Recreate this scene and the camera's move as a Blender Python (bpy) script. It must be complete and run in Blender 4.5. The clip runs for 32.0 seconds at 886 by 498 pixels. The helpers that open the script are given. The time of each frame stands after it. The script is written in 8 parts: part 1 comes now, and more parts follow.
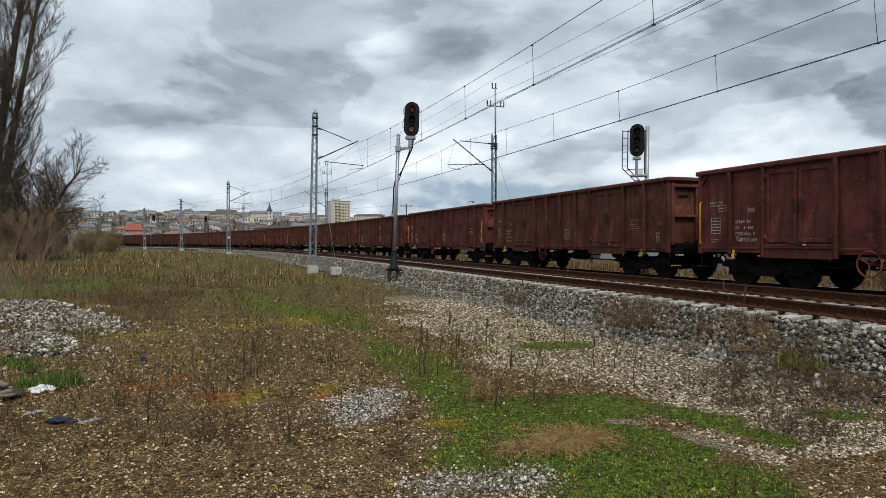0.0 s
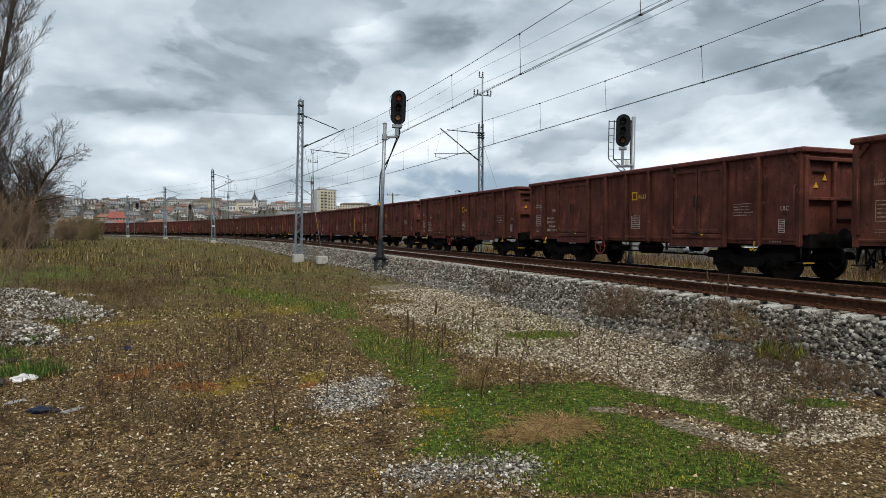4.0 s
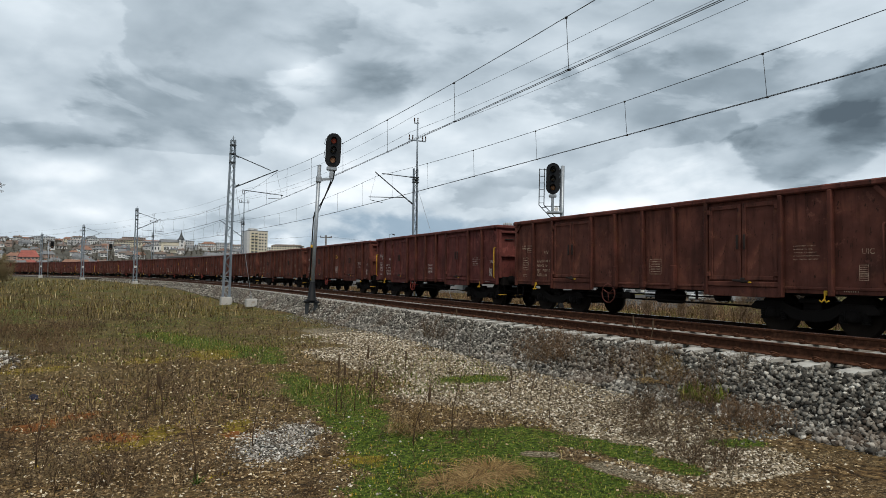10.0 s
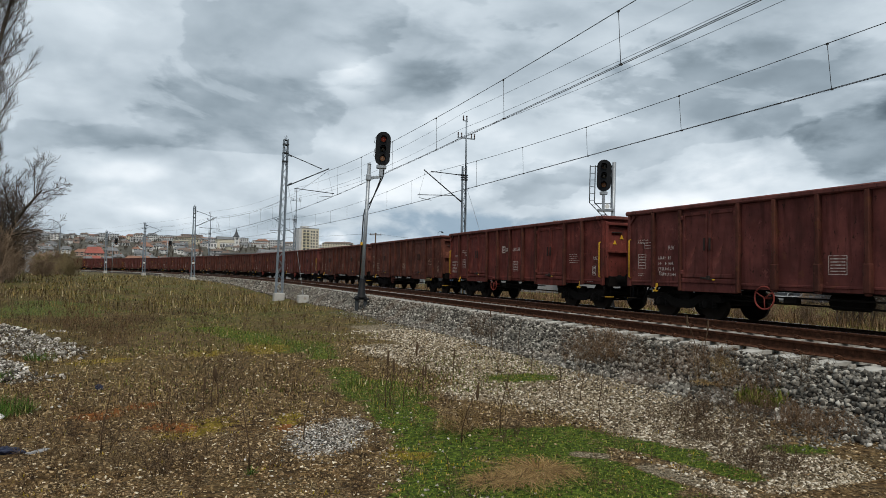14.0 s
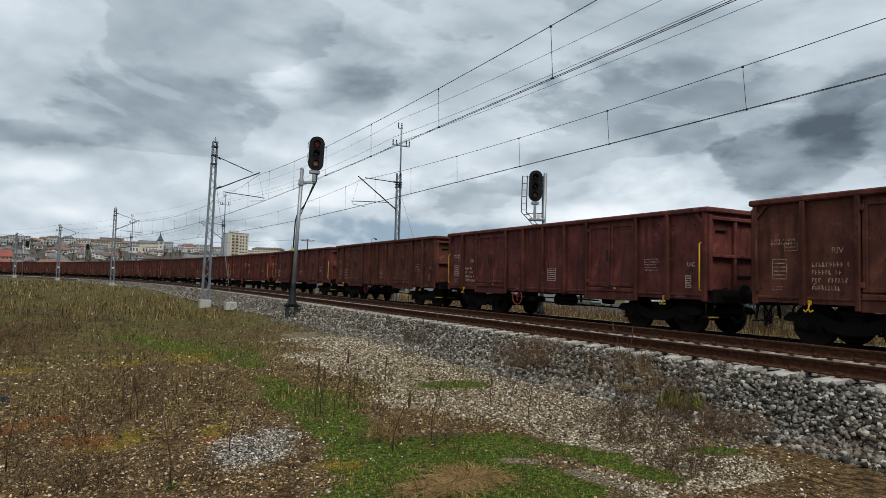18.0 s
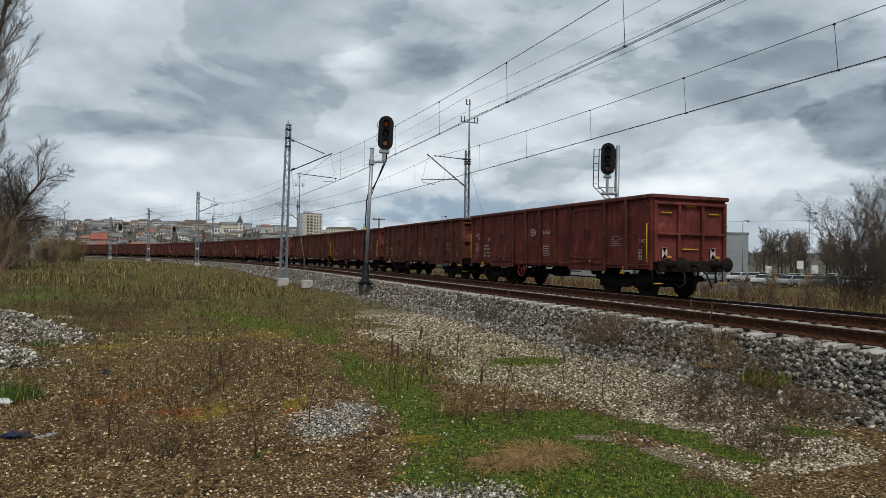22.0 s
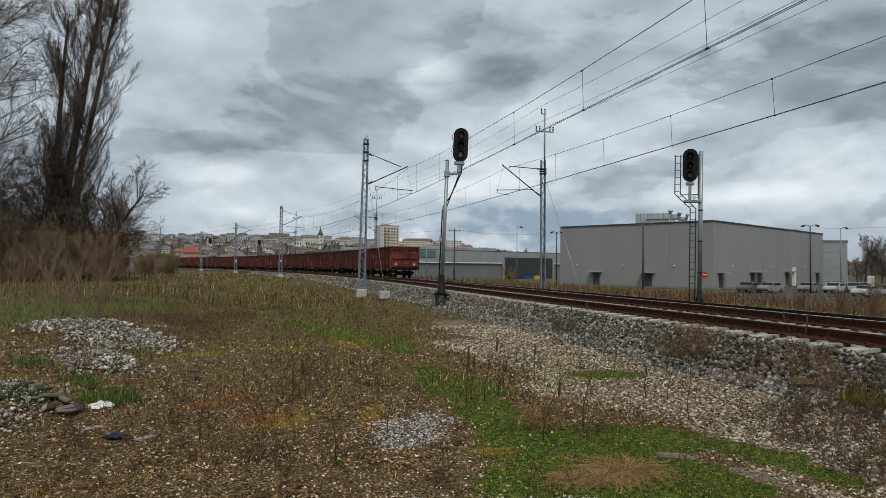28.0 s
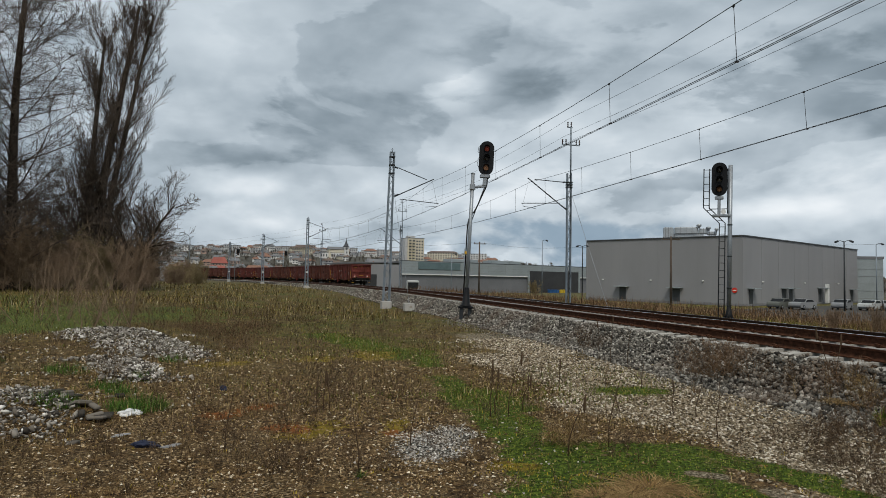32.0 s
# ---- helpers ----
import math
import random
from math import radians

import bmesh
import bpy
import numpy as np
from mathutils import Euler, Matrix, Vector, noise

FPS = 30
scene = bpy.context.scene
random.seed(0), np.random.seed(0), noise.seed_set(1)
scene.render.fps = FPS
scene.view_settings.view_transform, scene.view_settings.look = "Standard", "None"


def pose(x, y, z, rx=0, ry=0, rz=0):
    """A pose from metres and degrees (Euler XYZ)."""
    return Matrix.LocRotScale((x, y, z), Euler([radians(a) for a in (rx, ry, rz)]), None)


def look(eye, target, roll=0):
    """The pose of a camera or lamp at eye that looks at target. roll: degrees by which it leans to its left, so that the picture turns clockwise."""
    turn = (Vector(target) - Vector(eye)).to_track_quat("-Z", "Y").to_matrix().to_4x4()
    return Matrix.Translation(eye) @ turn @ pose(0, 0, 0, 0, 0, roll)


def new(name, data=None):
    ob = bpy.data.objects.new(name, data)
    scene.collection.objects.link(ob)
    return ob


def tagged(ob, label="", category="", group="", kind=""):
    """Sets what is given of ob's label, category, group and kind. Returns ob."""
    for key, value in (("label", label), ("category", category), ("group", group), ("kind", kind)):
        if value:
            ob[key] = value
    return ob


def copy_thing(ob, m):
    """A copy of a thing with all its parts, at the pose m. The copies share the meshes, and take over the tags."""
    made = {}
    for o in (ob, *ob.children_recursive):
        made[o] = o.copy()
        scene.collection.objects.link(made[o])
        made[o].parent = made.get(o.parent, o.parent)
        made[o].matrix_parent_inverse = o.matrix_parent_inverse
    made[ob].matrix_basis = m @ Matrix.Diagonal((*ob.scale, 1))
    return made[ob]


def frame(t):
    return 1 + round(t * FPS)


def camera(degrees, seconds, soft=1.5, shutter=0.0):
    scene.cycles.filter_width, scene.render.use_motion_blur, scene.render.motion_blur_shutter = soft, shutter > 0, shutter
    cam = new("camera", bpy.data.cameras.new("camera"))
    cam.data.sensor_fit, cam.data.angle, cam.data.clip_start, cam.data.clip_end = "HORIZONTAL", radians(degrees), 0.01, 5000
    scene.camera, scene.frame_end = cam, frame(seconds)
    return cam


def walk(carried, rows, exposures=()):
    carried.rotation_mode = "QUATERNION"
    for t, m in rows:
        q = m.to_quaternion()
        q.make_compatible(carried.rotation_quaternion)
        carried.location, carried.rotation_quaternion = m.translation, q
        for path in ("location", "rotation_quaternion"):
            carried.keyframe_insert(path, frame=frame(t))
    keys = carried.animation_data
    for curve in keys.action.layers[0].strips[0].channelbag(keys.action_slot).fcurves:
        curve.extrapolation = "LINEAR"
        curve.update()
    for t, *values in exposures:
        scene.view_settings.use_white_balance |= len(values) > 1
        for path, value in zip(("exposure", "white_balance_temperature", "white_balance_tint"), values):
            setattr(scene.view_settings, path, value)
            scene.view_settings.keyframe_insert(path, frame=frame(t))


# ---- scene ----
# The camera: held in the hand at eye height on the waste ground beside the line.
cam = camera(69.70, 32.0, soft=0.5)
walk(cam, [
    (0.0, pose(0, 0, 1.7, 89.28, 0.11, -19.79)),
    (0.5, pose(0, 0, 1.7, 89.38, -0.07, -20.08)),
    (1.0, pose(0, 0, 1.7, 88.38, -0.08, -19.41)),
    (1.5, pose(0, 0, 1.7, 88.49, -0.05, -19.34)),
    (2.0, pose(0, 0, 1.7, 88.34, -0.76, -20.02)),
    (2.5, pose(0, 0, 1.7, 88.67, -1.27, -22.27)),
    (3.0, pose(0, 0, 1.7, 88.75, -0.89, -21.87)),
    (3.5, pose(0, 0, 1.7, 88.81, -0.50, -22.43)),
    (4.0, pose(0, 0, 1.7, 88.31, -0.10, -21.01)),
    (4.5, pose(0, 0, 1.7, 88.56, -0.16, -20.30)),
    (6.5, pose(0, 0, 1.7, 88.43, -0.88, -20.59)),
    (7.0, pose(0, 0, 1.7, 88.70, -0.34, -21.77)),
    (7.5, pose(0, 0, 1.7, 88.38, -0.36, -22.10)),
    (8.0, pose(0, 0, 1.7, 88.73, -0.23, -21.79)),
    (8.5, pose(0, 0, 1.7, 89.43, -0.41, -22.58)),
    (9.0, pose(0, 0, 1.7, 90.11, -0.04, -22.95)),
    (9.5, pose(0, 0, 1.7, 90.78, -0.63, -24.06)),
    (10.0, pose(0, 0, 1.7, 92.26, -0.64, -26.97)),
    (10.5, pose(0, 0, 1.7, 93.21, -0.86, -32.36)),
    (11.0, pose(0, 0, 1.7, 91.66, -0.79, -32.88)),
    (11.5, pose(0, 0, 1.7, 92.43, -1.36, -31.55)),
    (12.0, pose(0, 0, 1.7, 91.03, -0.25, -29.77)),
    (12.5, pose(0, 0, 1.7, 91.68, -0.82, -25.18)),
    (13.0, pose(0, 0, 1.7, 92.20, -0.88, -22.77)),
    (13.5, pose(0, 0, 1.7, 91.92, -1.16, -22.21)),
    (14.0, pose(0, 0, 1.7, 91.99, -0.98, -22.61)),
    (14.5, pose(0, 0, 1.7, 91.99, -0.90, -22.08)),
    (16.5, pose(0, 0, 1.7, 92.99, -1.01, -21.98)),
    (17.0, pose(0, 0, 1.7, 92.79, -1.45, -25.15)),
    (17.5, pose(0, 0, 1.7, 92.89, -1.23, -26.27)),
    (18.0, pose(0, 0, 1.7, 92.78, -1.40, -28.61)),
    (18.5, pose(0, 0, 1.7, 94.66, -0.39, -27.68)),
    (19.0, pose(0, 0, 1.7, 94.90, -0.29, -27.22)),
    (19.5, pose(0, 0, 1.7, 92.41, -0.91, -28.24)),
    (20.0, pose(0, 0, 1.7, 91.78, -0.19, -25.65)),
    (20.5, pose(0, 0, 1.7, 91.80, -0.17, -25.35)),
    (21.0, pose(0, 0, 1.7, 89.97, -0.46, -24.40)),
    (21.5, pose(0, 0, 1.7, 90.50, -0.74, -23.19)),
    (22.0, pose(0, 0, 1.7, 90.59, -0.73, -22.29)),
    (22.5, pose(0, 0, 1.7, 90.93, -0.67, -21.98)),
    (23.0, pose(0, 0, 1.7, 90.96, -0.55, -21.33)),
    (23.5, pose(0, 0, 1.7, 90.79, -0.36, -20.39)),
    (24.0, pose(0, 0, 1.7, 90.98, -0.38, -19.67)),
    (24.5, pose(0, 0, 1.7, 90.85, -0.24, -19.57)),
    (25.0, pose(0, 0, 1.7, 91.43, -0.40, -19.23)),
    (25.5, pose(0, 0, 1.7, 91.47, -0.89, -17.95)),
    (26.0, pose(0, 0, 1.7, 91.79, -0.84, -16.98)),
    (26.5, pose(0, 0, 1.7, 92.04, -0.63, -16.33)),
    (28.5, pose(0, 0, 1.7, 91.42, -0.52, -15.39)),
    (29.0, pose(0, 0, 1.7, 92.02, -0.82, -15.40)),
    (29.5, pose(0, 0, 1.7, 91.81, -1.05, -14.40)),
    (30.0, pose(0, 0, 1.7, 92.52, -0.92, -13.28)),
    (30.5, pose(0, 0, 1.7, 92.57, -0.80, -13.29)),
    (31.0, pose(0, 0, 1.7, 92.39, -1.20, -13.15)),
    (31.5, pose(0, 0, 1.7, 92.66, -1.09, -13.18)),
    (32.0, pose(0, 0, 1.7, 92.63, -1.02, -13.26)),
], exposures=[(0, 0.16), (8, 0.15), (13, 0.08), (17, 0.02), (21, 0.0), (25, -0.12), (32, -0.14)])

# World: broken overcast over a pale blue, daylight with hardly any shadow.
def build_world():
    w = bpy.data.worlds.new("overcast_sky")
    scene.world = w
    w.use_nodes = True
    nt = w.node_tree
    nt.nodes.clear()
    N, L = nt.nodes.new, nt.links.new
    out, bg = N("ShaderNodeOutputWorld"), N("ShaderNodeBackground")
    co = N("ShaderNodeTexCoord")
    sep = N("ShaderNodeSeparateXYZ")
    L(co.outputs["Generated"], sep.inputs[0])

    def math_node(op, a, b=None, clamp=False):
        m = N("ShaderNodeMath")
        m.operation, m.use_clamp = op, clamp
        for i, v in enumerate((a, b)):
            if v is None:
                continue
            if isinstance(v, (int, float)):
                m.inputs[i].default_value = v
            else:
                L(v, m.inputs[i])
        return m.outputs[0]

    # bearing and height of the looked-at place of the sky, in degrees
    az = math_node("MULTIPLY", math_node("ARCTAN2", sep.outputs[0], sep.outputs[1]), 57.29578)
    el = math_node("MULTIPLY", math_node("ARCSINE", sep.outputs[2]), 57.29578)
    up = math_node("MAXIMUM", sep.outputs[2], 0.0)

    # two sets of coordinates: a flat deck seen in perspective, and heaps seen from the side
    def plane(lift, tall):
        den = math_node("ADD", up, lift)
        c = N("ShaderNodeCombineXYZ")
        L(math_node("DIVIDE", sep.outputs[0], den), c.inputs[0])
        L(math_node("DIVIDE", sep.outputs[1], den), c.inputs[1])
        L(math_node("MULTIPLY", up, tall), c.inputs[2])
        return c.outputs[0]

    deck_co, heap_co = plane(0.3, 0.0), plane(0.8, 2.0)

    def cloud(co_in, scale, detail, rough, offset, distortion):
        mp = N("ShaderNodeMapping")
        mp.inputs["Location"].default_value = offset
        L(co_in, mp.inputs[0])
        n = N("ShaderNodeTexNoise")
        n.inputs["Scale"].default_value = scale
        n.inputs["Detail"].default_value = detail
        n.inputs["Roughness"].default_value = rough
        n.inputs["Distortion"].default_value = distortion
        L(mp.outputs[0], n.inputs["Vector"])
        return math_node("SUBTRACT", n.outputs["Fac"], 0.5)

    def ramp(fac, stops):
        r = N("ShaderNodeValToRGB")
        els = r.color_ramp.elements
        while len(els) < len(stops):
            els.new(0.5)
        for e, (p, col) in zip(els, stops):
            e.position, e.color = p, (*col, 1)
        L(fac, r.inputs[0])
        return r.outputs[0]

    def soft_step(v, lo, hi):
        r = N("ShaderNodeMapRange")
        r.interpolation_type = "SMOOTHSTEP"
        r.inputs["From Min"].default_value, r.inputs["From Max"].default_value = lo, hi
        L(v, r.inputs["Value"])
        return r.outputs["Result"]

    broad = cloud(deck_co, 0.75, 5, 0.5, (1.3, 0.4, 0.0), 0.3)
    billow = cloud(heap_co, 4.2, 6, 0.5, (3.1, 2.2, 0.0), 0.25)
    fringe = cloud(heap_co, 11.0, 5, 0.55, (0.7, 5.2, 1.0), 0.3)
    tone = math_node("ADD", 0.605, math_node("ADD", math_node("MULTIPLY", broad, 0.16), math_node("MULTIPLY", billow, 0.56)))
    tone = math_node("ADD", tone, math_node("MULTIPLY", fringe, 0.08))
    # lumps with a firm upper edge: lit crest above, shaded belly below
    lump = cloud(heap_co, 3.4, 7, 0.52, (8.3, 1.7, 0.4), 0.3)
    tone = math_node("ADD", tone, math_node("MULTIPLY", soft_step(lump, 0.035, 0.065), -0.09))
    tone = math_node("ADD", tone, math_node("MULTIPLY", soft_step(lump, -0.10, -0.05), -0.04))
    # cumulus heads: lit along their tops, grey beneath, smaller and flatter towards the horizon
    def heads(shift):
        c = N("ShaderNodeCombineXYZ")
        L(math_node("MULTIPLY", az, 0.15), c.inputs[0])
        L(math_node("MULTIPLY", math_node("ADD", el, shift), 0.22), c.inputs[1])
        return cloud(c.outputs[0], 1.0, 4, 0.45, (2.7, 0.35, 0.0), 0.1)

    crest = math_node("SUBTRACT", heads(0.0), heads(1.2))
    fade = soft_step(el, 26.0, 5.0)
    tone = math_node("ADD", tone, math_node("MULTIPLY", math_node("MULTIPLY", crest, 0.5), math_node("ADD", 0.25, math_node("MULTIPLY", fade, 0.75))))
    wander = math_node("ADD", math_node("MULTIPLY", billow, 3.8), math_node("MULTIPLY", fringe, 1.7))
    for a0, e0, wa, we, gain, edge in CLOUDS:
        da = math_node("DIVIDE", math_node("SUBTRACT", az, a0), wa)
        de = math_node("DIVIDE", math_node("SUBTRACT", el, e0), we)
        d = math_node("SQRT", math_node("ADD", math_node("MULTIPLY", da, da), math_node("MULTIPLY", de, de)))
        m = soft_step(math_node("ADD", d, wander), 1.0 + edge, 1.0 - edge)
        tone = math_node("ADD", tone, math_node("MULTIPLY", m, gain))
    deck = ramp(tone, [(0.0, (0.078, 0.105, 0.13)), (0.18, (0.137, 0.178, 0.212)), (0.34, (0.241, 0.297, 0.344)), (0.5, (0.378, 0.443, 0.498)), (0.66, (0.532, 0.6, 0.655)), (0.85, (0.735, 0.785, 0.825)), (1.0, (0.865, 0.895, 0.915))])
    # clear sky through the gap low over the halls, and a scrap of it over the trees
    sky = N("ShaderNodeTexSky")
    sky.sky_type = "NISHITA"
    sky.sun_disc = False
    sky.sun_elevation, sky.sun_rotation = radians(54), radians(SUN_BEARING)
    sky_gain = N("ShaderNodeMix")
    sky_gain.data_type, sky_gain.blend_type = "RGBA", "MULTIPLY"
    sky_gain.inputs["Factor"].default_value = 1.0
    L(sky.outputs[0], sky_gain.inputs["A"])
    sky_gain.inputs["B"].default_value = (0.1, 0.1, 0.1, 1)
    hole = soft_step(cloud(deck_co, 0.9, 6, 0.55, (4.1, 9.2, 0), 0.2), 0.16, 0.3)
    mix = N("ShaderNodeMix")
    mix.data_type = "RGBA"
    L(math_node("MULTIPLY", hole, 0.3), mix.inputs["Factor"])
    L(deck, mix.inputs["A"])
    L(sky_gain.outputs["Result"], mix.inputs["B"])
    # rain-blue distance under the deck
    da = math_node("DIVIDE", math_node("SUBTRACT", az, 23.0), 9.0)
    de = math_node("DIVIDE", math_node("SUBTRACT", el, 3.6), 2.6)
    d = math_node("SQRT", math_node("ADD", math_node("MULTIPLY", da, da), math_node("MULTIPLY", de, de)))
    veil = soft_step(math_node("ADD", d, wander), 1.3, 0.6)
    blue = N("ShaderNodeMix")
    blue.data_type = "RGBA"
    L(math_node("MULTIPLY", veil, 0.8), blue.inputs["Factor"])
    L(mix.outputs["Result"], blue.inputs["A"])
    blue.inputs["B"].default_value = (0.2, 0.29, 0.38, 1)
    L(blue.outputs["Result"], bg.inputs[0])
    bg.inputs[1].default_value = SKY_STRENGTH
    L(bg.outputs[0], out.inputs[0])


# the clouds over the line: bearing, height, half-width and half-height in degrees, brightness, softness of the edge
CLOUDS = [
    (5.5, 13.6, 6.5, 3.0, -0.08, 0.35),
    (17.5, 19.5, 6.0, 3.6, -0.12, 0.5),
    (20.2, 16.0, 3.6, 2.6, -0.10, 0.4),
    (14.3, 17.4, 3.2, 2.0, 0.18, 0.4),
    (47.0, 14.5, 10.0, 3.2, -0.13, 0.5),
    (30.0, 17.0, 7.0, 2.0, -0.06, 0.5),
    (44.0, 20.5, 12.0, 2.0, -0.05, 0.6),
    (12.0, 22.0, 13.0, 3.0, -0.03, 0.6),
    (0.3, 8.8, 4.0, 1.8, -0.05, 0.4),
    (-5.0, 9.8, 3.0, 1.3, -0.04, 0.4),
    (56.2, 9.8, 4.2, 2.2, -0.17, 0.25),
    (62.5, 13.5, 3.6, 2.6, -0.14, 0.35),
    (46.7, 8.6, 6.0, 1.9, -0.09, 0.4),
    (34.6, 8.4, 4.0, 0.9, -0.10, 0.4),
    (53.0, 10.6, 3.0, 1.2, 0.07, 0.5),
    (41.0, 6.0, 9.0, 0.9, 0.15, 0.5),
    (30.0, 9.6, 8.0, 1.3, 0.10, 0.6),
    (19.5, 7.4, 8.0, 1.6, 0.22, 0.5),
    (-4.0, 7.6, 4.5, 1.1, 0.14, 0.5),
    (-2.5, 4.4, 5.0, 1.2, 0.10, 0.5),
    (12.9, 2.5, 1.1, 0.9, 0.2, 0.3),
    (-5.0, 20.5, 5.0, 2.5, 0.09, 0.6),
    (36.0, 14.0, 9.0, 2.2, 0.07, 0.7),
    (60.0, 6.0, 10.0, 1.6, 0.03, 0.5),
]
SUN_BEARING = 192.0
SKY_STRENGTH = 1.2
build_world()
sun = new("sun", bpy.data.lights.new("sun", "SUN"))
sun.data.energy, sun.data.angle, sun.data.color = 2.35, radians(25), (1.0, 0.93, 0.82)
sun.matrix_world = look((30 * math.sin(radians(SUN_BEARING)), 30 * math.cos(radians(SUN_BEARING)), 42), (0, 0, 0))

# Plan: the line runs along +y and bends to the left past y = BEND_Y on a radius of BEND_R.
BEND_Y, BEND_R = 32.0, 380.0
TRACK_NEAR, TRACK_FAR = 9.0, 14.4


def rail_level(s, track):
    base = 0.80 if track == TRACK_NEAR else 0.46
    return base - 0.0012 * min(max(s - 20, -60), 150)


def along(s, track):
    """Place and heading (radians to the left) at s metres along the line, on the axis that lies at x = track on the straight."""
    if s < BEND_Y:
        return track, s, 0.0
    a = (s - BEND_Y) / BEND_R
    r = BEND_R - (TRACK_FAR - track)
    return TRACK_FAR - BEND_R + r * math.cos(a), BEND_Y + r * math.sin(a), a


def smooth(a, b, v):
    t = min(1.0, max(0.0, (v - a) / (b - a)))
    return t * t * (3 - 2 * t)


def line_offset(x, y):
    """Distance to the right of the camera's side of the line, and the length along it: (track coordinate, s)."""
    if y < BEND_Y:
        return x, y
    cx = TRACK_FAR - BEND_R
    r = math.hypot(x - cx, y - BEND_Y)
    return r - BEND_R + TRACK_FAR, BEND_Y + BEND_R * math.atan2(y - BEND_Y, x - cx)


def ground_level(x, y):
    u, s = line_offset(x, y)
    g = -0.42 * math.exp(-((y - 46) / 17) ** 2) * smooth(-8, 2, u) * (1 - smooth(9, 13, u))
    g += 0.07 * noise.noise((x * 0.16, y * 0.16, 3.0)) + 0.035 * noise.noise((x * 0.5, y * 0.5, 8.0))
    g += 0.22 * smooth(-1.5, -6, u) * smooth(4, 12, y) * (1 - smooth(22, 60, y))
    g += 0.22 * math.exp(-(((x + 3.7) / 1.3) ** 2 + ((y - 15.9) / 1.7) ** 2)) + 0.14 * math.exp(-(((x + 3.2) / 0.7) ** 2 + ((y - 8.6) / 0.9) ** 2))
    # formation of the two tracks, then the lower field beyond
    bank = smooth(6.2, 7.5, u) * (1 - smooth(16.0, 18.5, u))
    g = g * (1 - bank) + bank * 0.12
    g -= 1.75 * smooth(18.0, 46.0, u)
    far = math.hypot(x, y)
    az = math.degrees(math.atan2(x, y))
    top = 38 - 7 * smooth(4, 13, az) - 18 * smooth(15, 30, az) - 14 * smooth(-14, -40, az)
    g += smooth(300, 1000, far) * top * smooth(-60, 260, y) + smooth(1000, 1600, far) * 3
    return g


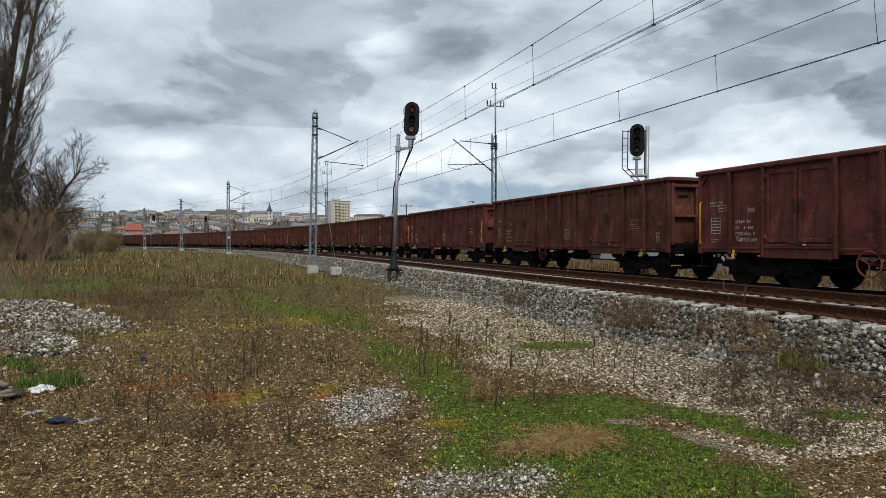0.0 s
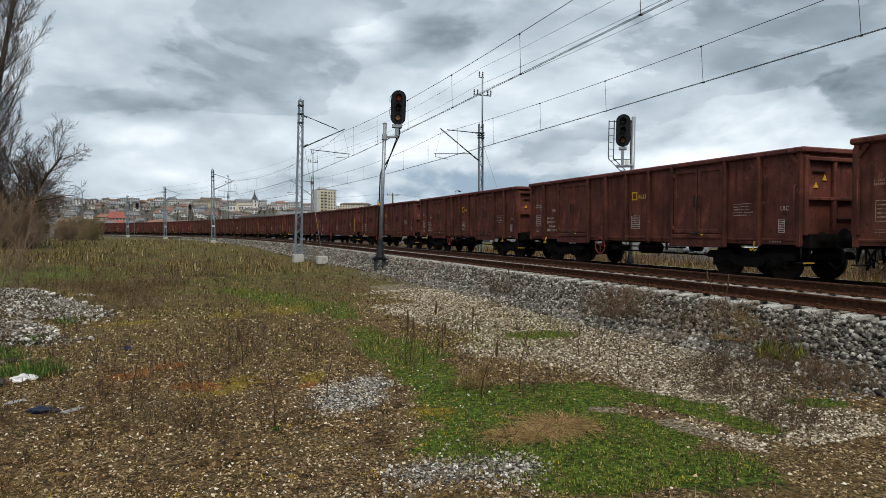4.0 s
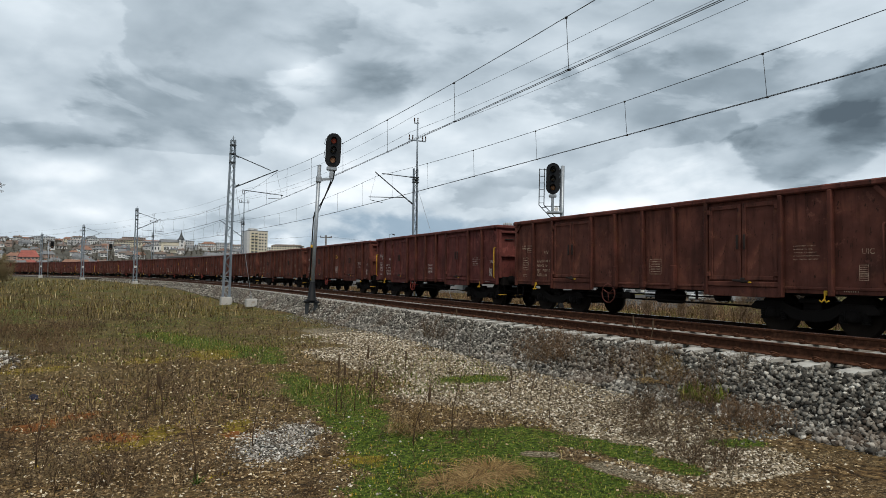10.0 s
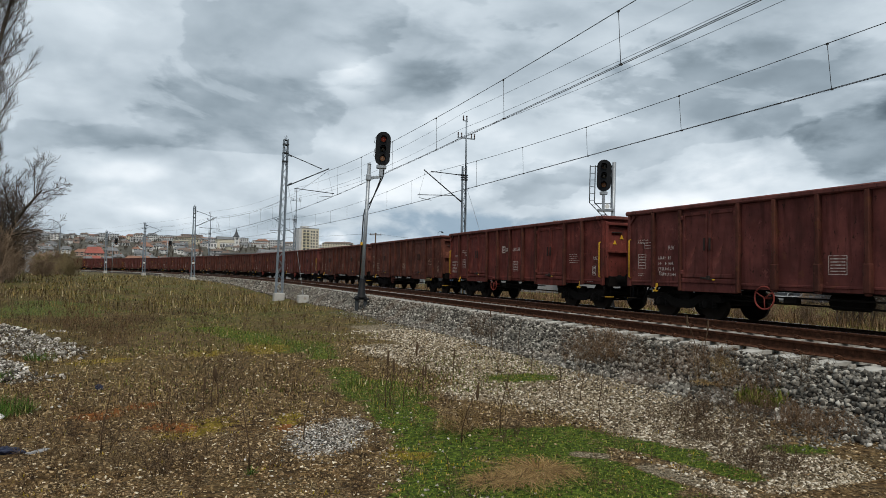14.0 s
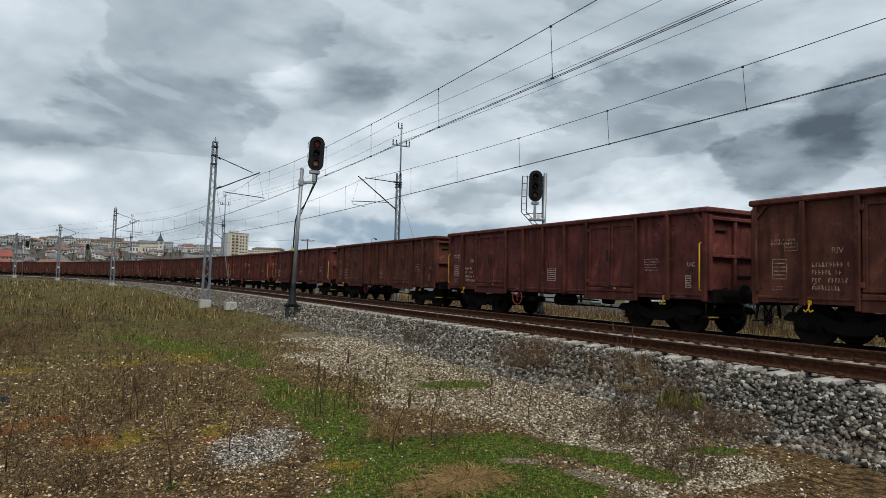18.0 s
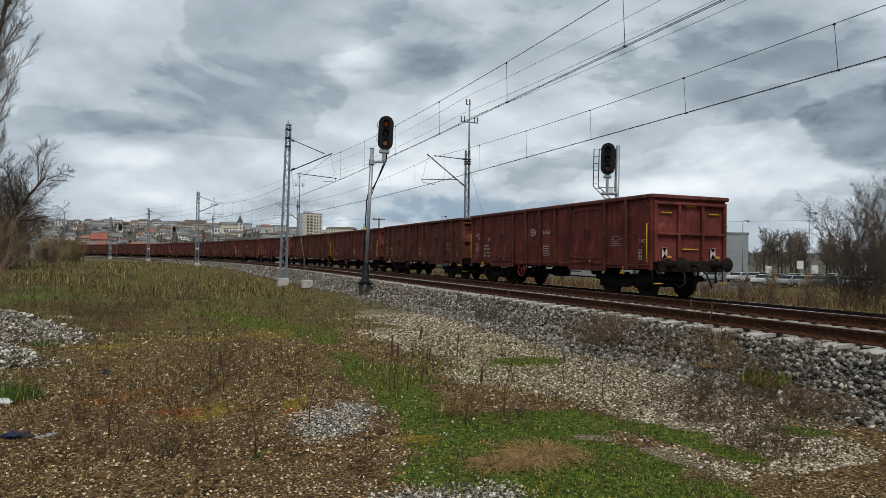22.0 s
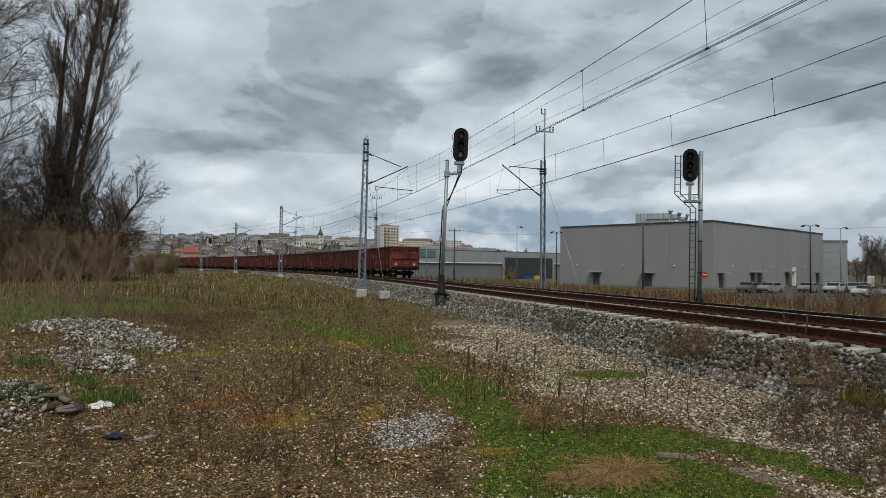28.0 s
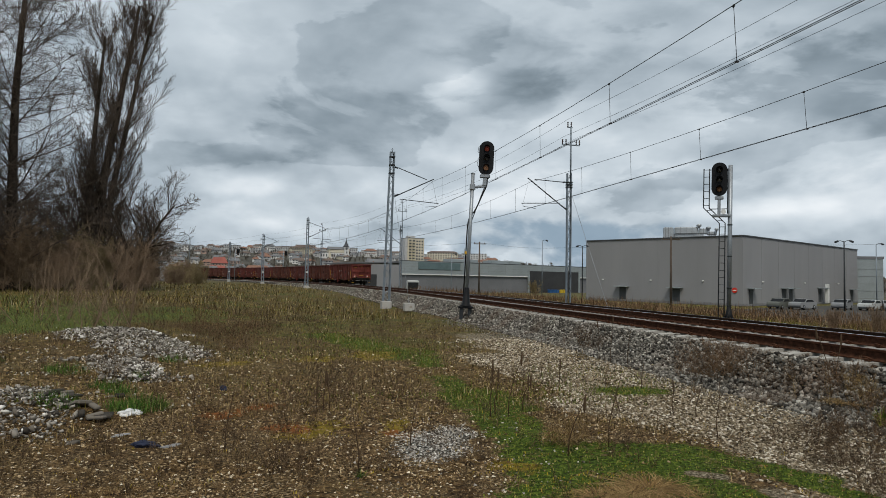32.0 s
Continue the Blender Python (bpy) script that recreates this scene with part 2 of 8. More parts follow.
class Geo:
    """Collects plain geometry for one mesh."""

    def __init__(self):
        self.v, self.f, self.smooth = [], [], []

    def add(self, verts, faces, smooth_shaded=False):
        o = len(self.v)
        self.v.extend(verts)
        self.f.extend([tuple(i + o for i in fc) for fc in faces])
        self.smooth.extend([smooth_shaded] * len(faces))
        return self

    def box(self, c, s, ch=0.0, turn=None):
        """A box with its centre, sizes and a chamfer along all edges."""
        hx, hy, hz = s[0] / 2, s[1] / 2, s[2] / 2
        if ch <= 0:
            p = [(-hx, -hy, -hz), (hx, -hy, -hz), (hx, hy, -hz), (-hx, hy, -hz), (-hx, -hy, hz), (hx, -hy, hz), (hx, hy, hz), (-hx, hy, hz)]
            f = [(0, 3, 2, 1), (4, 5, 6, 7), (0, 1, 5, 4), (1, 2, 6, 5), (2, 3, 7, 6), (3, 0, 4, 7)]
        else:
            ch = min(ch, hx * 0.9, hy * 0.9, hz * 0.9)
            p, idx = [], {}
            for sx in (-1, 1):
                for sy in (-1, 1):
                    for sz in (-1, 1):
                        for ax in range(3):
                            q = [sx * (hx - ch), sy * (hy - ch), sz * (hz - ch)]
                            q[ax] = (sx * hx, sy * hy, sz * hz)[ax]
                            idx[(sx, sy, sz, ax)] = len(p)
                            p.append(tuple(q))
            f = []
            for ax in range(3):
                a, b = [i for i in range(3) if i != ax]
                for sg in (-1, 1):
                    ring = []
                    for u, w in ((-1, -1), (1, -1), (1, 1), (-1, 1)):
                        k = [0, 0, 0]
                        k[ax], k[a], k[b] = sg, u, w
                        ring.append(idx[(*k, ax)])
                    f.append(tuple(ring if (sg > 0) != (ax == 1) else ring[::-1]))
            for ax in range(3):
                a, b = [i for i in range(3) if i != ax]
                for u in (-1, 1):
                    for w in (-1, 1):
                        q = []
                        for sg, face in ((-1, a), (1, a), (1, b), (-1, b)):
                            k = [0, 0, 0]
                            k[ax], k[a], k[b] = sg, u, w
                            q.append(idx[(*k, face)])
                        f.append(tuple(q))
            for sx in (-1, 1):
                for sy in (-1, 1):
                    for sz in (-1, 1):
                        f.append(tuple(idx[(sx, sy, sz, ax)] for ax in range(3)))
        if turn is not None:
            p = [tuple(turn @ Vector(q)) for q in p]
        return self.add([(q[0] + c[0], q[1] + c[1], q[2] + c[2]) for q in p], f)

    def beam(self, a, b, w, h=None, ch=0.0):
        """A box from a to b, w wide and h high."""
        a, b = Vector(a), Vector(b)
        d = b - a
        q = d.to_track_quat("Y", "Z").to_matrix()
        return self.box(tuple((a + b) / 2), (w, d.length, h or w), ch, q)

    def tube(self, pts, r, n=8, close=True, smooth_shaded=True):
        """A round bar along points; r is one radius or one for each point."""
        pts = [Vector(p) for p in pts]
        rs = r if isinstance(r, (list, tuple)) else [r] * len(pts)
        verts, ref = [], None
        for i, p in enumerate(pts):
            d = (pts[min(i + 1, len(pts) - 1)] - pts[max(i - 1, 0)]).normalized()
            if ref is None:
                ref = d.orthogonal().normalized()
            ref = (ref - d * ref.dot(d)).normalized()
            o = d.cross(ref)
            for k in range(n):
                t = 2 * math.pi * k / n
                verts.append(tuple(p + (ref * math.cos(t) + o * math.sin(t)) * rs[i]))
        faces = []
        for i in range(len(pts) - 1):
            for k in range(n):
                faces.append((i * n + k, i * n + (k + 1) % n, (i + 1) * n + (k + 1) % n, (i + 1) * n + k))
        self.add(verts, faces, smooth_shaded)
        if close:
            o = len(self.v) - len(verts)
            self.f.append(tuple(o + k for k in range(n))[::-1])
            self.f.append(tuple(o + (len(pts) - 1) * n + k for k in range(n)))
            self.smooth.extend([False, False])
        return self

    def lathe(self, prof, axis_from, axis_to, n=20):
        """A turned body: prof holds (distance along the axis, radius)."""
        a, b = Vector(axis_from), Vector(axis_to)
        d = (b - a).normalized()
        u = d.orthogonal().normalized()
        w = d.cross(u)
        turn = [(math.cos(2 * math.pi * k / n), math.sin(2 * math.pi * k / n)) for k in range(n)]
        verts = [tuple(a + d * t + (u * c + w * s) * max(r, 1e-4)) for t, r in prof for c, s in turn]
        faces = [(i * n + k, i * n + (k + 1) % n, (i + 1) * n + (k + 1) % n, (i + 1) * n + k) for i in range(len(prof) - 1) for k in range(n)]
        self.add(verts, faces, True)
        o = len(self.v) - len(verts)
        self.f.append(tuple(o + k for k in range(n))[::-1])
        self.f.append(tuple(o + (len(prof) - 1) * n + k for k in range(n)))
        self.smooth.extend([False, False])
        return self

    def prism(self, poly, a, b):
        """A polygon of (u, w) pairs drawn from the frame a to the frame b (4x4 matrices; u is x, w is z)."""
        n = len(poly)
        verts = [tuple(m @ Vector((u, 0, w))) for m in (a, b) for u, w in poly]
        faces = [(i, (i + 1) % n, n + (i + 1) % n, n + i) for i in range(n)] + [tuple(range(n))[::-1], tuple(range(n, 2 * n))]
        return self.add(verts, faces)

    def sweep(self, poly, frames, closed=True):
        n = len(poly)
        verts = [tuple(m @ Vector((u, 0, w))) for m in frames for u, w in poly]
        faces = []
        for i in range(len(frames) - 1):
            for k in range(n if closed else n - 1):
                k2 = (k + 1) % n
                faces.append((i * n + k, i * n + k2, (i + 1) * n + k2, (i + 1) * n + k))
        return self.add(verts, faces)

    def mesh(self, name, material):
        me = bpy.data.meshes.new(name)
        me.from_pydata(self.v, [], self.f)
        me.polygons.foreach_set("use_smooth", self.smooth)
        if material:
            me.materials.append(material)
        me.update()
        return me


def part(name, geo, material, parent, label="", m=None):
    """Links a Geo or a ready mesh as one mesh object under a thing or a part."""
    me = geo.mesh(name, material) if isinstance(geo, Geo) else geo
    ob = new(name, me)
    ob.parent = parent
    if m is not None:
        ob.matrix_basis = m
    if label:
        tagged(ob, label)
    return ob


def thing(name, label, category, group="", kind="", at=None):
    ob = new(name)
    tagged(ob, label, category, group, kind)
    if at is not None:
        ob.matrix_basis = at
    return ob


def single(name, geo, material, label, category, group="", kind="", at=None):
    ob = new(name, geo.mesh(name, material) if isinstance(geo, Geo) else geo)
    tagged(ob, label, category, group, kind)
    if at is not None:
        ob.matrix_basis = at
    return ob


def bulk(name, verts, faces, material):
    """A mesh of triangles or quads from arrays, for stones, blades and twigs."""
    me = bpy.data.meshes.new(name)
    verts = np.asarray(verts, np.float32).reshape(-1, 3)
    faces = np.asarray(faces, np.int32)
    k = faces.shape[1]
    me.vertices.add(len(verts))
    me.vertices.foreach_set("co", verts.ravel())
    me.loops.add(faces.size)
    me.loops.foreach_set("vertex_index", faces.ravel())
    me.polygons.add(len(faces))
    me.polygons.foreach_set("loop_start", np.arange(0, faces.size, k, dtype=np.int32))
    me.polygons.foreach_set("loop_total", np.full(len(faces), k, np.int32))
    me.materials.append(material)
    me.update(calc_edges=True)
    return me


# Materials.
class Mat:
    """A node material with short ways to noise, ramps and mixes."""

    def __init__(self, name, rough=0.8, metal=0.0):
        self.m = bpy.data.materials.new(name)
        self.m.use_nodes = True
        self.nt = self.m.node_tree
        self.b = self.nt.nodes["Principled BSDF"]
        self.b.inputs["Roughness"].default_value = rough
        self.b.inputs["Metallic"].default_value = metal
        # dusty, weathered surfaces hardly mirror the sky
        self.b.inputs["Specular IOR Level"].default_value = 0.5 if rough < 0.45 or metal > 0.5 else 0.12
        self.co = self.n("ShaderNodeTexCoord").outputs["Object"]

    def n(self, kind):
        return self.nt.nodes.new(kind)

    def link(self, a, b):
        self.nt.links.new(a, b)

    def noise(self, scale, detail=4, rough=0.55, stretch=None, distort=0.0, co=None):
        src = co or self.co
        if stretch:
            mp = self.n("ShaderNodeMapping")
            mp.inputs["Scale"].default_value = stretch
            self.link(src, mp.inputs[0])
            src = mp.outputs[0]
        t = self.n("ShaderNodeTexNoise")
        t.inputs["Scale"].default_value, t.inputs["Detail"].default_value = scale, detail
        t.inputs["Roughness"].default_value, t.inputs["Distortion"].default_value = rough, distort
        self.link(src, t.inputs["Vector"])
        return t.outputs["Fac"]

    def voronoi(self, scale, feature="F1", out="Distance", co=None):
        t = self.n("ShaderNodeTexVoronoi")
        t.feature = feature
        t.inputs["Scale"].default_value = scale
        self.link(co or self.co, t.inputs["Vector"])
        return t.outputs[out]

    def ramp(self, fac, stops, ease=False):
        r = self.n("ShaderNodeValToRGB")
        if ease:
            r.color_ramp.interpolation = "EASE"
        els = r.color_ramp.elements
        while len(els) < len(stops):
            els.new(0.5)
        for e, (p, c) in zip(els, stops):
            e.position, e.color = p, (*c, 1) if not isinstance(c, (int, float)) else (c, c, c, 1)
        self.link(fac, r.inputs[0])
        return r.outputs[0]

    def mix(self, fac, a, b, blend="MIX"):
        x = self.n("ShaderNodeMix")
        x.data_type, x.blend_type = "RGBA", blend
        for v, key in ((fac, "Factor"), (a, "A"), (b, "B")):
            sock = x.inputs[key]
            if isinstance(v, (int, float)):
                sock.default_value = v
            elif isinstance(v, tuple):
                sock.default_value = (*v, 1)
            else:
                self.link(v, sock)
        return x.outputs["Result"]

    def math(self, op, a, b=0.0, clamp=False):
        x = self.n("ShaderNodeMath")
        x.operation, x.use_clamp = op, clamp
        for i, v in enumerate((a, b)):
            if isinstance(v, (int, float)):
                x.inputs[i].default_value = v
            else:
                self.link(v, x.inputs[i])
        return x.outputs[0]

    def island(self):
        return self.n("ShaderNodeNewGeometry").outputs["Random Per Island"]

    def chance(self):
        return self.n("ShaderNodeObjectInfo").outputs["Random"]

    def colour(self, c):
        if isinstance(c, tuple):
            self.b.inputs["Base Color"].default_value = (*c, 1)
        else:
            self.link(c, self.b.inputs["Base Color"])
        return self

    def rough(self, r):
        self.link(r, self.b.inputs["Roughness"])
        return self

    def bump(self, height, strength=0.4, distance=0.02):
        x = self.n("ShaderNodeBump")
        x.inputs["Strength"].default_value, x.inputs["Distance"].default_value = strength, distance
        self.link(height, x.inputs["Height"])
        self.link(x.outputs[0], self.b.inputs["Normal"])
        return self


def plain(name, colour, rough=0.7, metal=0.0, vary=0.25, scale=6.0, bump=0.15):
    """A surface of one colour with dirt at two scales."""
    m = Mat(name, rough, metal)
    dark = tuple(c * (1 - vary) for c in colour)
    lite = tuple(min(1, c * (1 + vary * 0.6)) for c in colour)
    big = m.ramp(m.noise(scale * 0.25, 5), [(0.3, dark), (0.7, lite)])
    fine = m.ramp(m.noise(scale * 6, 4), [(0.3, 0.8), (0.7, 1.1)])
    m.colour(m.mix(1.0, big, fine, "MULTIPLY"))
    m.bump(m.noise(scale * 8, 4), bump, 0.01)
    return m.m


# Ground, tracks and their ballast.
# Patches of the waste ground, as strips: from (x, y) to (x, y), half-width and the width of the ragged edge.
GREEN = [(2.6, 9.0, 2.7, 8.2, 0.45, 0.35), (2.55, 7.9, 2.45, 6.4, 0.28, 0.35), (2.4, 5.9, 3.9, 5.65, 0.33, 0.25), (2.4, 5.3, 3.4, 5.3, 0.42, 0.35), (4.1, 5.5, 4.5, 4.75, 0.17, 0.22), (2.2, 4.6, 3.3, 4.3, 0.5, 0.4), (4.35, 4.8, 4.5, 4.1, 0.12, 0.2), (2.4, 3.7, 3.4, 3.5, 0.3, 0.4), (5.0, 9.2, 5.5, 9.1, 0.22, 0.3), (1.8, 16.0, 2.5, 13.6, 0.35, 0.8), (0.9, 19.4, 1.8, 16.0, 0.35, 0.8), (3.0, 14.8, 2.6, 12.0, 0.1, 0.6), (2.5, 10.6, 2.5, 9.5, 0.1, 0.4), (5.6, 4.6, 5.9, 4.5, 0.1, 0.2)]
BARE = [(3.55, 5.08, 3.7, 5.0, 0.07, 0.08), (3.9, 4.5, 4.05, 3.8, 0.1, 0.12)]
PALE = [(4.6, 12.8, 5.3, 9.0, 0.8, 0.6), (4.3, 8.2, 5.2, 6.9, 0.6, 0.6), (5.3, 6.5, 5.0, 4.4, 0.55, 0.6), (5.8, 9.0, 6.2, 6.5, 0.5, 0.6), (5.6, 14.0, 5.6, 19.0, 0.4, 0.9), (6.0, 12.0, 6.4, 9.5, 0.5, 0.6), (3.55, 5.08, 3.7, 5.0, 0.07, 0.08), (3.9, 4.5, 4.05, 3.8, 0.1, 0.12)]
CHALK = [(1.35, 6.2, 1.65, 6.75, 0.2, 0.32), (1.5, 4.1, 2.0, 3.95, 0.12, 0.35)]
LAWN = [(-9, 22, -18, 45, 3.0, 3.0), (-6.8, 19, -10, 26, 1.4, 1.5), (-4.0, 25.0, -4.6, 31, 0.9, 1.2), (-9.5, 17, -13, 24, 2.0, 2.0)]
HEAP = [(-4.2, 16.4, -2.7, 14.2, 0.75, 0.6), (-3.2, 12.6, -2.4, 11.0, 0.35, 0.5), (-3.3, 9.0, -2.85, 7.8, 0.35, 0.35)]


def capsule(m, sep, ax, ay, bx, by, r, soft):
    """1 inside a strip of half-width r from (ax, ay) to (bx, by) on the ground, 0 outside."""
    dx, dy = bx - ax, by - ay
    ll = max(dx * dx + dy * dy, 1e-6)
    px, py = m.math("SUBTRACT", sep.outputs[0], ax), m.math("SUBTRACT", sep.outputs[1], ay)
    t = m.math("DIVIDE", m.math("ADD", m.math("MULTIPLY", px, dx), m.math("MULTIPLY", py, dy)), ll, True)
    qx, qy = m.math("SUBTRACT", px, m.math("MULTIPLY", t, dx)), m.math("SUBTRACT", py, m.math("MULTIPLY", t, dy))
    d = m.math("SQRT", m.math("ADD", m.math("MULTIPLY", qx, qx), m.math("MULTIPLY", qy, qy)))
    return m.math("DIVIDE", m.math("SUBTRACT", r + soft, d), soft, True)


def ground_material():
    m = Mat("waste_ground", 0.95)
    sep = m.n("ShaderNodeSeparateXYZ")
    m.link(m.co, sep.inputs[0])
    fine = m.noise(38, 6, 0.7)
    grain = m.noise(9, 6, 0.65)
    big = m.noise(0.55, 5, 0.6)
    patch = m.noise(1.6, 6, 0.62)
    gravel = m.ramp(fine, [(0.40, (0.014, 0.009, 0.004)), (0.50, (0.1, 0.064, 0.028)), (0.58, (0.29, 0.205, 0.11)), (0.68, (0.54, 0.43, 0.28))])
    soil = m.ramp(grain, [(0.40, (0.016, 0.009, 0.004)), (0.52, (0.1, 0.058, 0.023)), (0.66, (0.28, 0.18, 0.08))])
    straw = m.ramp(m.noise(26, 5, 0.7), [(0.38, (0.025, 0.017, 0.007)), (0.53, (0.14, 0.097, 0.04)), (0.68, (0.36, 0.268, 0.13))])
    moss = m.ramp(m.noise(22, 5, 0.65), [(0.38, (0.012, 0.022, 0.003)), (0.53, (0.065, 0.105, 0.012)), (0.68, (0.17, 0.215, 0.028))])
    white = m.ramp(m.voronoi(34), [(0.0, (0.6, 0.58, 0.54)), (0.35, (0.28, 0.265, 0.24)), (0.6, (0.03, 0.027, 0.02))])
    base = m.mix(m.ramp(patch, [(0.42, 0), (0.58, 1)]), gravel, soil)
    base = m.mix(m.ramp(big, [(0.5, 0), (0.66, 0.8)]), base, straw)
    # beyond the gravel the ground is dead grass with green in it
    away = m.ramp(m.math("DIVIDE", m.math("SUBTRACT", sep.outputs[1], 9.0), 14.0, True), [(0, 0), (1, 0.75)])
    base = m.mix(away, base, m.mix(m.ramp(m.noise(0.9, 6, 0.65), [(0.4, 0.15), (0.62, 1.0)]), straw, soil))
    # low turf in flat mottled patches: olive, brown and bare gravel
    turf = m.ramp(m.noise(5, 8, 0.78), [(0.40, (0.012, 0.010, 0.004)), (0.49, (0.075, 0.064, 0.02)), (0.58, (0.19, 0.15, 0.052)), (0.68, (0.42, 0.33, 0.16))])
    base = m.mix(m.math("MULTIPLY", away, m.ramp(m.noise(0.5, 6, 0.68), [(0.40, 0.0), (0.52, 1.0)])), base, turf)
    green_far = m.math("MULTIPLY", away, m.ramp(m.noise(0.33, 7, 0.7, co=m.co), [(0.48, 0), (0.60, 0.75)]))
    base = m.mix(green_far, base, moss)
    base = m.mix(m.math("MULTIPLY", away, m.ramp(m.noise(0.8, 7, 0.75), [(0.60, 0), (0.68, 0.9)])), base, gravel)
    base = m.mix(m.ramp(m.noise(2.6, 7, 0.75), [(0.57, 0), (0.66, 0.8)]), base, (0.03, 0.019, 0.009))

    def area(shapes, edge, lo, hi):
        total = None
        for s in shapes:
            k = capsule(m, sep, *s)
            total = k if total is None else m.math("MAXIMUM", total, k)
        return m.ramp(m.math("ADD", total, m.math("MULTIPLY", m.math("SUBTRACT", m.noise(edge, 7, 0.72), 0.5), 2.4)), [(lo, 0), (hi, 1)])

    pale = area(PALE, 2.2, 0.5, 0.9)
    base = m.mix(pale, base, m.ramp(fine, [(0.38, (0.02, 0.015, 0.009)), (0.49, (0.14, 0.11, 0.07)), (0.58, (0.34, 0.285, 0.2)), (0.68, (0.6, 0.53, 0.41))]))
    green = m.math("MULTIPLY", area(GREEN, 3.2, 0.62, 0.85), m.math("SUBTRACT", 1.0, area(BARE, 3.2, 0.4, 0.7)))
    base = m.mix(green, base, moss)
    chalk = area(CHALK, 2.2, 0.5, 0.9)
    base = m.mix(chalk, base, white)
    gold = area([(0.45, 13.3, 0.6, 13.6, 0.2, 0.5), (1.7, 13.6, 1.8, 14.2, 0.2, 0.6), (0.15, 7.1, 0.4, 7.4, 0.08, 0.4), (1.15, 7.1, 1.25, 7.4, 0.05, 0.2), (1.9, 5.6, 2.1, 5.5, 0.05, 0.25), (-1.5, 12.7, -1.0, 12.9, 0.1, 0.5)], 3.0, 0.5, 0.75)
    base = m.mix(gold, base, m.ramp(grain, [(0.35, (0.09, 0.066, 0.008)), (0.7, (0.3, 0.215, 0.03))]))
    rust = area([(-0.1, 7.5, 0.1, 7.3, 0.05, 0.3), (1.1, 6.95, 1.2, 6.8, 0.03, 0.2), (-0.9, 8.3, -0.3, 8.6, 0.05, 0.4)], 3.0, 0.55, 0.8)
    base = m.mix(rust, base, m.ramp(grain, [(0.35, (0.11, 0.035, 0.008)), (0.7, (0.30, 0.11, 0.03))]))
    lawn = area(LAWN, 0.8, 0.42, 0.62)
    base = m.mix(lawn, base, m.ramp(m.noise(18, 5, 0.65), [(0.38, (0.02, 0.026, 0.006)), (0.5, (0.075, 0.1, 0.02)), (0.66, (0.2, 0.2, 0.06))]))
    # the hill under the town: dark leafless scrub between the houses
    dist = m.math("SQRT", m.math("ADD", m.math("MULTIPLY", sep.outputs[0], sep.outputs[0]), m.math("MULTIPLY", sep.outputs[1], sep.outputs[1])))
    beyond = m.ramp(m.math("DIVIDE", m.math("SUBTRACT", sep.outputs[0], 17.0), 4.0, True), [(0, 0), (1, 1)])
    base = m.mix(beyond, base, m.ramp(m.noise(0.9, 7, 0.72), [(0.38, (0.04, 0.034, 0.012)), (0.48, (0.12, 0.098, 0.036)), (0.58, (0.15, 0.15, 0.04)), (0.7, (0.28, 0.22, 0.1))]))
    hillside = m.ramp(m.math("DIVIDE", m.math("SUBTRACT", dist, 110.0), 160.0, True), [(0, 0), (1, 1)])
    base = m.mix(hillside, base, m.ramp(m.noise(0.09, 6, 0.75), [(0.35, (0.05, 0.047, 0.04)), (0.6, (0.10, 0.093, 0.075)), (0.75, (0.17, 0.155, 0.125))]))
    m.colour(base)
    h = m.math("ADD", m.math("MULTIPLY", fine, 0.5), m.math("ADD", grain, m.math("MULTIPLY", m.voronoi(30), -0.5)))
    m.bump(h, 1.0, 0.05)
    return m.m


def axis_steps(lo, hi, near_lo, near_hi, step, growth):
    near = list(np.arange(near_lo, near_hi + 1e-6, step))
    up, d = near_hi, step
    while up < hi:
        d *= growth
        up += d
        near.append(min(up, hi))
    down, d = near_lo, step
    while down > lo:
        d *= growth
        down -= d
        near.insert(0, max(down, lo))
    return near


def build_ground():
    xs = axis_steps(-4000, 4000, -14, 22, 0.35, 1.09)
    ys = axis_steps(-1500, 4500, -2, 60, 0.4, 1.07)
    verts = [(x, y, ground_level(x, y)) for y in ys for x in xs]
    w = len(xs)
    faces = [(j * w + i, j * w + i + 1, (j + 1) * w + i + 1, (j + 1) * w + i) for j in range(len(ys) - 1) for i in range(w - 1)]
    me = bulk("ground", verts, faces, MAT["ground"])
    me.polygons.foreach_set("use_smooth", [True] * len(faces))
    tagged(new("ground", me), "waste ground of gravel, moss and dead grass", "ground", kind="structure")


def line_frames(s0, s1, track, level, step=4.0, cant=0.0):
    out, s = [], s0
    while s < s1 + 1e-6:
        x, y, a = along(s, track)
        out.append(Matrix.Translation((x, y, rail_level(s, track) + level)) @ Matrix.Rotation(a, 4, "Z") @ Matrix.Rotation(-cant, 4, "Y"))
        s += step if s < BEND_Y - step else 2.5
    return out


RAIL = [(-0.075, 0.0), (0.075, 0.0), (0.075, 0.012), (0.02, 0.032), (0.009, 0.05), (0.009, 0.125), (0.034, 0.138), (0.036, 0.166), (0.028, 0.172), (-0.028, 0.172), (-0.036, 0.166), (-0.034, 0.138), (-0.009, 0.125), (-0.009, 0.05), (-0.02, 0.032), (-0.075, 0.012)]


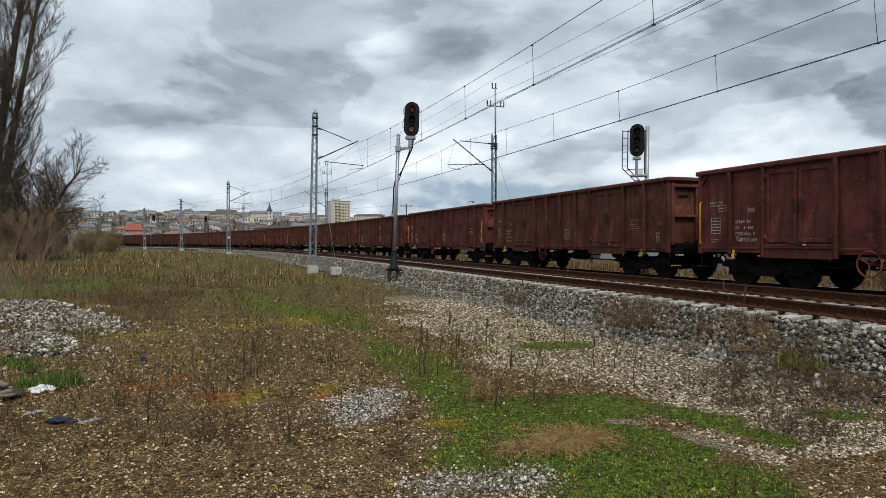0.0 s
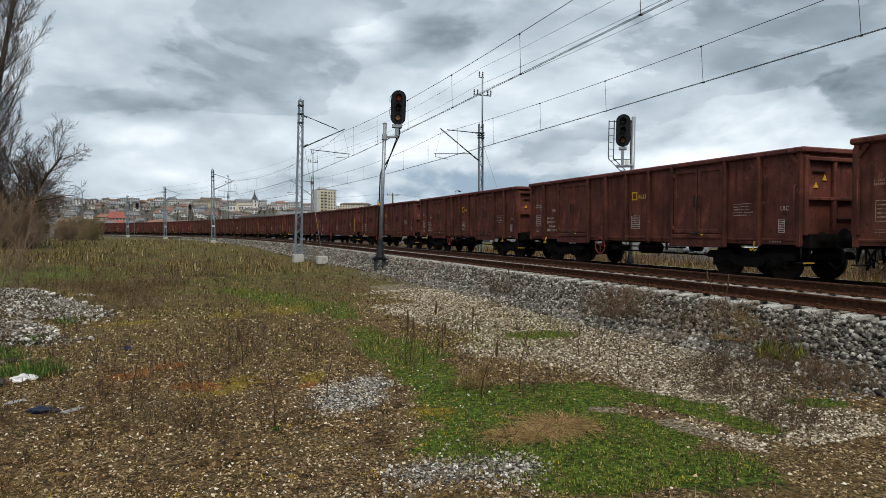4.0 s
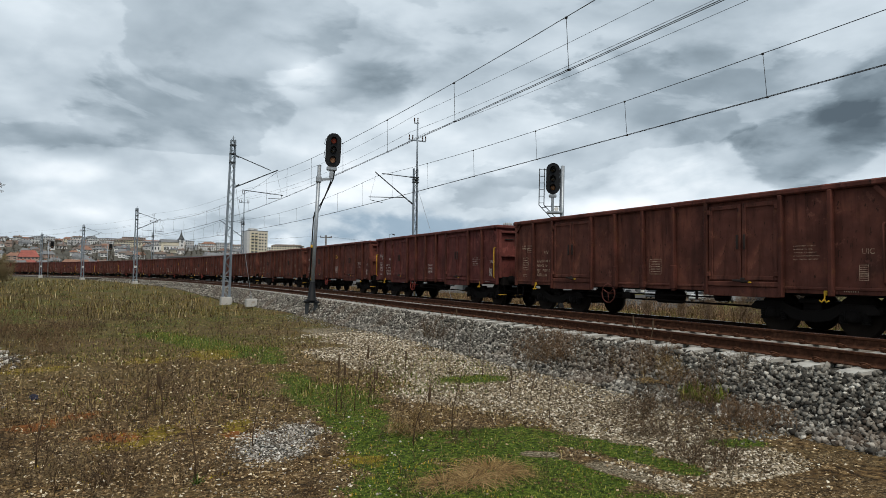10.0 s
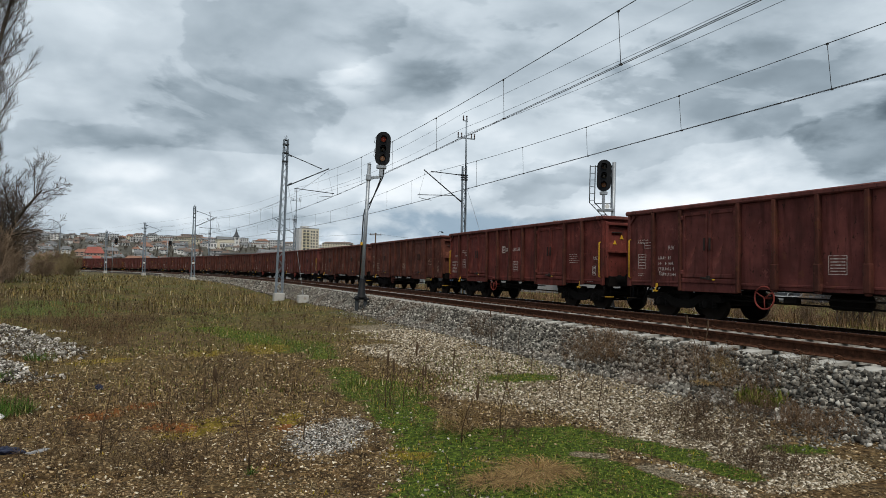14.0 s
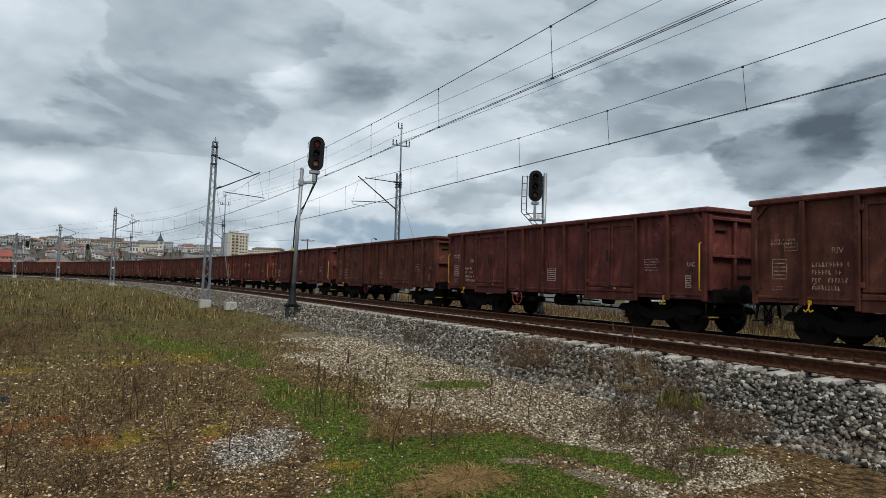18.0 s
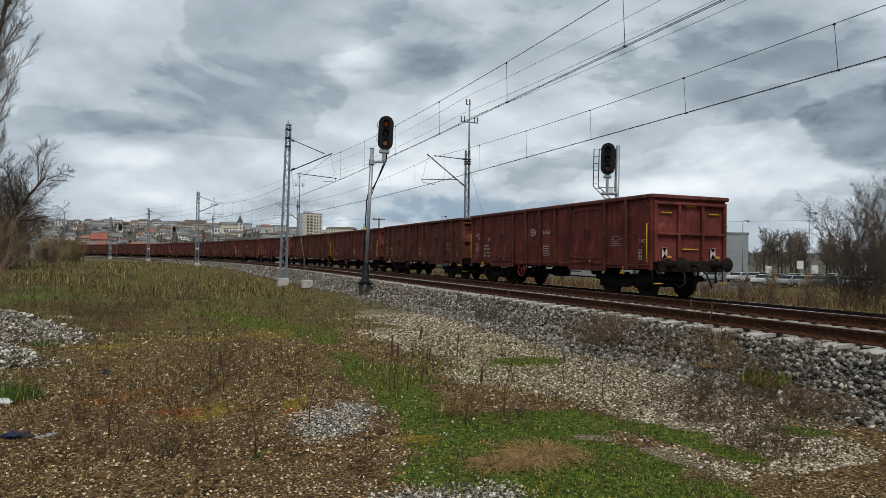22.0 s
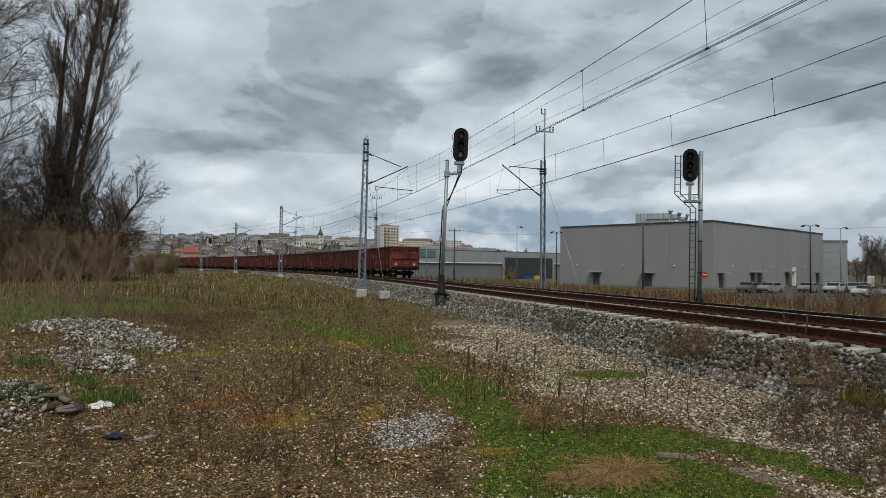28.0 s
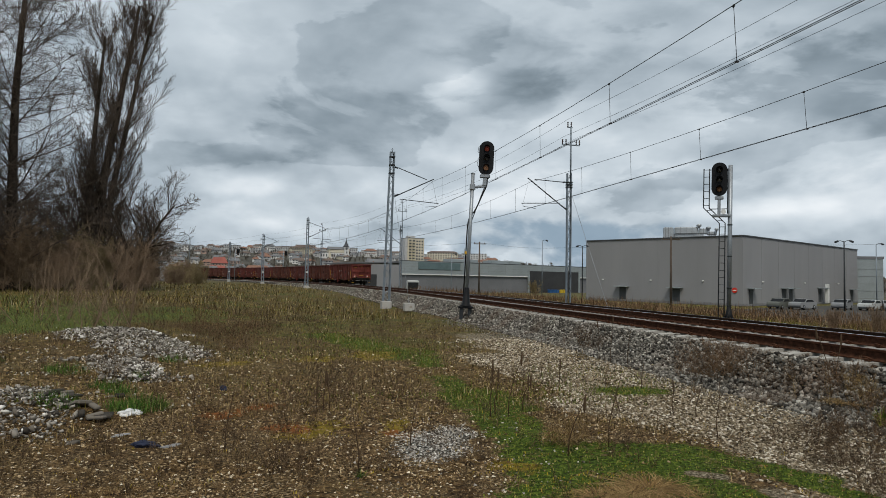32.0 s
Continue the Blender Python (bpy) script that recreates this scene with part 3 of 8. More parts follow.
def build_tracks():
    for track, cant, used, text in ((TRACK_NEAR, 0.035, False, "rust-brown railway track on concrete sleepers"), (TRACK_FAR, 0.0, True, "railway track with polished rail heads on concrete sleepers")):
        bed = thing("railway_track", text, "track", kind="structure")
        frames = line_frames(-70, 430, track, -0.172, cant=cant)
        for side in (-0.7535, 0.7535):
            g = Geo().sweep([(u + side, w) for u, w in RAIL], frames)
            part("rail", g, MAT["rail_used" if used else "rail_rusty"], bed)
            # the polished running band on the rail's top
            g = Geo().sweep([(side - 0.024, 0.1735), (side + 0.024, 0.1735)], frames, False)
            part("running_band", g, MAT["rail_polished"] if used or side > 0 else MAT["rail_worn"], bed)
        sleeper = Geo()
        prof = [(-1.3, 0.0), (-1.3, 0.17), (-1.2, 0.2), (-0.45, 0.2), (-0.3, 0.165), (0.3, 0.165), (0.45, 0.2), (1.2, 0.2), (1.3, 0.17), (1.3, 0.0)]
        sleeper.prism(prof, Matrix.Translation((0, -0.13, 0)), Matrix.Translation((0, 0.13, 0)))
        sleeper_mesh = sleeper.mesh("sleeper", MAT["concrete"])
        clip = Geo()
        for side in (-0.7535, 0.7535):
            for k in (-1, 1):
                clip.box((side + k * 0.115, 0, 0.225), (0.07, 0.1, 0.045), 0.012)
                clip.tube([(side + k * 0.1, -0.045, 0.235), (side + k * 0.15, -0.05, 0.255), (side + k * 0.16, 0.0, 0.27), (side + k * 0.15, 0.05, 0.255), (side + k * 0.1, 0.045, 0.235)], 0.011, 5)
        clip_mesh = clip.mesh("rail_clips", MAT["rail_rusty"])
        rest, rest_clips = Geo(), Geo()
        s = -14.0
        while s < 230:
            x, y, a = along(s, track)
            m = Matrix.Translation((x, y, rail_level(s, track) - 0.172 - 0.205)) @ Matrix.Rotation(a, 4, "Z") @ Matrix.Rotation(-cant, 4, "Y")
            if 2 < s < 62:
                part("sleeper", sleeper_mesh, None, bed, m=m)
                part("rail_clips", clip_mesh, None, bed, m=m)
            else:
                rest.add([tuple(m @ Vector(q)) for q in sleeper.v], sleeper.f)
            s += 0.6
        tagged(part("far_sleepers", rest, MAT["concrete"], bed), kind="stuff")
    g = Geo()
    poly = [(-2.3, -0.98), (-1.44, -0.26), (1.6, -0.26), (2.35, -0.46), (3.3, -0.62), (3.8, -0.58), (7.1, -0.58), (8.6, -1.05)]
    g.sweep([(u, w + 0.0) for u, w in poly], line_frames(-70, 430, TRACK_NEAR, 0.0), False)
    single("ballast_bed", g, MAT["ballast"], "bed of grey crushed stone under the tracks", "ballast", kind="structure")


def stone_mesh(name, places, sizes, material, rng, flat=0.65, tilt=0.35):
    """Many small angular stones: squashed octahedra and cubes with shaken corners, turned at random."""
    base = np.array([(1, 0, 0), (-1, 0, 0), (0, 1, 0), (0, -1, 0), (0, 0, 1), (0, 0, -1)], float)
    tri = np.array([(0, 2, 4), (2, 1, 4), (1, 3, 4), (3, 0, 4), (2, 0, 5), (1, 2, 5), (3, 1, 5), (0, 3, 5)])
    cube = np.array([(x, y, z) for x in (-.62, .62) for y in (-.62, .62) for z in (-.62, .62)], float)
    ctri = np.array([(0, 1, 3), (0, 3, 2), (4, 6, 7), (4, 7, 5), (0, 4, 5), (0, 5, 1), (2, 3, 7), (2, 7, 6), (0, 2, 6), (0, 6, 4), (1, 5, 7), (1, 7, 3)])
    n = len(places)
    half = n // 2
    vs, fs, off = [], [], 0
    for b, t, sl in ((base, tri, slice(0, half)), (cube, ctri, slice(half, n))):
        p, s = places[sl], sizes[sl]
        k = len(p)
        v = b[None] * (1 + rng.uniform(-.32, .32, (k, len(b), 3)))
        v *= s[:, None, None] * np.stack([np.ones(k), rng.uniform(.6, 1.0, k), rng.uniform(.45, .95, k) * flat / .65], 1)[:, None, :]
        q = rng.normal(size=(k, 4)) * np.array([1, tilt, tilt, 1])
        q /= np.linalg.norm(q, axis=1)[:, None]
        w, x, y, z = q.T
        r = np.stack([1 - 2 * (y * y + z * z), 2 * (x * y - z * w), 2 * (x * z + y * w), 2 * (x * y + z * w), 1 - 2 * (x * x + z * z), 2 * (y * z - x * w), 2 * (x * z - y * w), 2 * (y * z + x * w), 1 - 2 * (x * x + y * y)], 1).reshape(k, 3, 3)
        v = np.einsum("kij,kvj->kvi", r, v) + p[:, None, :]
        vs.append(v.reshape(-1, 3))
        fs.append((t[None] + (off + np.arange(k) * len(b))[:, None, None]).reshape(-1, 3))
        off += k * len(b)
    return bulk(name, np.concatenate(vs), np.concatenate(fs), material)


def bed_level(u):
    pts = [(-2.3, -0.98), (-1.44, -0.26), (1.6, -0.26), (2.35, -0.46), (3.3, -0.62), (3.8, -0.58), (7.1, -0.58), (8.6, -1.05)]
    return np.interp(u, [p[0] for p in pts], [p[1] for p in pts])


def build_ballast_stones():
    rng = np.random.default_rng(4)
    places, sizes = [], []
    for s0, s1, count, u0, u1, size in ((3, 22, 21000, -2.5, -1.36, 0.042), (22, 50, 13000, -2.4, -1.36, 0.052), (50, 120, 7000, -2.4, -1.36, 0.08), (3, 50, 3500, -1.3, 1.8, 0.05), (5, 60, 5000, 2.0, 3.6, 0.05)):
        s = rng.uniform(s0, s1, count)
        u = u0 + (u1 - u0) * rng.uniform(0, 1, count) ** 0.9
        for a, b, r in zip(s, u, rng.uniform(0.6, 1.35, count)):
            x, y, h = along(a, TRACK_NEAR + b)
            z = rail_level(a, TRACK_NEAR) + float(bed_level(b))
            z = max(z, ground_level(x, y)) if b < -1.9 else z
            places.append((x, y, z + rng.uniform(-0.02, 0.035)))
            sizes.append(size * r)
    me = stone_mesh("ballast_stones", np.array(places), np.array(sizes), MAT["ballast_stone"], rng)
    tagged(new("ballast_stones", me), "grey crushed ballast stones beside the sleepers", "stones", kind="stuff")


MAT = {}


def base_materials():
    MAT["ground"] = ground_material()
    m = Mat("ballast", 0.95)
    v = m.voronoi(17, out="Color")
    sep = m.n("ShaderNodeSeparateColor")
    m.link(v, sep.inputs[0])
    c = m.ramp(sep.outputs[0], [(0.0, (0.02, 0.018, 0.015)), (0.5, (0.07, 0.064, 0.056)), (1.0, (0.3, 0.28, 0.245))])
    # shade in the gaps between stones, multiplied into the colour
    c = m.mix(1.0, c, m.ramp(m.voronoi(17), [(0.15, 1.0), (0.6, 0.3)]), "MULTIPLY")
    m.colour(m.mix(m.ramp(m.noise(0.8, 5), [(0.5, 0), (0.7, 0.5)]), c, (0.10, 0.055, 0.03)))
    m.bump(m.math("MULTIPLY", m.voronoi(17), -1), 1.0, 0.05)
    MAT["ballast"] = m.m
    m = Mat("ballast_stone", 0.9)
    c = m.ramp(m.island(), [(0.0, (0.025, 0.022, 0.019)), (0.4, (0.105, 0.097, 0.083)), (0.85, (0.27, 0.25, 0.216)), (1.0, (0.54, 0.51, 0.45))])
    c = m.mix(1.0, c, m.ramp(m.noise(40, 4), [(0.3, 0.7), (0.7, 1.15)]), "MULTIPLY")
    m.colour(m.mix(m.ramp(m.noise(0.7, 5), [(0.5, 0), (0.72, 0.45)]), c, (0.13, 0.08, 0.05)))
    m.bump(m.noise(60, 3), 0.4, 0.01)
    MAT["ballast_stone"] = m.m
    m = Mat("rail_rusty", 0.85, 0.2)
    c = m.ramp(m.noise(14, 6, 0.65), [(0.3, (0.025, 0.012, 0.007)), (0.55, (0.075, 0.031, 0.017)), (0.75, (0.13, 0.06, 0.034))])
    m.colour(c).bump(m.noise(60, 4), 0.3, 0.005)
    MAT["rail_rusty"] = m.m
    m = Mat("rail_used", 0.7, 0.3)
    m.colour(m.ramp(m.noise(10, 5), [(0.3, (0.02, 0.012, 0.009)), (0.7, (0.06, 0.035, 0.024))])).bump(m.noise(60, 4), 0.3, 0.005)
    MAT["rail_used"] = m.m
    MAT["rail_polished"] = plain("rail_polished", (0.62, 0.62, 0.63), 0.22, 1.0, 0.2, 3, 0.02)
    MAT["rail_worn"] = plain("rail_worn", (0.3, 0.25, 0.21), 0.4, 0.7, 0.35, 3, 0.05)
    m = Mat("concrete", 0.9)
    c = m.ramp(m.noise(5, 6, 0.6), [(0.3, (0.24, 0.23, 0.21)), (0.7, (0.45, 0.43, 0.39))])
    m.colour(m.mix(m.ramp(m.noise(1.2, 4), [(0.5, 0), (0.75, 0.6)]), c, (0.17, 0.10, 0.065))).bump(m.noise(40, 5), 0.35, 0.01)
    MAT["concrete"] = m.m


base_materials()
build_ground()
build_tracks()
build_ballast_stones()

# The goods train: high-sided open bogie wagons.
WAGON_PITCH, BODY, HALF_W = 14.04, 12.80, 1.42
RIM, SILL = 3.17, 0.86
RIBS = (1.17, 2.27, 4.25, 5.30, 6.40, 7.50, 8.55, 10.53, 11.63)


def wagon_paint(name, base, dark, rust, rust_lo):
    m = Mat(name, 0.72)
    c = m.ramp(m.noise(1.3, 6, 0.6), [(0.36, tuple(v * 0.75 for v in dark)), (0.5, dark), (0.66, base)])
    streak = m.noise(5.0, 5, 0.6, stretch=(1.0, 1.0, 0.12))
    c = m.mix(m.ramp(streak, [(0.5, 0), (0.68, 0.75)]), c, tuple(v * 0.42 for v in dark))
    c = m.mix(m.ramp(m.noise(2.4, 7, 0.75), [(0.6, 0), (0.66, 0.6)]), c, tuple(min(1.0, v * 1.35 + 0.012) for v in base))
    c = m.mix(m.ramp(m.noise(11, 7, 0.75, stretch=(1, 1, 0.45)), [(0.60, 0), (0.64, 0.9)]), c, (0.018, 0.011, 0.009))
    c = m.mix(m.ramp(m.noise(1.7, 5, 0.6, stretch=(1, 1, 0.5)), [(0.52, 0), (0.72, 0.55)]), c, (0.03, 0.016, 0.013))
    c = m.mix(m.ramp(m.noise(3.1, 7, 0.68), [(rust_lo, 0), (rust_lo + 0.12, 0.85)]), c, rust)
    c = m.mix(m.ramp(m.noise(34, 4, 0.6), [(0.66, 0), (0.78, 0.5)]), c, (0.03, 0.017, 0.014))
    m.colour(c)
    m.rough(m.ramp(m.noise(4, 5), [(0.3, 0.65), (0.7, 0.92)]))
    m.bump(m.math("ADD", m.noise(2.2, 3), m.math("MULTIPLY", m.noise(45, 4), 0.25)), 0.35, 0.02)
    return m.m


def door_leaf_geo(w, h):
    """One swing-door leaf lying in the yz plane, its face towards -x: frame, sunk panel and stiffeners."""
    g = Geo()
    g.box((0.0, 0, 0), (0.03, w, h))
    for y in (-w / 2 + 0.05, w / 2 - 0.05):
        g.box((-0.033, y, 0), (0.036, 0.1, h - 0.02), 0.01)
    for z in (-h / 2 + 0.06, h / 2 - 0.06):
        g.box((-0.031, 0, z), (0.032, w - 0.2, 0.1), 0.01)
    return g


def bogie_parts():
    """Meshes of a two-axle bogie: frame, wheel, axle box with its springs, brake beam."""
    f = Geo()
    for x in (-1.0, 1.0):
        # swan-necked side frame
        top = [(-1.42, 0.60), (-1.3, 0.70), (-0.62, 0.70), (-0.42, 0.60), (-0.2, 0.54), (0.2, 0.54), (0.42, 0.60), (0.62, 0.70), (1.3, 0.70), (1.42, 0.60), (1.42, 0.52), (1.25, 0.50), (0.66, 0.50), (0.46, 0.36), (0.22, 0.30), (-0.22, 0.30), (-0.46, 0.36), (-0.66, 0.50), (-1.25, 0.50), (-1.42, 0.52)]
        a = Matrix(((0, 1, 0, x - 0.06), (1, 0, 0, 0), (0, 0, 1, 0), (0, 0, 0, 1)))
        b = Matrix(((0, 1, 0, x + 0.06), (1, 0, 0, 0), (0, 0, 1, 0), (0, 0, 0, 1)))
        f.prism(top, a, b)
        f.box((x, 0, 0.74), (0.18, 0.5, 0.1), 0.02)
    f.box((0, 0, 0.62), (2.0, 0.42, 0.2), 0.03)
    for y in (-1.36, 1.36):
        f.box((0, y, 0.6), (2.0, 0.09, 0.12), 0.015)
    for y in (-0.42, 0.42):
        f.tube([(-0.85, y, 0.33), (0.85, y, 0.33)], 0.035, 6)
    wheel = Geo()
    for x in (-0.75, 0.75):
        k = 1 if x > 0 else -1
        wheel.lathe([(0.0, 0.46), (0.10, 0.465), (0.105, 0.488), (0.135, 0.488), (0.136, 0.43)], (x + k * 0.07, 0, 0), (x - k, 0, 0), 28)
        wheel.lathe([(-0.005, 0.06), (-0.004, 0.41), (0.03, 0.41)], (x + k * 0.045, 0, 0), (x - k, 0, 0), 24)
        wheel.lathe([(-0.06, 0.09), (-0.05, 0.13), (0.0, 0.15)], (x + k * 0.045, 0, 0), (x - k, 0, 0), 16)
    wheel.tube([(-0.95, 0, 0), (0.95, 0, 0)], 0.07, 10)
    box = Geo()
    box.lathe([(0.0, 0.06), (0.01, 0.12), (0.06, 0.13), (0.18, 0.13)], (-1.12, 0, 0.46), (0, 0, 0.46), 14)
    box.box((-1.0, 0, 0.46), (0.16, 0.36, 0.24), 0.03)
    prof = [(0.0, 0.085), (0.028, 0.085), (0.03, 0.06)]
    for k in range(5):
        prof += [(0.035 + k * 0.042, 0.058), (0.05 + k * 0.042, 0.076), (0.065 + k * 0.042, 0.076), (0.075 + k * 0.042, 0.058)]
    spring = Geo().lathe(prof + [(0.25, 0.058)], (-1.0, 0, 0.30), (-1.0, 0, 1), 10)
    return f.mesh("bogie_frame", MAT["running_gear"]), wheel.mesh("wheelset", MAT["wheel_steel"]), box.mesh("axle_box", MAT["running_gear"]), spring.mesh("coil_spring", MAT["running_gear"])


def text_mesh(words, size, material, name):
    cu = bpy.data.curves.new(name, "FONT")
    cu.body, cu.size, cu.extrude = words, size, 0.0008
    ob = bpy.data.objects.new(name, cu)
    scene.collection.objects.link(ob)
    me = bpy.data.meshes.new_from_object(ob.evaluated_get(bpy.context.evaluated_depsgraph_get()))
    bpy.data.objects.remove(ob)
    bpy.data.curves.remove(cu)
    me.materials.clear()
    me.materials.append(material)
    me.name = name
    return me


# lettering lies on the side: text x runs along the wagon, the eye stands on the -x side
def on_side(side, y, z, off=0.004):
    """Pose of lettering on a side wall (side -1: the camera's side) that reads from outside."""
    if side < 0:
        return Matrix(((0, 0, -1, -HALF_W - off), (-1, 0, 0, y), (0, 1, 0, z), (0, 0, 0, 1)))
    return Matrix(((0, 0, 1, HALF_W + off), (1, 0, 0, y), (0, 1, 0, z), (0, 0, 0, 1)))


def bar_block(rows, w, h, gap, rng):
    """Unreadable lettering: thin bars, row by row, broken as words are."""
    g = Geo()
    z = 0.0
    for r in range(rows):
        x = 0.0
        end = w * rng.uniform(0.7, 1.0)
        while x < end:
            d = min(rng.uniform(0.4, 0.62) * h, end - x)
            if d > 0.2 * h and rng.random() < 0.88:
                t = h * 0.24
                g.box((x + t / 2, z, 0), (t, h, 0.002))
                g.box((x + d / 2, z + h * rng.choice((-0.38, 0.0, 0.38)), 0), (d, t, 0.0018))
            x += d + 0.28 * h
        z -= h + gap
    return g


def frame_sign(w, h, t, lines):
    g = Geo()
    g.box((w / 2, 0, 0), (w, t, 0.002)), g.box((w / 2, h, 0), (w, t, 0.002))
    g.box((t / 2, h / 2, 0), (t, h, 0.002)), g.box((w - t / 2, h / 2, 0), (t, h, 0.002))
    for k in range(lines):
        g.box((w / 2, h * (k + 1) / (lines + 1), 0), (w * 0.8, t * 1.6, 0.0018))
    return g


def build_wagon(variant, paint, rim_paint, letter, near=True):
    rng = random.Random(variant)
    w = thing("goods_wagon", WAGON_LABEL[variant], "wagon", "wagons of the goods train")
    b2 = BODY / 2
    # body shell
    g = Geo()
    g.box((0, 0, 1.16), (2 * HALF_W - 0.06, BODY - 0.02, 0.08))
    part("floor", g, paint, w)
    # the side away from the waste ground: one pressed wall
    outline = [(HALF_W - 0.03, -b2), (HALF_W, -b2)]
    for d in sorted(RIBS, reverse=True):
        y = b2 - d
        outline += [(HALF_W, y - 0.055), (HALF_W + 0.08, y - 0.045), (HALF_W + 0.08, y + 0.045), (HALF_W, y + 0.055)]
    outline += [(HALF_W, b2), (HALF_W - 0.03, b2)]
    flat = [Matrix(((1, 0, 0, 0), (0, 0, 1, 0), (0, 0, 0, z), (0, 0, 0, 1))) for z in (SILL + 0.05, RIM - 0.02)]
    g = Geo().prism(outline, flat[1], flat[0])
    part("side_wall", g, paint, w)
    part("top_rim", Geo().box((HALF_W + 0.035, 0, RIM - 0.065), (0.15, BODY + 0.06, 0.13), 0.03), rim_paint, w)
    for side in (-1,):
        g = Geo()
        g.box((side * (HALF_W - 0.015), 0, (RIM + SILL) / 2 + 0.02), (0.03, BODY, RIM - SILL - 0.06))
        g.box((side * (HALF_W + 0.006), 0, 1.02), (0.04, BODY - 0.02, 0.06), 0.01)
        wall = part("side_wall", g, paint, w)
        g = Geo()
        g.box((side * (HALF_W + 0.035), 0, RIM - 0.065), (0.15, BODY + 0.06, 0.13), 0.03)
        part("top_rim", g, rim_paint, w)
        for i, d in enumerate(RIBS):
            y = b2 - d
            bottom = 0.80 if d in (2.27, 4.25, 8.55, 10.53) else SILL
            g = Geo()
            g.box((side * (HALF_W + 0.06), y, (RIM - 0.12 + bottom) / 2), (0.12, 0.105, RIM - 0.12 - bottom), 0.018)
            if d in (5.30, 6.40, 7.50):
                g.box((side * (HALF_W + 0.068), y, 1.22), (0.136, 0.16, 0.62), 0.02)
            part("rib", g, MAT["rib_shade_paint"], wall)
        for d in (0.06, BODY - 0.06):
            y = b2 - d
            g = Geo()
            g.box((side * (HALF_W + 0.02), y, (RIM - 0.12 + SILL) / 2), (0.1, 0.12, RIM - 0.12 - SILL), 0.02)
            k = 1 if y > 0 else -1
            g.beam((side * (HALF_W + 0.035), y, 2.75), (side * (HALF_W + 0.035), y - k * 0.26, RIM - 0.14), 0.05, 0.09, 0.01)
            part("corner_post", g, paint, wall)
        for a, z in ((2.27, 4.25), (8.55, 10.53)):
            mid = b2 - (a + z) / 2
            for k in (-1, 1):
                g = door_leaf_geo(0.90, 1.80)
                leaf = part("door_leaf", g, paint, wall, m=Matrix.Translation((side * (HALF_W + 0.02), mid + k * 0.465, 2.06)) @ (Matrix.Rotation(math.pi, 4, "Z") if side > 0 else Matrix()))
                h = Geo()
                h.box((-0.075, -k * 0.37 if side < 0 else k * 0.37, 0.0), (0.05, 0.05, 0.34), 0.012)
                part("door_handle", h, MAT["dark_iron"], leaf)
                for zz in (-0.75, 0.75):
                    part("hinge", Geo().box((-0.06, (k if side < 0 else -k) * 0.44, zz), (0.06, 0.09, 0.11), 0.012), paint, leaf)
            g = Geo()
            g.box((side * (HALF_W + 0.045), mid, 1.08), (0.09, 2.0, 0.12), 0.015)
            g.box((side * (HALF_W + 0.04), mid, 0.90), (0.05, 1.9, 0.22), 0.01)
            part("door_sill", g, paint, wall)
            g = Geo()
            g.beam((side * (HALF_W + 0.09), mid - 0.22, 1.13), (side * (HALF_W + 0.09), mid + 0.22, 1.17), 0.04, 0.05, 0.01)
            g.box((side * (HALF_W + 0.1), mid - 0.05, 1.17), (0.06, 0.1, 0.12), 0.015)
            part("door_latch", g, MAT["dark_iron"], wall)
            g = Geo().box((side * (HALF_W + 0.11), mid - 0.24, 1.12), (0.03, 0.08, 0.035), 0.008)
            part("latch_grip", g, MAT["yellow_paint"], wall)
        # tie-down hooks, hand wheel, lever
        for y in (b2 - 1.3, -b2 + 1.3):
            g = Geo()
            g.tube([(side * (HALF_W + 0.05), y, 0.92), (side * (HALF_W + 0.09), y, 0.8), (side * (HALF_W + 0.1), y - 0.05, 0.74), (side * (HALF_W + 0.09), y - 0.1, 0.78)], 0.018, 6)
            g.tube([(side * (HALF_W + 0.09), y, 0.8), (side * (HALF_W + 0.1), y + 0.05, 0.74), (side * (HALF_W + 0.09), y + 0.1, 0.78)], 0.018, 6)
            g.box((side * (HALF_W + 0.04), y, 0.93), (0.05, 0.07, 0.1), 0.01)
            part("tie_hook", g, MAT["yellow_paint"], w, "yellow painted hook")
        y = b2 - 5.05
        g = Geo()
        c = Vector((side * (HALF_W + 0.1), y, 0.72))
        ring = [c + Vector((0, math.cos(t) * 0.27, math.sin(t) * 0.27)) for t in [k * math.pi / 12 for k in range(25)]]
        g.tube(ring, 0.02, 6, False)
        for k in range(3):
            t = k * 2.094 + 0.5
            g.tube([c, c + Vector((0, math.cos(t) * 0.26, math.sin(t) * 0.26))], 0.014, 5)
        g.tube([c, c - Vector((side * 0.3, 0, 0))], 0.03, 6)
        part("hand_wheel", g, MAT["brake_red"] if variant != 2 else rim_paint, w, "red brake hand wheel")
        # lettering
        if letter:
            L = MAT["faded_letters"] if variant == 2 else MAT["white_letters"]

            def put(name, me, d, z):
                y0 = b2 - d if side < 0 else -(b2 - d)
                tagged(part(name, me, None, wall, m=on_side(side, y0, z)), kind="stuff" if "block" in name or "print" in name or "plate" in name or "bars" in name or "grid" in name or "table" in name else "")

            put("number_block", bar_block(4, 0.78, 0.085, 0.075, rng).mesh("number_block", L), 0.25 if variant == 0 else 1.33, 1.72)
            put("owner_plate", bar_block(2, 0.62, 0.05, 0.03, rng).mesh("owner_plate", L), 1.4 if variant == 0 else 0.42, 2.26)
            put("load_grid", frame_sign(0.34, 0.42, 0.016, 4).mesh("load_grid", L), 1.5 if variant == 0 else 0.45, 1.42)
            put("load_grid", frame_sign(0.3, 0.16, 0.012, 1).mesh("load_grid", L), 1.75 if variant == 0 else 0.72, 2.02)
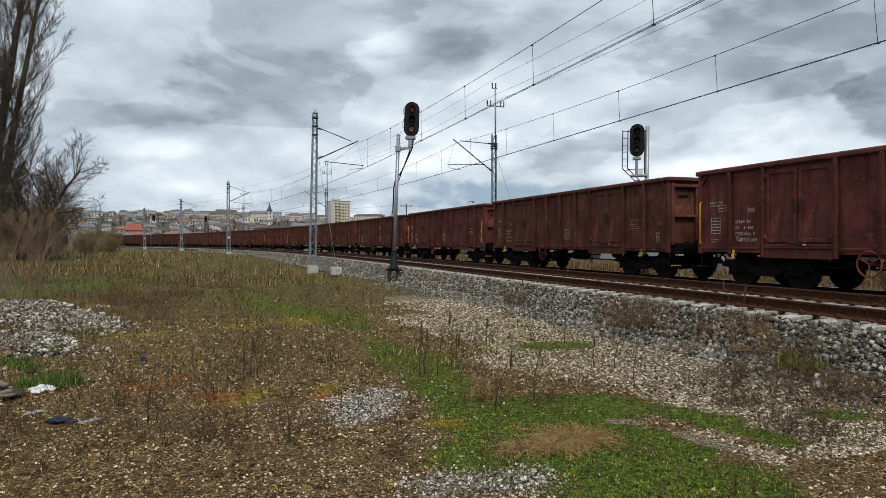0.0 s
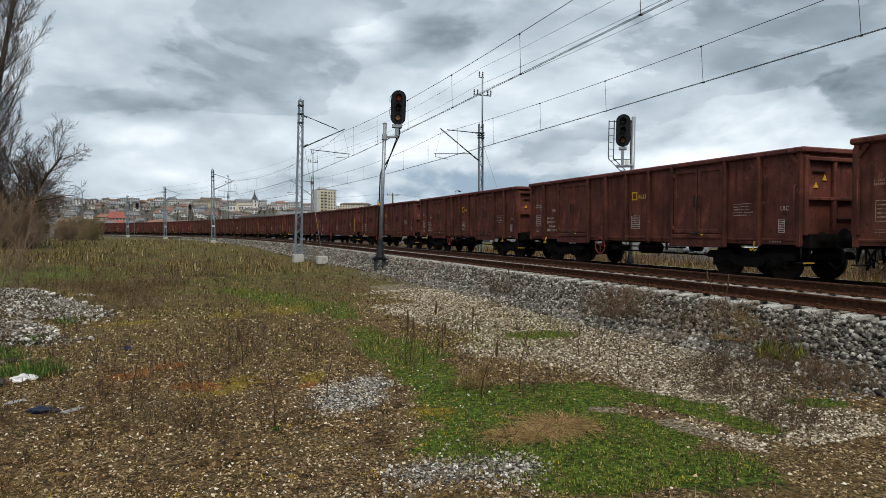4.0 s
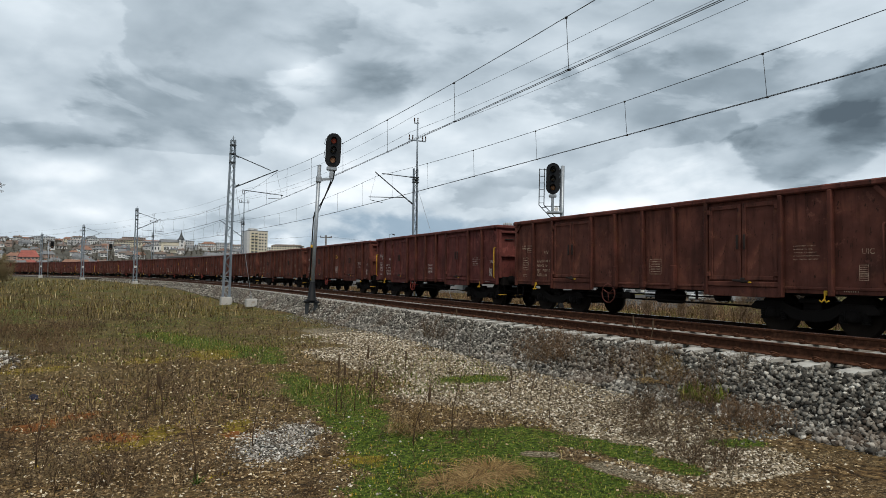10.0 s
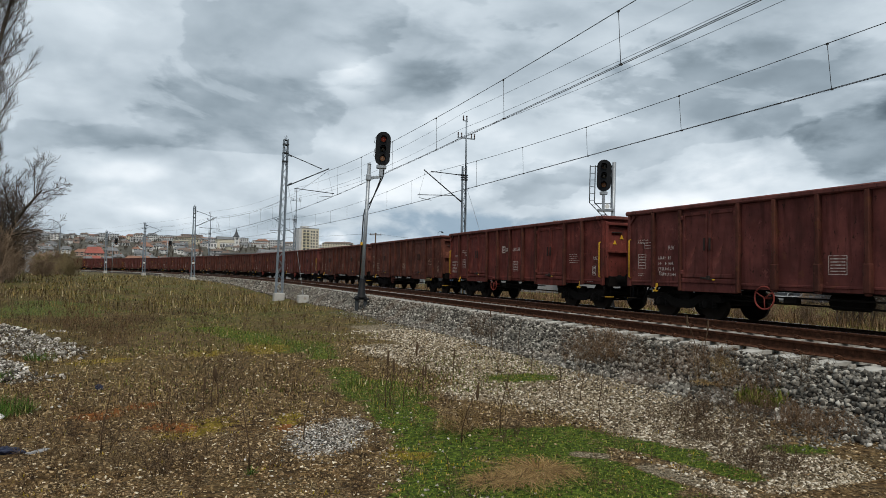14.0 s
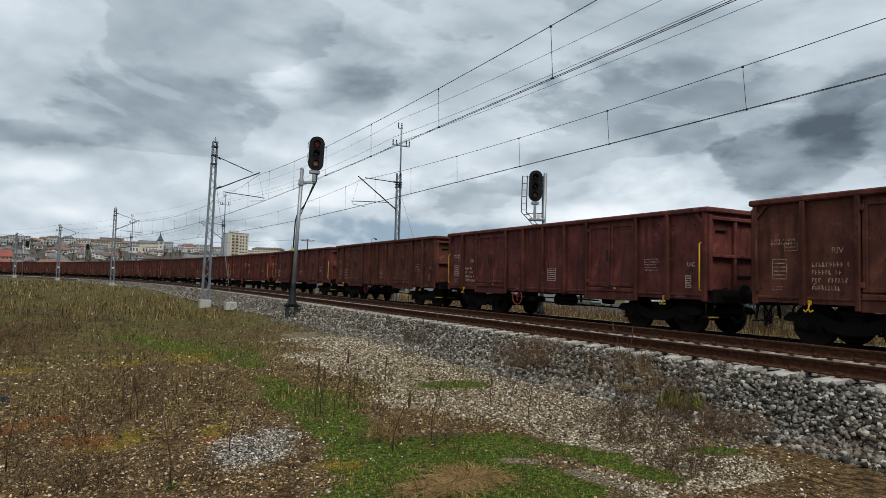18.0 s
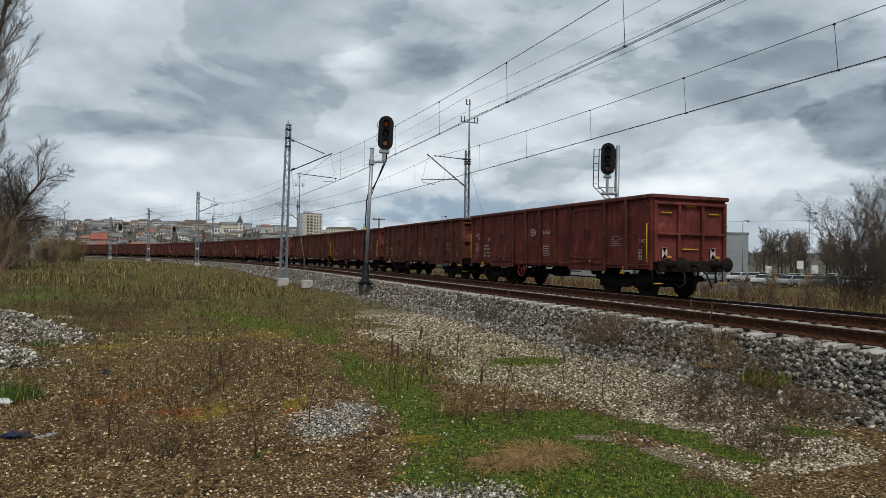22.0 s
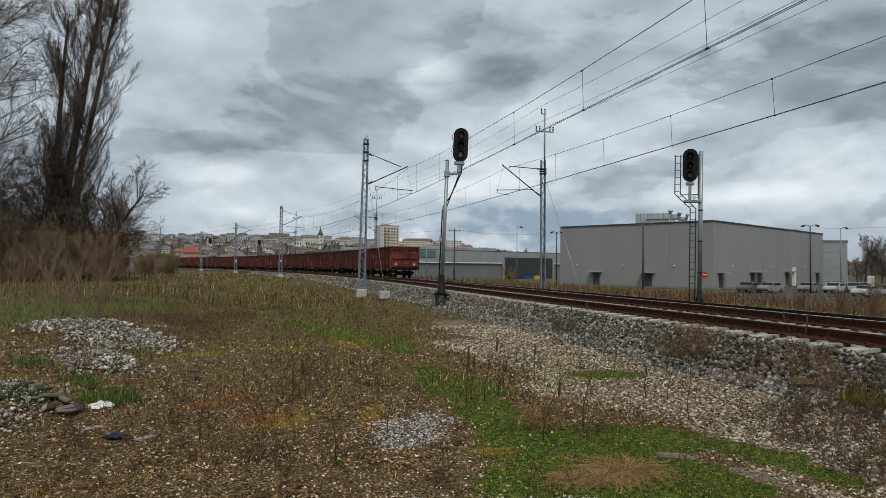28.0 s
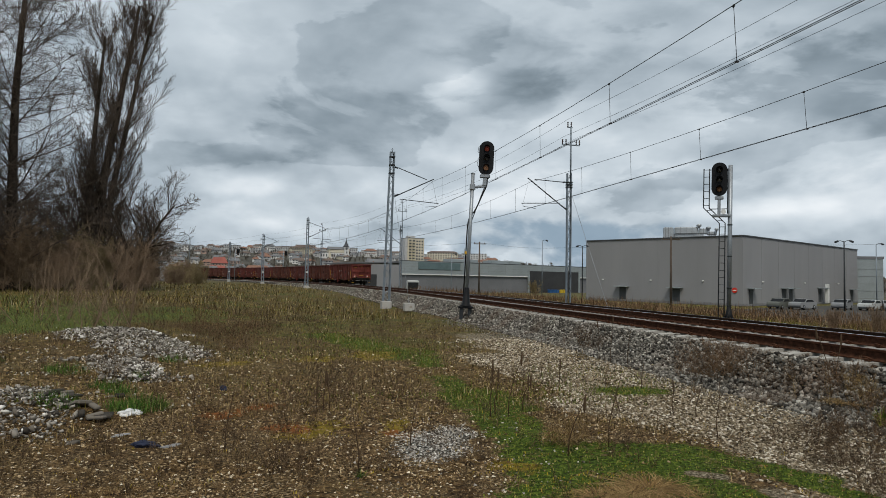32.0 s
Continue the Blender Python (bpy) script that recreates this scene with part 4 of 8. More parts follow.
            put("small_print", bar_block(2, 0.3, 0.02, 0.04, rng).mesh("small_print", L), 0.45, 1.25)
            put("load_table", frame_sign(0.42, 0.4, 0.014, 5).mesh("load_table", L), 6.6, 1.3)
            put("class_letters", text_mesh("Eas", 0.17, L, "class_letters"), 0.27 if variant == 0 else 1.35, 1.22)
            put("riv_letters", text_mesh("RIV", 0.17, L, "riv_letters"), 0.6 if variant == 0 else 1.72, 1.95)
            put("small_print", bar_block(5, 0.62, 0.022, 0.05, rng).mesh("small_print", L), 10.78, 1.92)
            put("uic_letters", text_mesh("UIC", 0.15, L, "uic_letters"), 12.2, 1.72)
            put("load_grid", frame_sign(0.18, 0.3, 0.012, 6).mesh("load_grid", L), 12.15, 1.2)
            put("small_print", bar_block(1, 0.42, 0.06, 0.02, rng).mesh("small_print", L), 11.85, 0.99)
            if variant in (0, 3):
                g = Geo()
                for u, v, a, bb in ((0.15, 0.27, 0.3, 0.05), (0.15, 0.03, 0.3, 0.05), (0.025, 0.15, 0.05, 0.3), (0.275, 0.15, 0.05, 0.3), (0.15, 0.15, 0.1, 0.1)):
                    g.box((u, v, 0), (a, bb, 0.002))
                put("emblem", g.mesh("emblem", L), 5.62, 2.06)
                put("brand_bars", bar_block(1, 0.34, 0.14, 0, rng).mesh("brand_bars", L), 5.98, 2.2)
                put("brand_bars", bar_block(1, 0.68, 0.14, 0, rng).mesh("brand_bars", L), 6.58, 2.2)
            elif variant == 1:
                g = Geo()
                for u, v, a, bb in ((0.13, 0.24, 0.26, 0.04), (0.13, 0.02, 0.26, 0.04), (0.02, 0.13, 0.04, 0.26), (0.24, 0.13, 0.04, 0.26)):
                    g.box((u, v, 0), (a, bb, 0.002))
                put("emblem", g.mesh("emblem", MAT["yellow_paint"]), 6.62, 2.2)
                put("brand_bars", bar_block(1, 0.4, 0.13, 0, rng).mesh("brand_bars", MAT["yellow_paint"]), 6.95, 2.3)
    # ends
    for end in (-1, 1):
        y = end * (b2 - 0.02)
        g = Geo()
        g.box((0, y - end * 0.02, (RIM + 1.15) / 2), (2 * HALF_W, 0.03, RIM - 1.2))
        wall = part("end_wall", g, paint, w)
        g = Geo()
        g.box((0, y + end * 0.03, RIM - 0.065), (2 * HALF_W + 0.2, 0.14, 0.13), 0.03)
        part("end_rim", g, rim_paint, w)
        for x in (-0.46, 0.46):
            g = Geo().box((x, y + end * 0.05, 2.1), (0.1, 0.1, 1.72), 0.018)
            part("end_rib", g, paint, wall)
        for x in (-HALF_W + 0.06, HALF_W - 0.06):
            g = Geo().box((x, y + end * 0.045, 2.05), (0.12, 0.11, 1.86), 0.02)
            part("corner_post", g, paint, wall)
        g = Geo()
        g.box((0, y + end * 0.06, 2.9), (2 * HALF_W - 0.1, 0.12, 0.1), 0.02)
        part("end_beam", g, paint, wall)
        g = Geo()
        g.box((0, y + end * 0.055, 1.98), (2 * HALF_W - 0.1, 0.1, 0.08), 0.015)
        part("end_beam", g, paint, wall)
        for x, z, ww in ((-0.93, 2.62, 0.4), (0.0, 2.84, 0.4), (0.93, 2.62, 0.42), (0.0, 1.52, 0.62)):
            g = Geo().box((x, y + end * 0.035, z), (ww, 0.04, 0.045), 0.012)
            part("grip_strip", g, MAT["ochre_paint"] if variant == 3 else MAT["dark_iron"], wall)
        for x in (-0.95, 0.95):
            g = Geo()
            g.box((x - 0.05, y + end * 0.045, 1.4), (0.2, 0.012, 0.34))
            plate = part("tail_plate", g, MAT["white_letters"], wall, "red and white tail plate") if variant == 3 else None
            if plate:
                r = Geo()
                yy = y + end * 0.053
                r.add([(x - 0.15, yy, 1.56), (x + 0.05, yy, 1.56), (x - 0.05, yy, 1.42)], [(0, 1, 2), (2, 1, 0)])
                r.add([(x - 0.15, yy, 1.24), (x + 0.05, yy, 1.24), (x - 0.05, yy, 1.38)], [(0, 1, 2), (2, 1, 0)])
                part("red_wedge", r, MAT["signal_red"], plate)
                part("plate_holder", Geo().box((x + 0.12, y + end * 0.05, 1.28), (0.16, 0.06, 0.08), 0.01), MAT["ochre_paint"], wall)
        g = Geo()
        x = -end * 0 - (HALF_W + 0.06)
        g.tube([(x + 0.02, y - end * 0.12, 2.3), (x - 0.05, y - end * 0.12, 2.28), (x - 0.05, y - end * 0.12, 1.16), (x + 0.02, y - end * 0.12, 1.12)], 0.02, 6)
        part("grab_rail", g, MAT["yellow_paint"] if variant in (0, 3, 4) else rim_paint, w)
        if letter and variant in (0, 1):
            for x, z in ((-1.0, 2.3), (-0.72, 2.48)):
                r, yy = Geo(), y + end * 0.012
                r.prism([(x - 0.075, z - 0.065), (x + 0.075, z - 0.065), (x, z + 0.075)], Matrix.Translation((0, yy - 0.006, 0)), Matrix.Translation((0, yy + 0.006, 0)))
                part("warning_triangle", r, MAT["yellow_paint"], wall, "yellow warning triangle")
        # headstock, buffers, hook, hoses, step
        g = Geo()
        g.box((0, end * (b2 + 0.02), 1.0), (2.5, 0.14, 0.34), 0.02)
        part("headstock", g, MAT["underframe"], w)
        for x in (-0.875, 0.875):
            g = Geo()
            y0 = end * (b2 + 0.08)
            g.lathe([(0, 0.16), (0.02, 0.16), (0.03, 0.105), (0.34, 0.105), (0.35, 0.085), (0.5, 0.085), (0.51, 0.2), (0.535, 0.225), (0.55, 0.22), (0.555, 0.02)], (x, y0, 1.06), (x, y0 + end, 1.06), 18)
            part("buffer", g, MAT["underframe"], w)
        g = Geo()
        g.tube([(0, end * b2, 1.04), (0, end * (b2 + 0.32), 1.04), (0, end * (b2 + 0.4), 0.98), (0, end * (b2 + 0.36), 0.86), (0, end * (b2 + 0.3), 0.5)], [0.05, 0.05, 0.05, 0.04, 0.03], 7)
        part("coupling", g, MAT["underframe"], w)
        for x in (-0.42, 0.42):
            g = Geo()
            g.tube([(x, end * (b2 + 0.06), 0.9), (x, end * (b2 + 0.24), 0.78), (x * 1.2, end * (b2 + 0.34), 0.5), (x * 1.5, end * (b2 + 0.26), 0.36), (x * 1.7, end * (b2 + 0.12), 0.5)], 0.027, 6)
            part("brake_hose", g, MAT["rubber"], w)
        for x in (-1.25, 1.25):
            g = Geo()
            g.tube([(x - 0.14, end * (b2 - 0.05), 0.95), (x - 0.14, end * (b2 - 0.05), 0.5)], 0.018, 5)
            g.tube([(x + 0.14, end * (b2 - 0.05), 0.95), (x + 0.14, end * (b2 - 0.05), 0.5)], 0.018, 5)
            g.box((x, end * (b2 - 0.05), 0.49), (0.36, 0.2, 0.03), 0.008)
            step = part("corner_step", g, MAT["underframe"], w)
            part("step_edge", Geo().box((x, end * (b2 + 0.055), 0.49), (0.36, 0.012, 0.034)), MAT["ochre_paint"], step)
        # bogie
        yb = end * 4.5
        bogie = part("bogie", BOGIE[0], None, w, "black two-axle bogie", m=Matrix.Translation((0, yb, 0)))
        for ya in (-0.9, 0.9):
            part("wheelset", BOGIE[1], None, bogie, m=Matrix.Translation((0, ya, 0.46)))
            for side in (-1, 1):
                part("axle_box", BOGIE[2], None, bogie, m=Matrix.Translation((0, ya, 0)) @ (Matrix.Rotation(math.pi, 4, "Z") if side > 0 else Matrix()))
                if side < 0:
                    for yy in (-0.24, 0.24):
                        part("coil_spring", BOGIE[3], None, bogie, m=Matrix.Translation((0, ya + yy, 0)))
    # underframe
    g = Geo()
    for x in (-0.35, 0.35):
        g.box((x, 0, 0.98), (0.14, BODY - 0.1, 0.28), 0.02)
    for x in (-1.25, 1.25):
        g.box((x, 0, 1.0), (0.1, BODY - 0.1, 0.24), 0.015)
    for y in (-4.5, -2.0, 0, 2.0, 4.5):
        g.box((0, y, 0.98), (2.6, 0.18, 0.26), 0.02)
    part("underframe", g, MAT["underframe"], w)
    g = Geo()
    g.lathe([(0, 0.02), (0.02, 0.15), (0.05, 0.19), (0.85, 0.19), (0.88, 0.15), (0.9, 0.02)], (-0.6, -0.6, 0.68), (-0.6, 1, 0.68), 14)
    part("air_tank", g, MAT["underframe"], w)
    g = Geo()
    g.lathe([(0, 0.02), (0.02, 0.13), (0.4, 0.13), (0.42, 0.02)], (0.5, -1.2, 0.7), (0.5, 1, 0.7), 12)
    g.tube([(-1.2, -2.4, 0.74), (-1.2, 2.6, 0.74)], 0.022, 5)
    g.tube([(-0.9, -3.0, 0.55), (-0.9, 3.0, 0.6)], 0.025, 5)
    for y in (-1.6, 1.4):
        g.beam((-1.2, y, 0.9), (-1.2, y, 0.66), 0.04, 0.06)
    g.box((-1.15, 0.9, 0.68), (0.2, 0.34, 0.16), 0.02)
    part("brake_gear", g, MAT["underframe"], w)
    return w


def build_lean_wagon(paint, rim_paint):
    """The wagons at the head of the train, which stay far off."""
    w = thing("goods_wagon", "dark brown open goods wagon far ahead in the train", "wagon", "wagons of the goods train")
    b2 = BODY / 2
    part("floor", Geo().box((0, 0, 1.16), (2 * HALF_W - 0.06, BODY - 0.02, 0.08)), paint, w)
    for side in (-1, 1):
        outline = [(side * (HALF_W - 0.03), -b2), (side * HALF_W, -b2)]
        for d in sorted(RIBS, reverse=True):
            y = b2 - d
            outline += [(side * HALF_W, y - 0.055), (side * (HALF_W + 0.08), y - 0.045), (side * (HALF_W + 0.08), y + 0.045), (side * HALF_W, y + 0.055)]
        outline += [(side * HALF_W, b2), (side * (HALF_W - 0.03), b2)]
        flat = [Matrix(((1, 0, 0, 0), (0, 0, 1, 0), (0, 0, 0, z), (0, 0, 0, 1))) for z in (SILL, RIM - 0.02)]
        part("side_wall", Geo().prism(outline, flat[1], flat[0]), paint, w)
        part("top_rim", Geo().box((side * (HALF_W + 0.035), 0, RIM - 0.065), (0.15, BODY + 0.06, 0.13), 0.03), rim_paint, w)
    for end in (-1, 1):
        part("end_wall", Geo().box((0, end * (b2 - 0.03), (RIM + 1.15) / 2), (2 * HALF_W, 0.04, RIM - 1.2)), paint, w)
        part("end_rim", Geo().box((0, end * (b2 + 0.01), RIM - 0.065), (2 * HALF_W + 0.2, 0.14, 0.13), 0.03), rim_paint, w)
        part("headstock", Geo().box((0, end * (b2 + 0.02), 1.0), (2.5, 0.14, 0.34), 0.02), MAT["underframe"], w)
        for x in (-0.875, 0.875):
            part("buffer", Geo().lathe([(0, 0.12), (0.42, 0.09), (0.51, 0.2), (0.55, 0.22)], (x, end * (b2 + 0.08), 1.06), (x, end * 20, 1.06), 10), MAT["underframe"], w)
        bogie = part("bogie", BOGIE[0], None, w, m=Matrix.Translation((0, end * 4.5, 0)))
        for ya in (-0.9, 0.9):
            part("wheelset", BOGIE[1], None, bogie, m=Matrix.Translation((0, ya, 0.46)))
    part("underframe", Geo().box((0, 0, 0.98), (1.2, BODY - 0.1, 0.26), 0.02), MAT["underframe"], w)
    return w


WAGON_LABEL = {
    0: "red-brown open goods wagon with white lettering",
    1: "brown open goods wagon with a faded emblem",
    2: "weathered brown open goods wagon with faded ochre lettering",
    4: "red-brown open goods wagon with white inscriptions and yellow grab rails",
    3: "last red-brown open goods wagon with tail plates",
}


def wagon_materials():
    MAT["wagon_red"] = wagon_paint("wagon_red", (0.18, 0.045, 0.035), (0.127, 0.032, 0.026), (0.12, 0.045, 0.022), 0.62)
    MAT["wagon_maroon"] = wagon_paint("wagon_maroon", (0.165, 0.05, 0.042), (0.112, 0.034, 0.029), (0.12, 0.046, 0.025), 0.6)
    MAT["wagon_brown"] = wagon_paint("wagon_brown", (0.155, 0.05, 0.037), (0.105, 0.035, 0.026), (0.11, 0.045, 0.028), 0.6)
    MAT["wagon_rusty"] = wagon_paint("wagon_rusty", (0.155, 0.055, 0.037), (0.1, 0.036, 0.026), (0.125, 0.05, 0.029), 0.58)
    MAT["wagon_dark"] = wagon_paint("wagon_dark", (0.1, 0.036, 0.025), (0.062, 0.023, 0.017), (0.12, 0.045, 0.023), 0.56)
    MAT["rim_red"] = wagon_paint("rim_red", (0.16, 0.055, 0.046), (0.12, 0.041, 0.035), (0.13, 0.06, 0.042), 0.6)
    # darker copy of the wagon brown: the ribs' shade is put into the colour
    MAT["rib_shade_paint"] = wagon_paint("rib_shade_paint", (0.115, 0.038, 0.027), (0.075, 0.026, 0.019), (0.10, 0.04, 0.02), 0.56)
    MAT["running_gear"] = plain("running_gear", (0.012, 0.010, 0.009), 0.9, 0.0, 0.4, 5)
    MAT["underframe"] = plain("underframe", (0.014, 0.011, 0.0095), 0.9, 0.0, 0.4, 4)
    MAT["wheel_steel"] = plain("wheel_steel", (0.02, 0.015, 0.012), 0.8, 0.2, 0.4, 6)
    MAT["dark_iron"] = plain("dark_iron", (0.04, 0.03, 0.027), 0.6, 0.4, 0.3, 8)
    MAT["yellow_paint"] = plain("yellow_paint", (0.62, 0.36, 0.03), 0.6, 0, 0.35, 12)
    MAT["ochre_paint"] = plain("ochre_paint", (0.45, 0.26, 0.03), 0.7, 0, 0.4, 12)
    MAT["brake_red"] = plain("brake_red", (0.24, 0.05, 0.038), 0.6, 0, 0.35, 12)
    MAT["signal_red"] = plain("signal_red", (0.6, 0.04, 0.025), 0.5, 0, 0.2, 12)
    MAT["rubber"] = plain("rubber", (0.015, 0.015, 0.015), 0.8, 0, 0.2, 10)
    m = Mat("white_letters", 0.75)
    m.colour(m.ramp(m.noise(9, 5, 0.7), [(0.38, (0.26, 0.15, 0.13)), (0.58, (0.55, 0.5, 0.46))]))
    MAT["white_letters"] = m.m
    m = Mat("faded_letters", 0.8)
    m.colour(m.ramp(m.noise(7, 5, 0.7), [(0.4, (0.16, 0.075, 0.055)), (0.62, (0.5, 0.38, 0.27))]))
    MAT["faded_letters"] = m.m


wagon_materials()
BOGIE = bogie_parts()


def tail_place(t):
    """How far along the line the tail of the train has come; it slows as it goes."""
    return 0.00241 * t ** 3 - 0.20662 * t ** 2 + 13.56288 * t - 210.10


def wagon_pose(t, k):
    s = tail_place(t) + 7.64 + WAGON_PITCH * k
    (xa, ya, _), (xb, yb, _) = along(s - 4.5, TRACK_FAR), along(s + 4.5, TRACK_FAR)
    turn = math.atan2(-(xb - xa), yb - ya)
    return Matrix.Translation(((xa + xb) / 2, (ya + yb) / 2, rail_level(s, TRACK_FAR))) @ Matrix.Rotation(turn, 4, "Z")


WAGONS = []


def build_train():
    kinds = {0: build_wagon(0, MAT["wagon_red"], MAT["rim_red"], True), 1: build_wagon(1, MAT["wagon_brown"], MAT["rim_red"], True), 2: build_wagon(2, MAT["wagon_rusty"], MAT["wagon_brown"], True), 3: build_wagon(3, MAT["wagon_red"], MAT["rim_red"], True), 4: build_wagon(4, MAT["wagon_maroon"], MAT["rim_red"], True), 5: build_lean_wagon(MAT["wagon_dark"], MAT["wagon_brown"])}
    used = set()
    for k, v in enumerate(WAGON_ORDER):
        v = 5 if k >= 26 else v
        WAGONS.append(copy_thing(kinds[v], Matrix()) if v in used else kinds[v])
        used.add(v)


# kinds from the tail forward
WAGON_ORDER = [3, 2, 4, 2, 4, 0, 2, 2, 4, 1, 2, 2, 1, 1, 1, 4, 2, 4, 1, 2, 2, 0, 1, 2, 4, 2, 1, 0, 1, 2, 1, 2, 0, 1, 2, 1, 1, 2]
build_train()


def motions():
    for k, ob in enumerate(WAGONS):
        walk(ob, [(t, wagon_pose(t, k)) for t in range(33)])

# Masts, overhead wires, signals and the small things beside the line.
def polar(az, r, z):
    """A place from its bearing in degrees to the right of +y, its distance and its height."""
    a = radians(az)
    return Vector((r * math.sin(a), r * math.cos(a), z))


def line_materials():
    MAT["galvanised"] = plain("galvanised", (0.3, 0.325, 0.35), 0.5, 0.6, 0.25, 3, 0.08)
    MAT["mast_grey"] = plain("mast_grey", (0.24, 0.28, 0.32), 0.6, 0.4, 0.3, 3, 0.1)
    MAT["mast_dark"] = plain("mast_dark", (0.05, 0.055, 0.06), 0.7, 0.3, 0.3, 5)
    MAT["signal_black"] = plain("signal_black", (0.012, 0.013, 0.015), 0.55, 0, 0.3, 8, 0.05)
    MAT["wire"] = plain("wire", (0.06, 0.06, 0.062), 0.6, 0.5, 0.2, 2, 0)
    MAT["porcelain"] = plain("porcelain", (0.05, 0.03, 0.025), 0.3, 0, 0.2, 10, 0)
    MAT["light_concrete"] = plain("light_concrete", (0.4, 0.39, 0.365), 0.9, 0, 0.25, 4, 0.3)
    MAT["white_plastic"] = plain("white_plastic", (0.7, 0.7, 0.68), 0.5, 0, 0.15, 4, 0.05)
    for name, c, e in (("lamp_red", (0.26, 0.05, 0.03), 0.1), ("lamp_amber", (0.36, 0.19, 0.11), 0.12), ("lamp_dim", (0.2, 0.1, 0.05), 0.05), ("lamp_off", (0.05, 0.045, 0.04), 0.0)):
        m = Mat(name, 0.25)
        m.colour(c)
        m.b.inputs["Emission Color"].default_value = (*c, 1)
        m.b.inputs["Emission Strength"].default_value = e
        MAT[name] = m.m


def lattice_geo(h, w0, w1, bays, leg=0.05):
    """Four legs that draw in towards the top, with zigzag bars on every face."""
    legs, bars = [], Geo()
    for sx, sy in ((-1, -1), (1, -1), (1, 1), (-1, 1)):
        legs.append(Geo().beam((sx * w0 / 2, sy * w0 / 2, 0), (sx * w1 / 2, sy * w1 / 2, h), leg, leg))
    for k in range(bays):
        za, zb = h * k / bays, h * (k + 1) / bays
        wa, wb = w0 + (w1 - w0) * k / bays, w0 + (w1 - w0) * (k + 1) / bays
        s = 1 if k % 2 else -1
        for face in (-1, 1):
            bars.beam((-s * wa / 2, face * wa / 2, za), (s * wb / 2, face * wb / 2, zb), 0.055, 0.02)
            bars.beam((face * wa / 2, s * wa / 2, za), (face * wb / 2, -s * wb / 2, zb), 0.02, 0.055)
    for z in (0.02, h - 0.05):
        ww = w0 if z < 1 else w1
        bars.box((0, 0, z), (ww + 0.06, ww + 0.06, 0.04))
    return legs, bars


def insulator(g, a, b, n=4, r=0.06):
    a, b = Vector(a), Vector(b)
    d = (b - a).length
    prof = []
    for k in range(n):
        prof += [(d * (k + 0.05) / n, r * 0.45), (d * (k + 0.45) / n, r), (d * (k + 0.55) / n, r), (d * (k + 0.95) / n, r * 0.45)]
    return g.lathe(prof, a, b, 9)


def cantilever(mast, reach, z_low, z_high, z_contact, side, z_tip):
    """The arm that holds the wires over the track: reach metres from the mast, to side +1 or -1."""
    s = side
    g = Geo().tube([(s * 0.22, 0, z_high), (s * reach * 0.88, 0, z_tip + 0.03)], 0.028, 7)
    insulator(g, (s * 0.12, 0, z_high + 0.01), (s * 0.42, 0, z_high + (z_tip - z_high) * 0.15))
    part("tie_tube", g, MAT["mast_dark"], mast)
    g = Geo().tube([(s * 0.2, 0, z_low), (s * (reach + 0.15), 0, z_tip + 0.1)], 0.036, 7)
    insulator(g, (s * 0.15, 0, z_low), (s * 0.5, 0, z_low + 0.22))
    part("bracket_tube", g, MAT["mast_dark"], mast)
    zr = z_contact + 0.32
    g = Geo().tube([(s * reach * 0.24, 0, zr + 0.12), (s * (reach + 0.55), 0, zr)], 0.024, 6)
    part("register_tube", g, MAT["mast_dark"], mast)
    g = Geo().tube([(s * (reach + 0.45), 0, zr), (s * (reach + 0.45), 0, zr - 0.18), (s * (reach - 0.4), 0, z_contact + 0.02)], 0.016, 5)
    part("steady_arm", g, MAT["mast_dark"], mast)
    g = Geo().tube([(s * (reach + 0.05), 0, z_tip), (s * (reach + 0.45), 0, zr)], 0.006, 4)
    part("stay_wire", g, MAT["wire"], mast)


def near_mast(s, h, foot, u, z_top_arm, extra=True, lean=0.0):
    x, y, a = along(s, u)
    m = thing("catenary_mast", "grey lattice steel mast with an overhead-wire arm", "mast", "overhead line masts", at=Matrix.Translation((x, y, foot)) @ Matrix.Rotation(a, 4, "Z") @ Matrix.Rotation(lean, 4, "Y"))
    legs, bars = lattice_geo(h, 0.40, 0.24, 22 if extra else 14, 0.065)
    for g in legs:
        part("leg", g, MAT["mast_grey"], m)
    tagged(part("lacing", bars, MAT["mast_grey"], m, "zigzag lacing bars"), kind="stuff")
    g = Geo()
    g.box((0, 0, -0.25), (0.66, 0.66, 0.62), 0.03)
    part("footing", g, MAT["light_concrete"], m, "pale concrete footing")
    g = Geo()
    for z in (h - 0.35, h - 0.9, h - 1.45):
        g.box((0, 0, z), (0.36, 0.36, 0.09), 0.01)
    part("clamp_bands", g, MAT["mast_dark"], m)
    g = Geo().tube([(0, 0, h), (0.0, 0, h + 0.28)], 0.012, 5)
    for k in (-1, 1):
        g.tube([(0, 0, h), (k * 0.1, 0, h + 0.2)], 0.01, 4)
    part("finial_spikes", g, MAT["mast_dark"], m)
    zc = 5.72 + rail_level(s, TRACK_NEAR) - foot
    cantilever(m, TRACK_NEAR - u - 0.1, zc + 0.55, zc + 2.6, zc, 1, zc + 1.85)
    if s > 45:
        part("number_plate", Geo().box((0, -0.2, 1.9), (0.3, 0.02, 0.24), 0.004), MAT["white_plastic"], m)
    return m


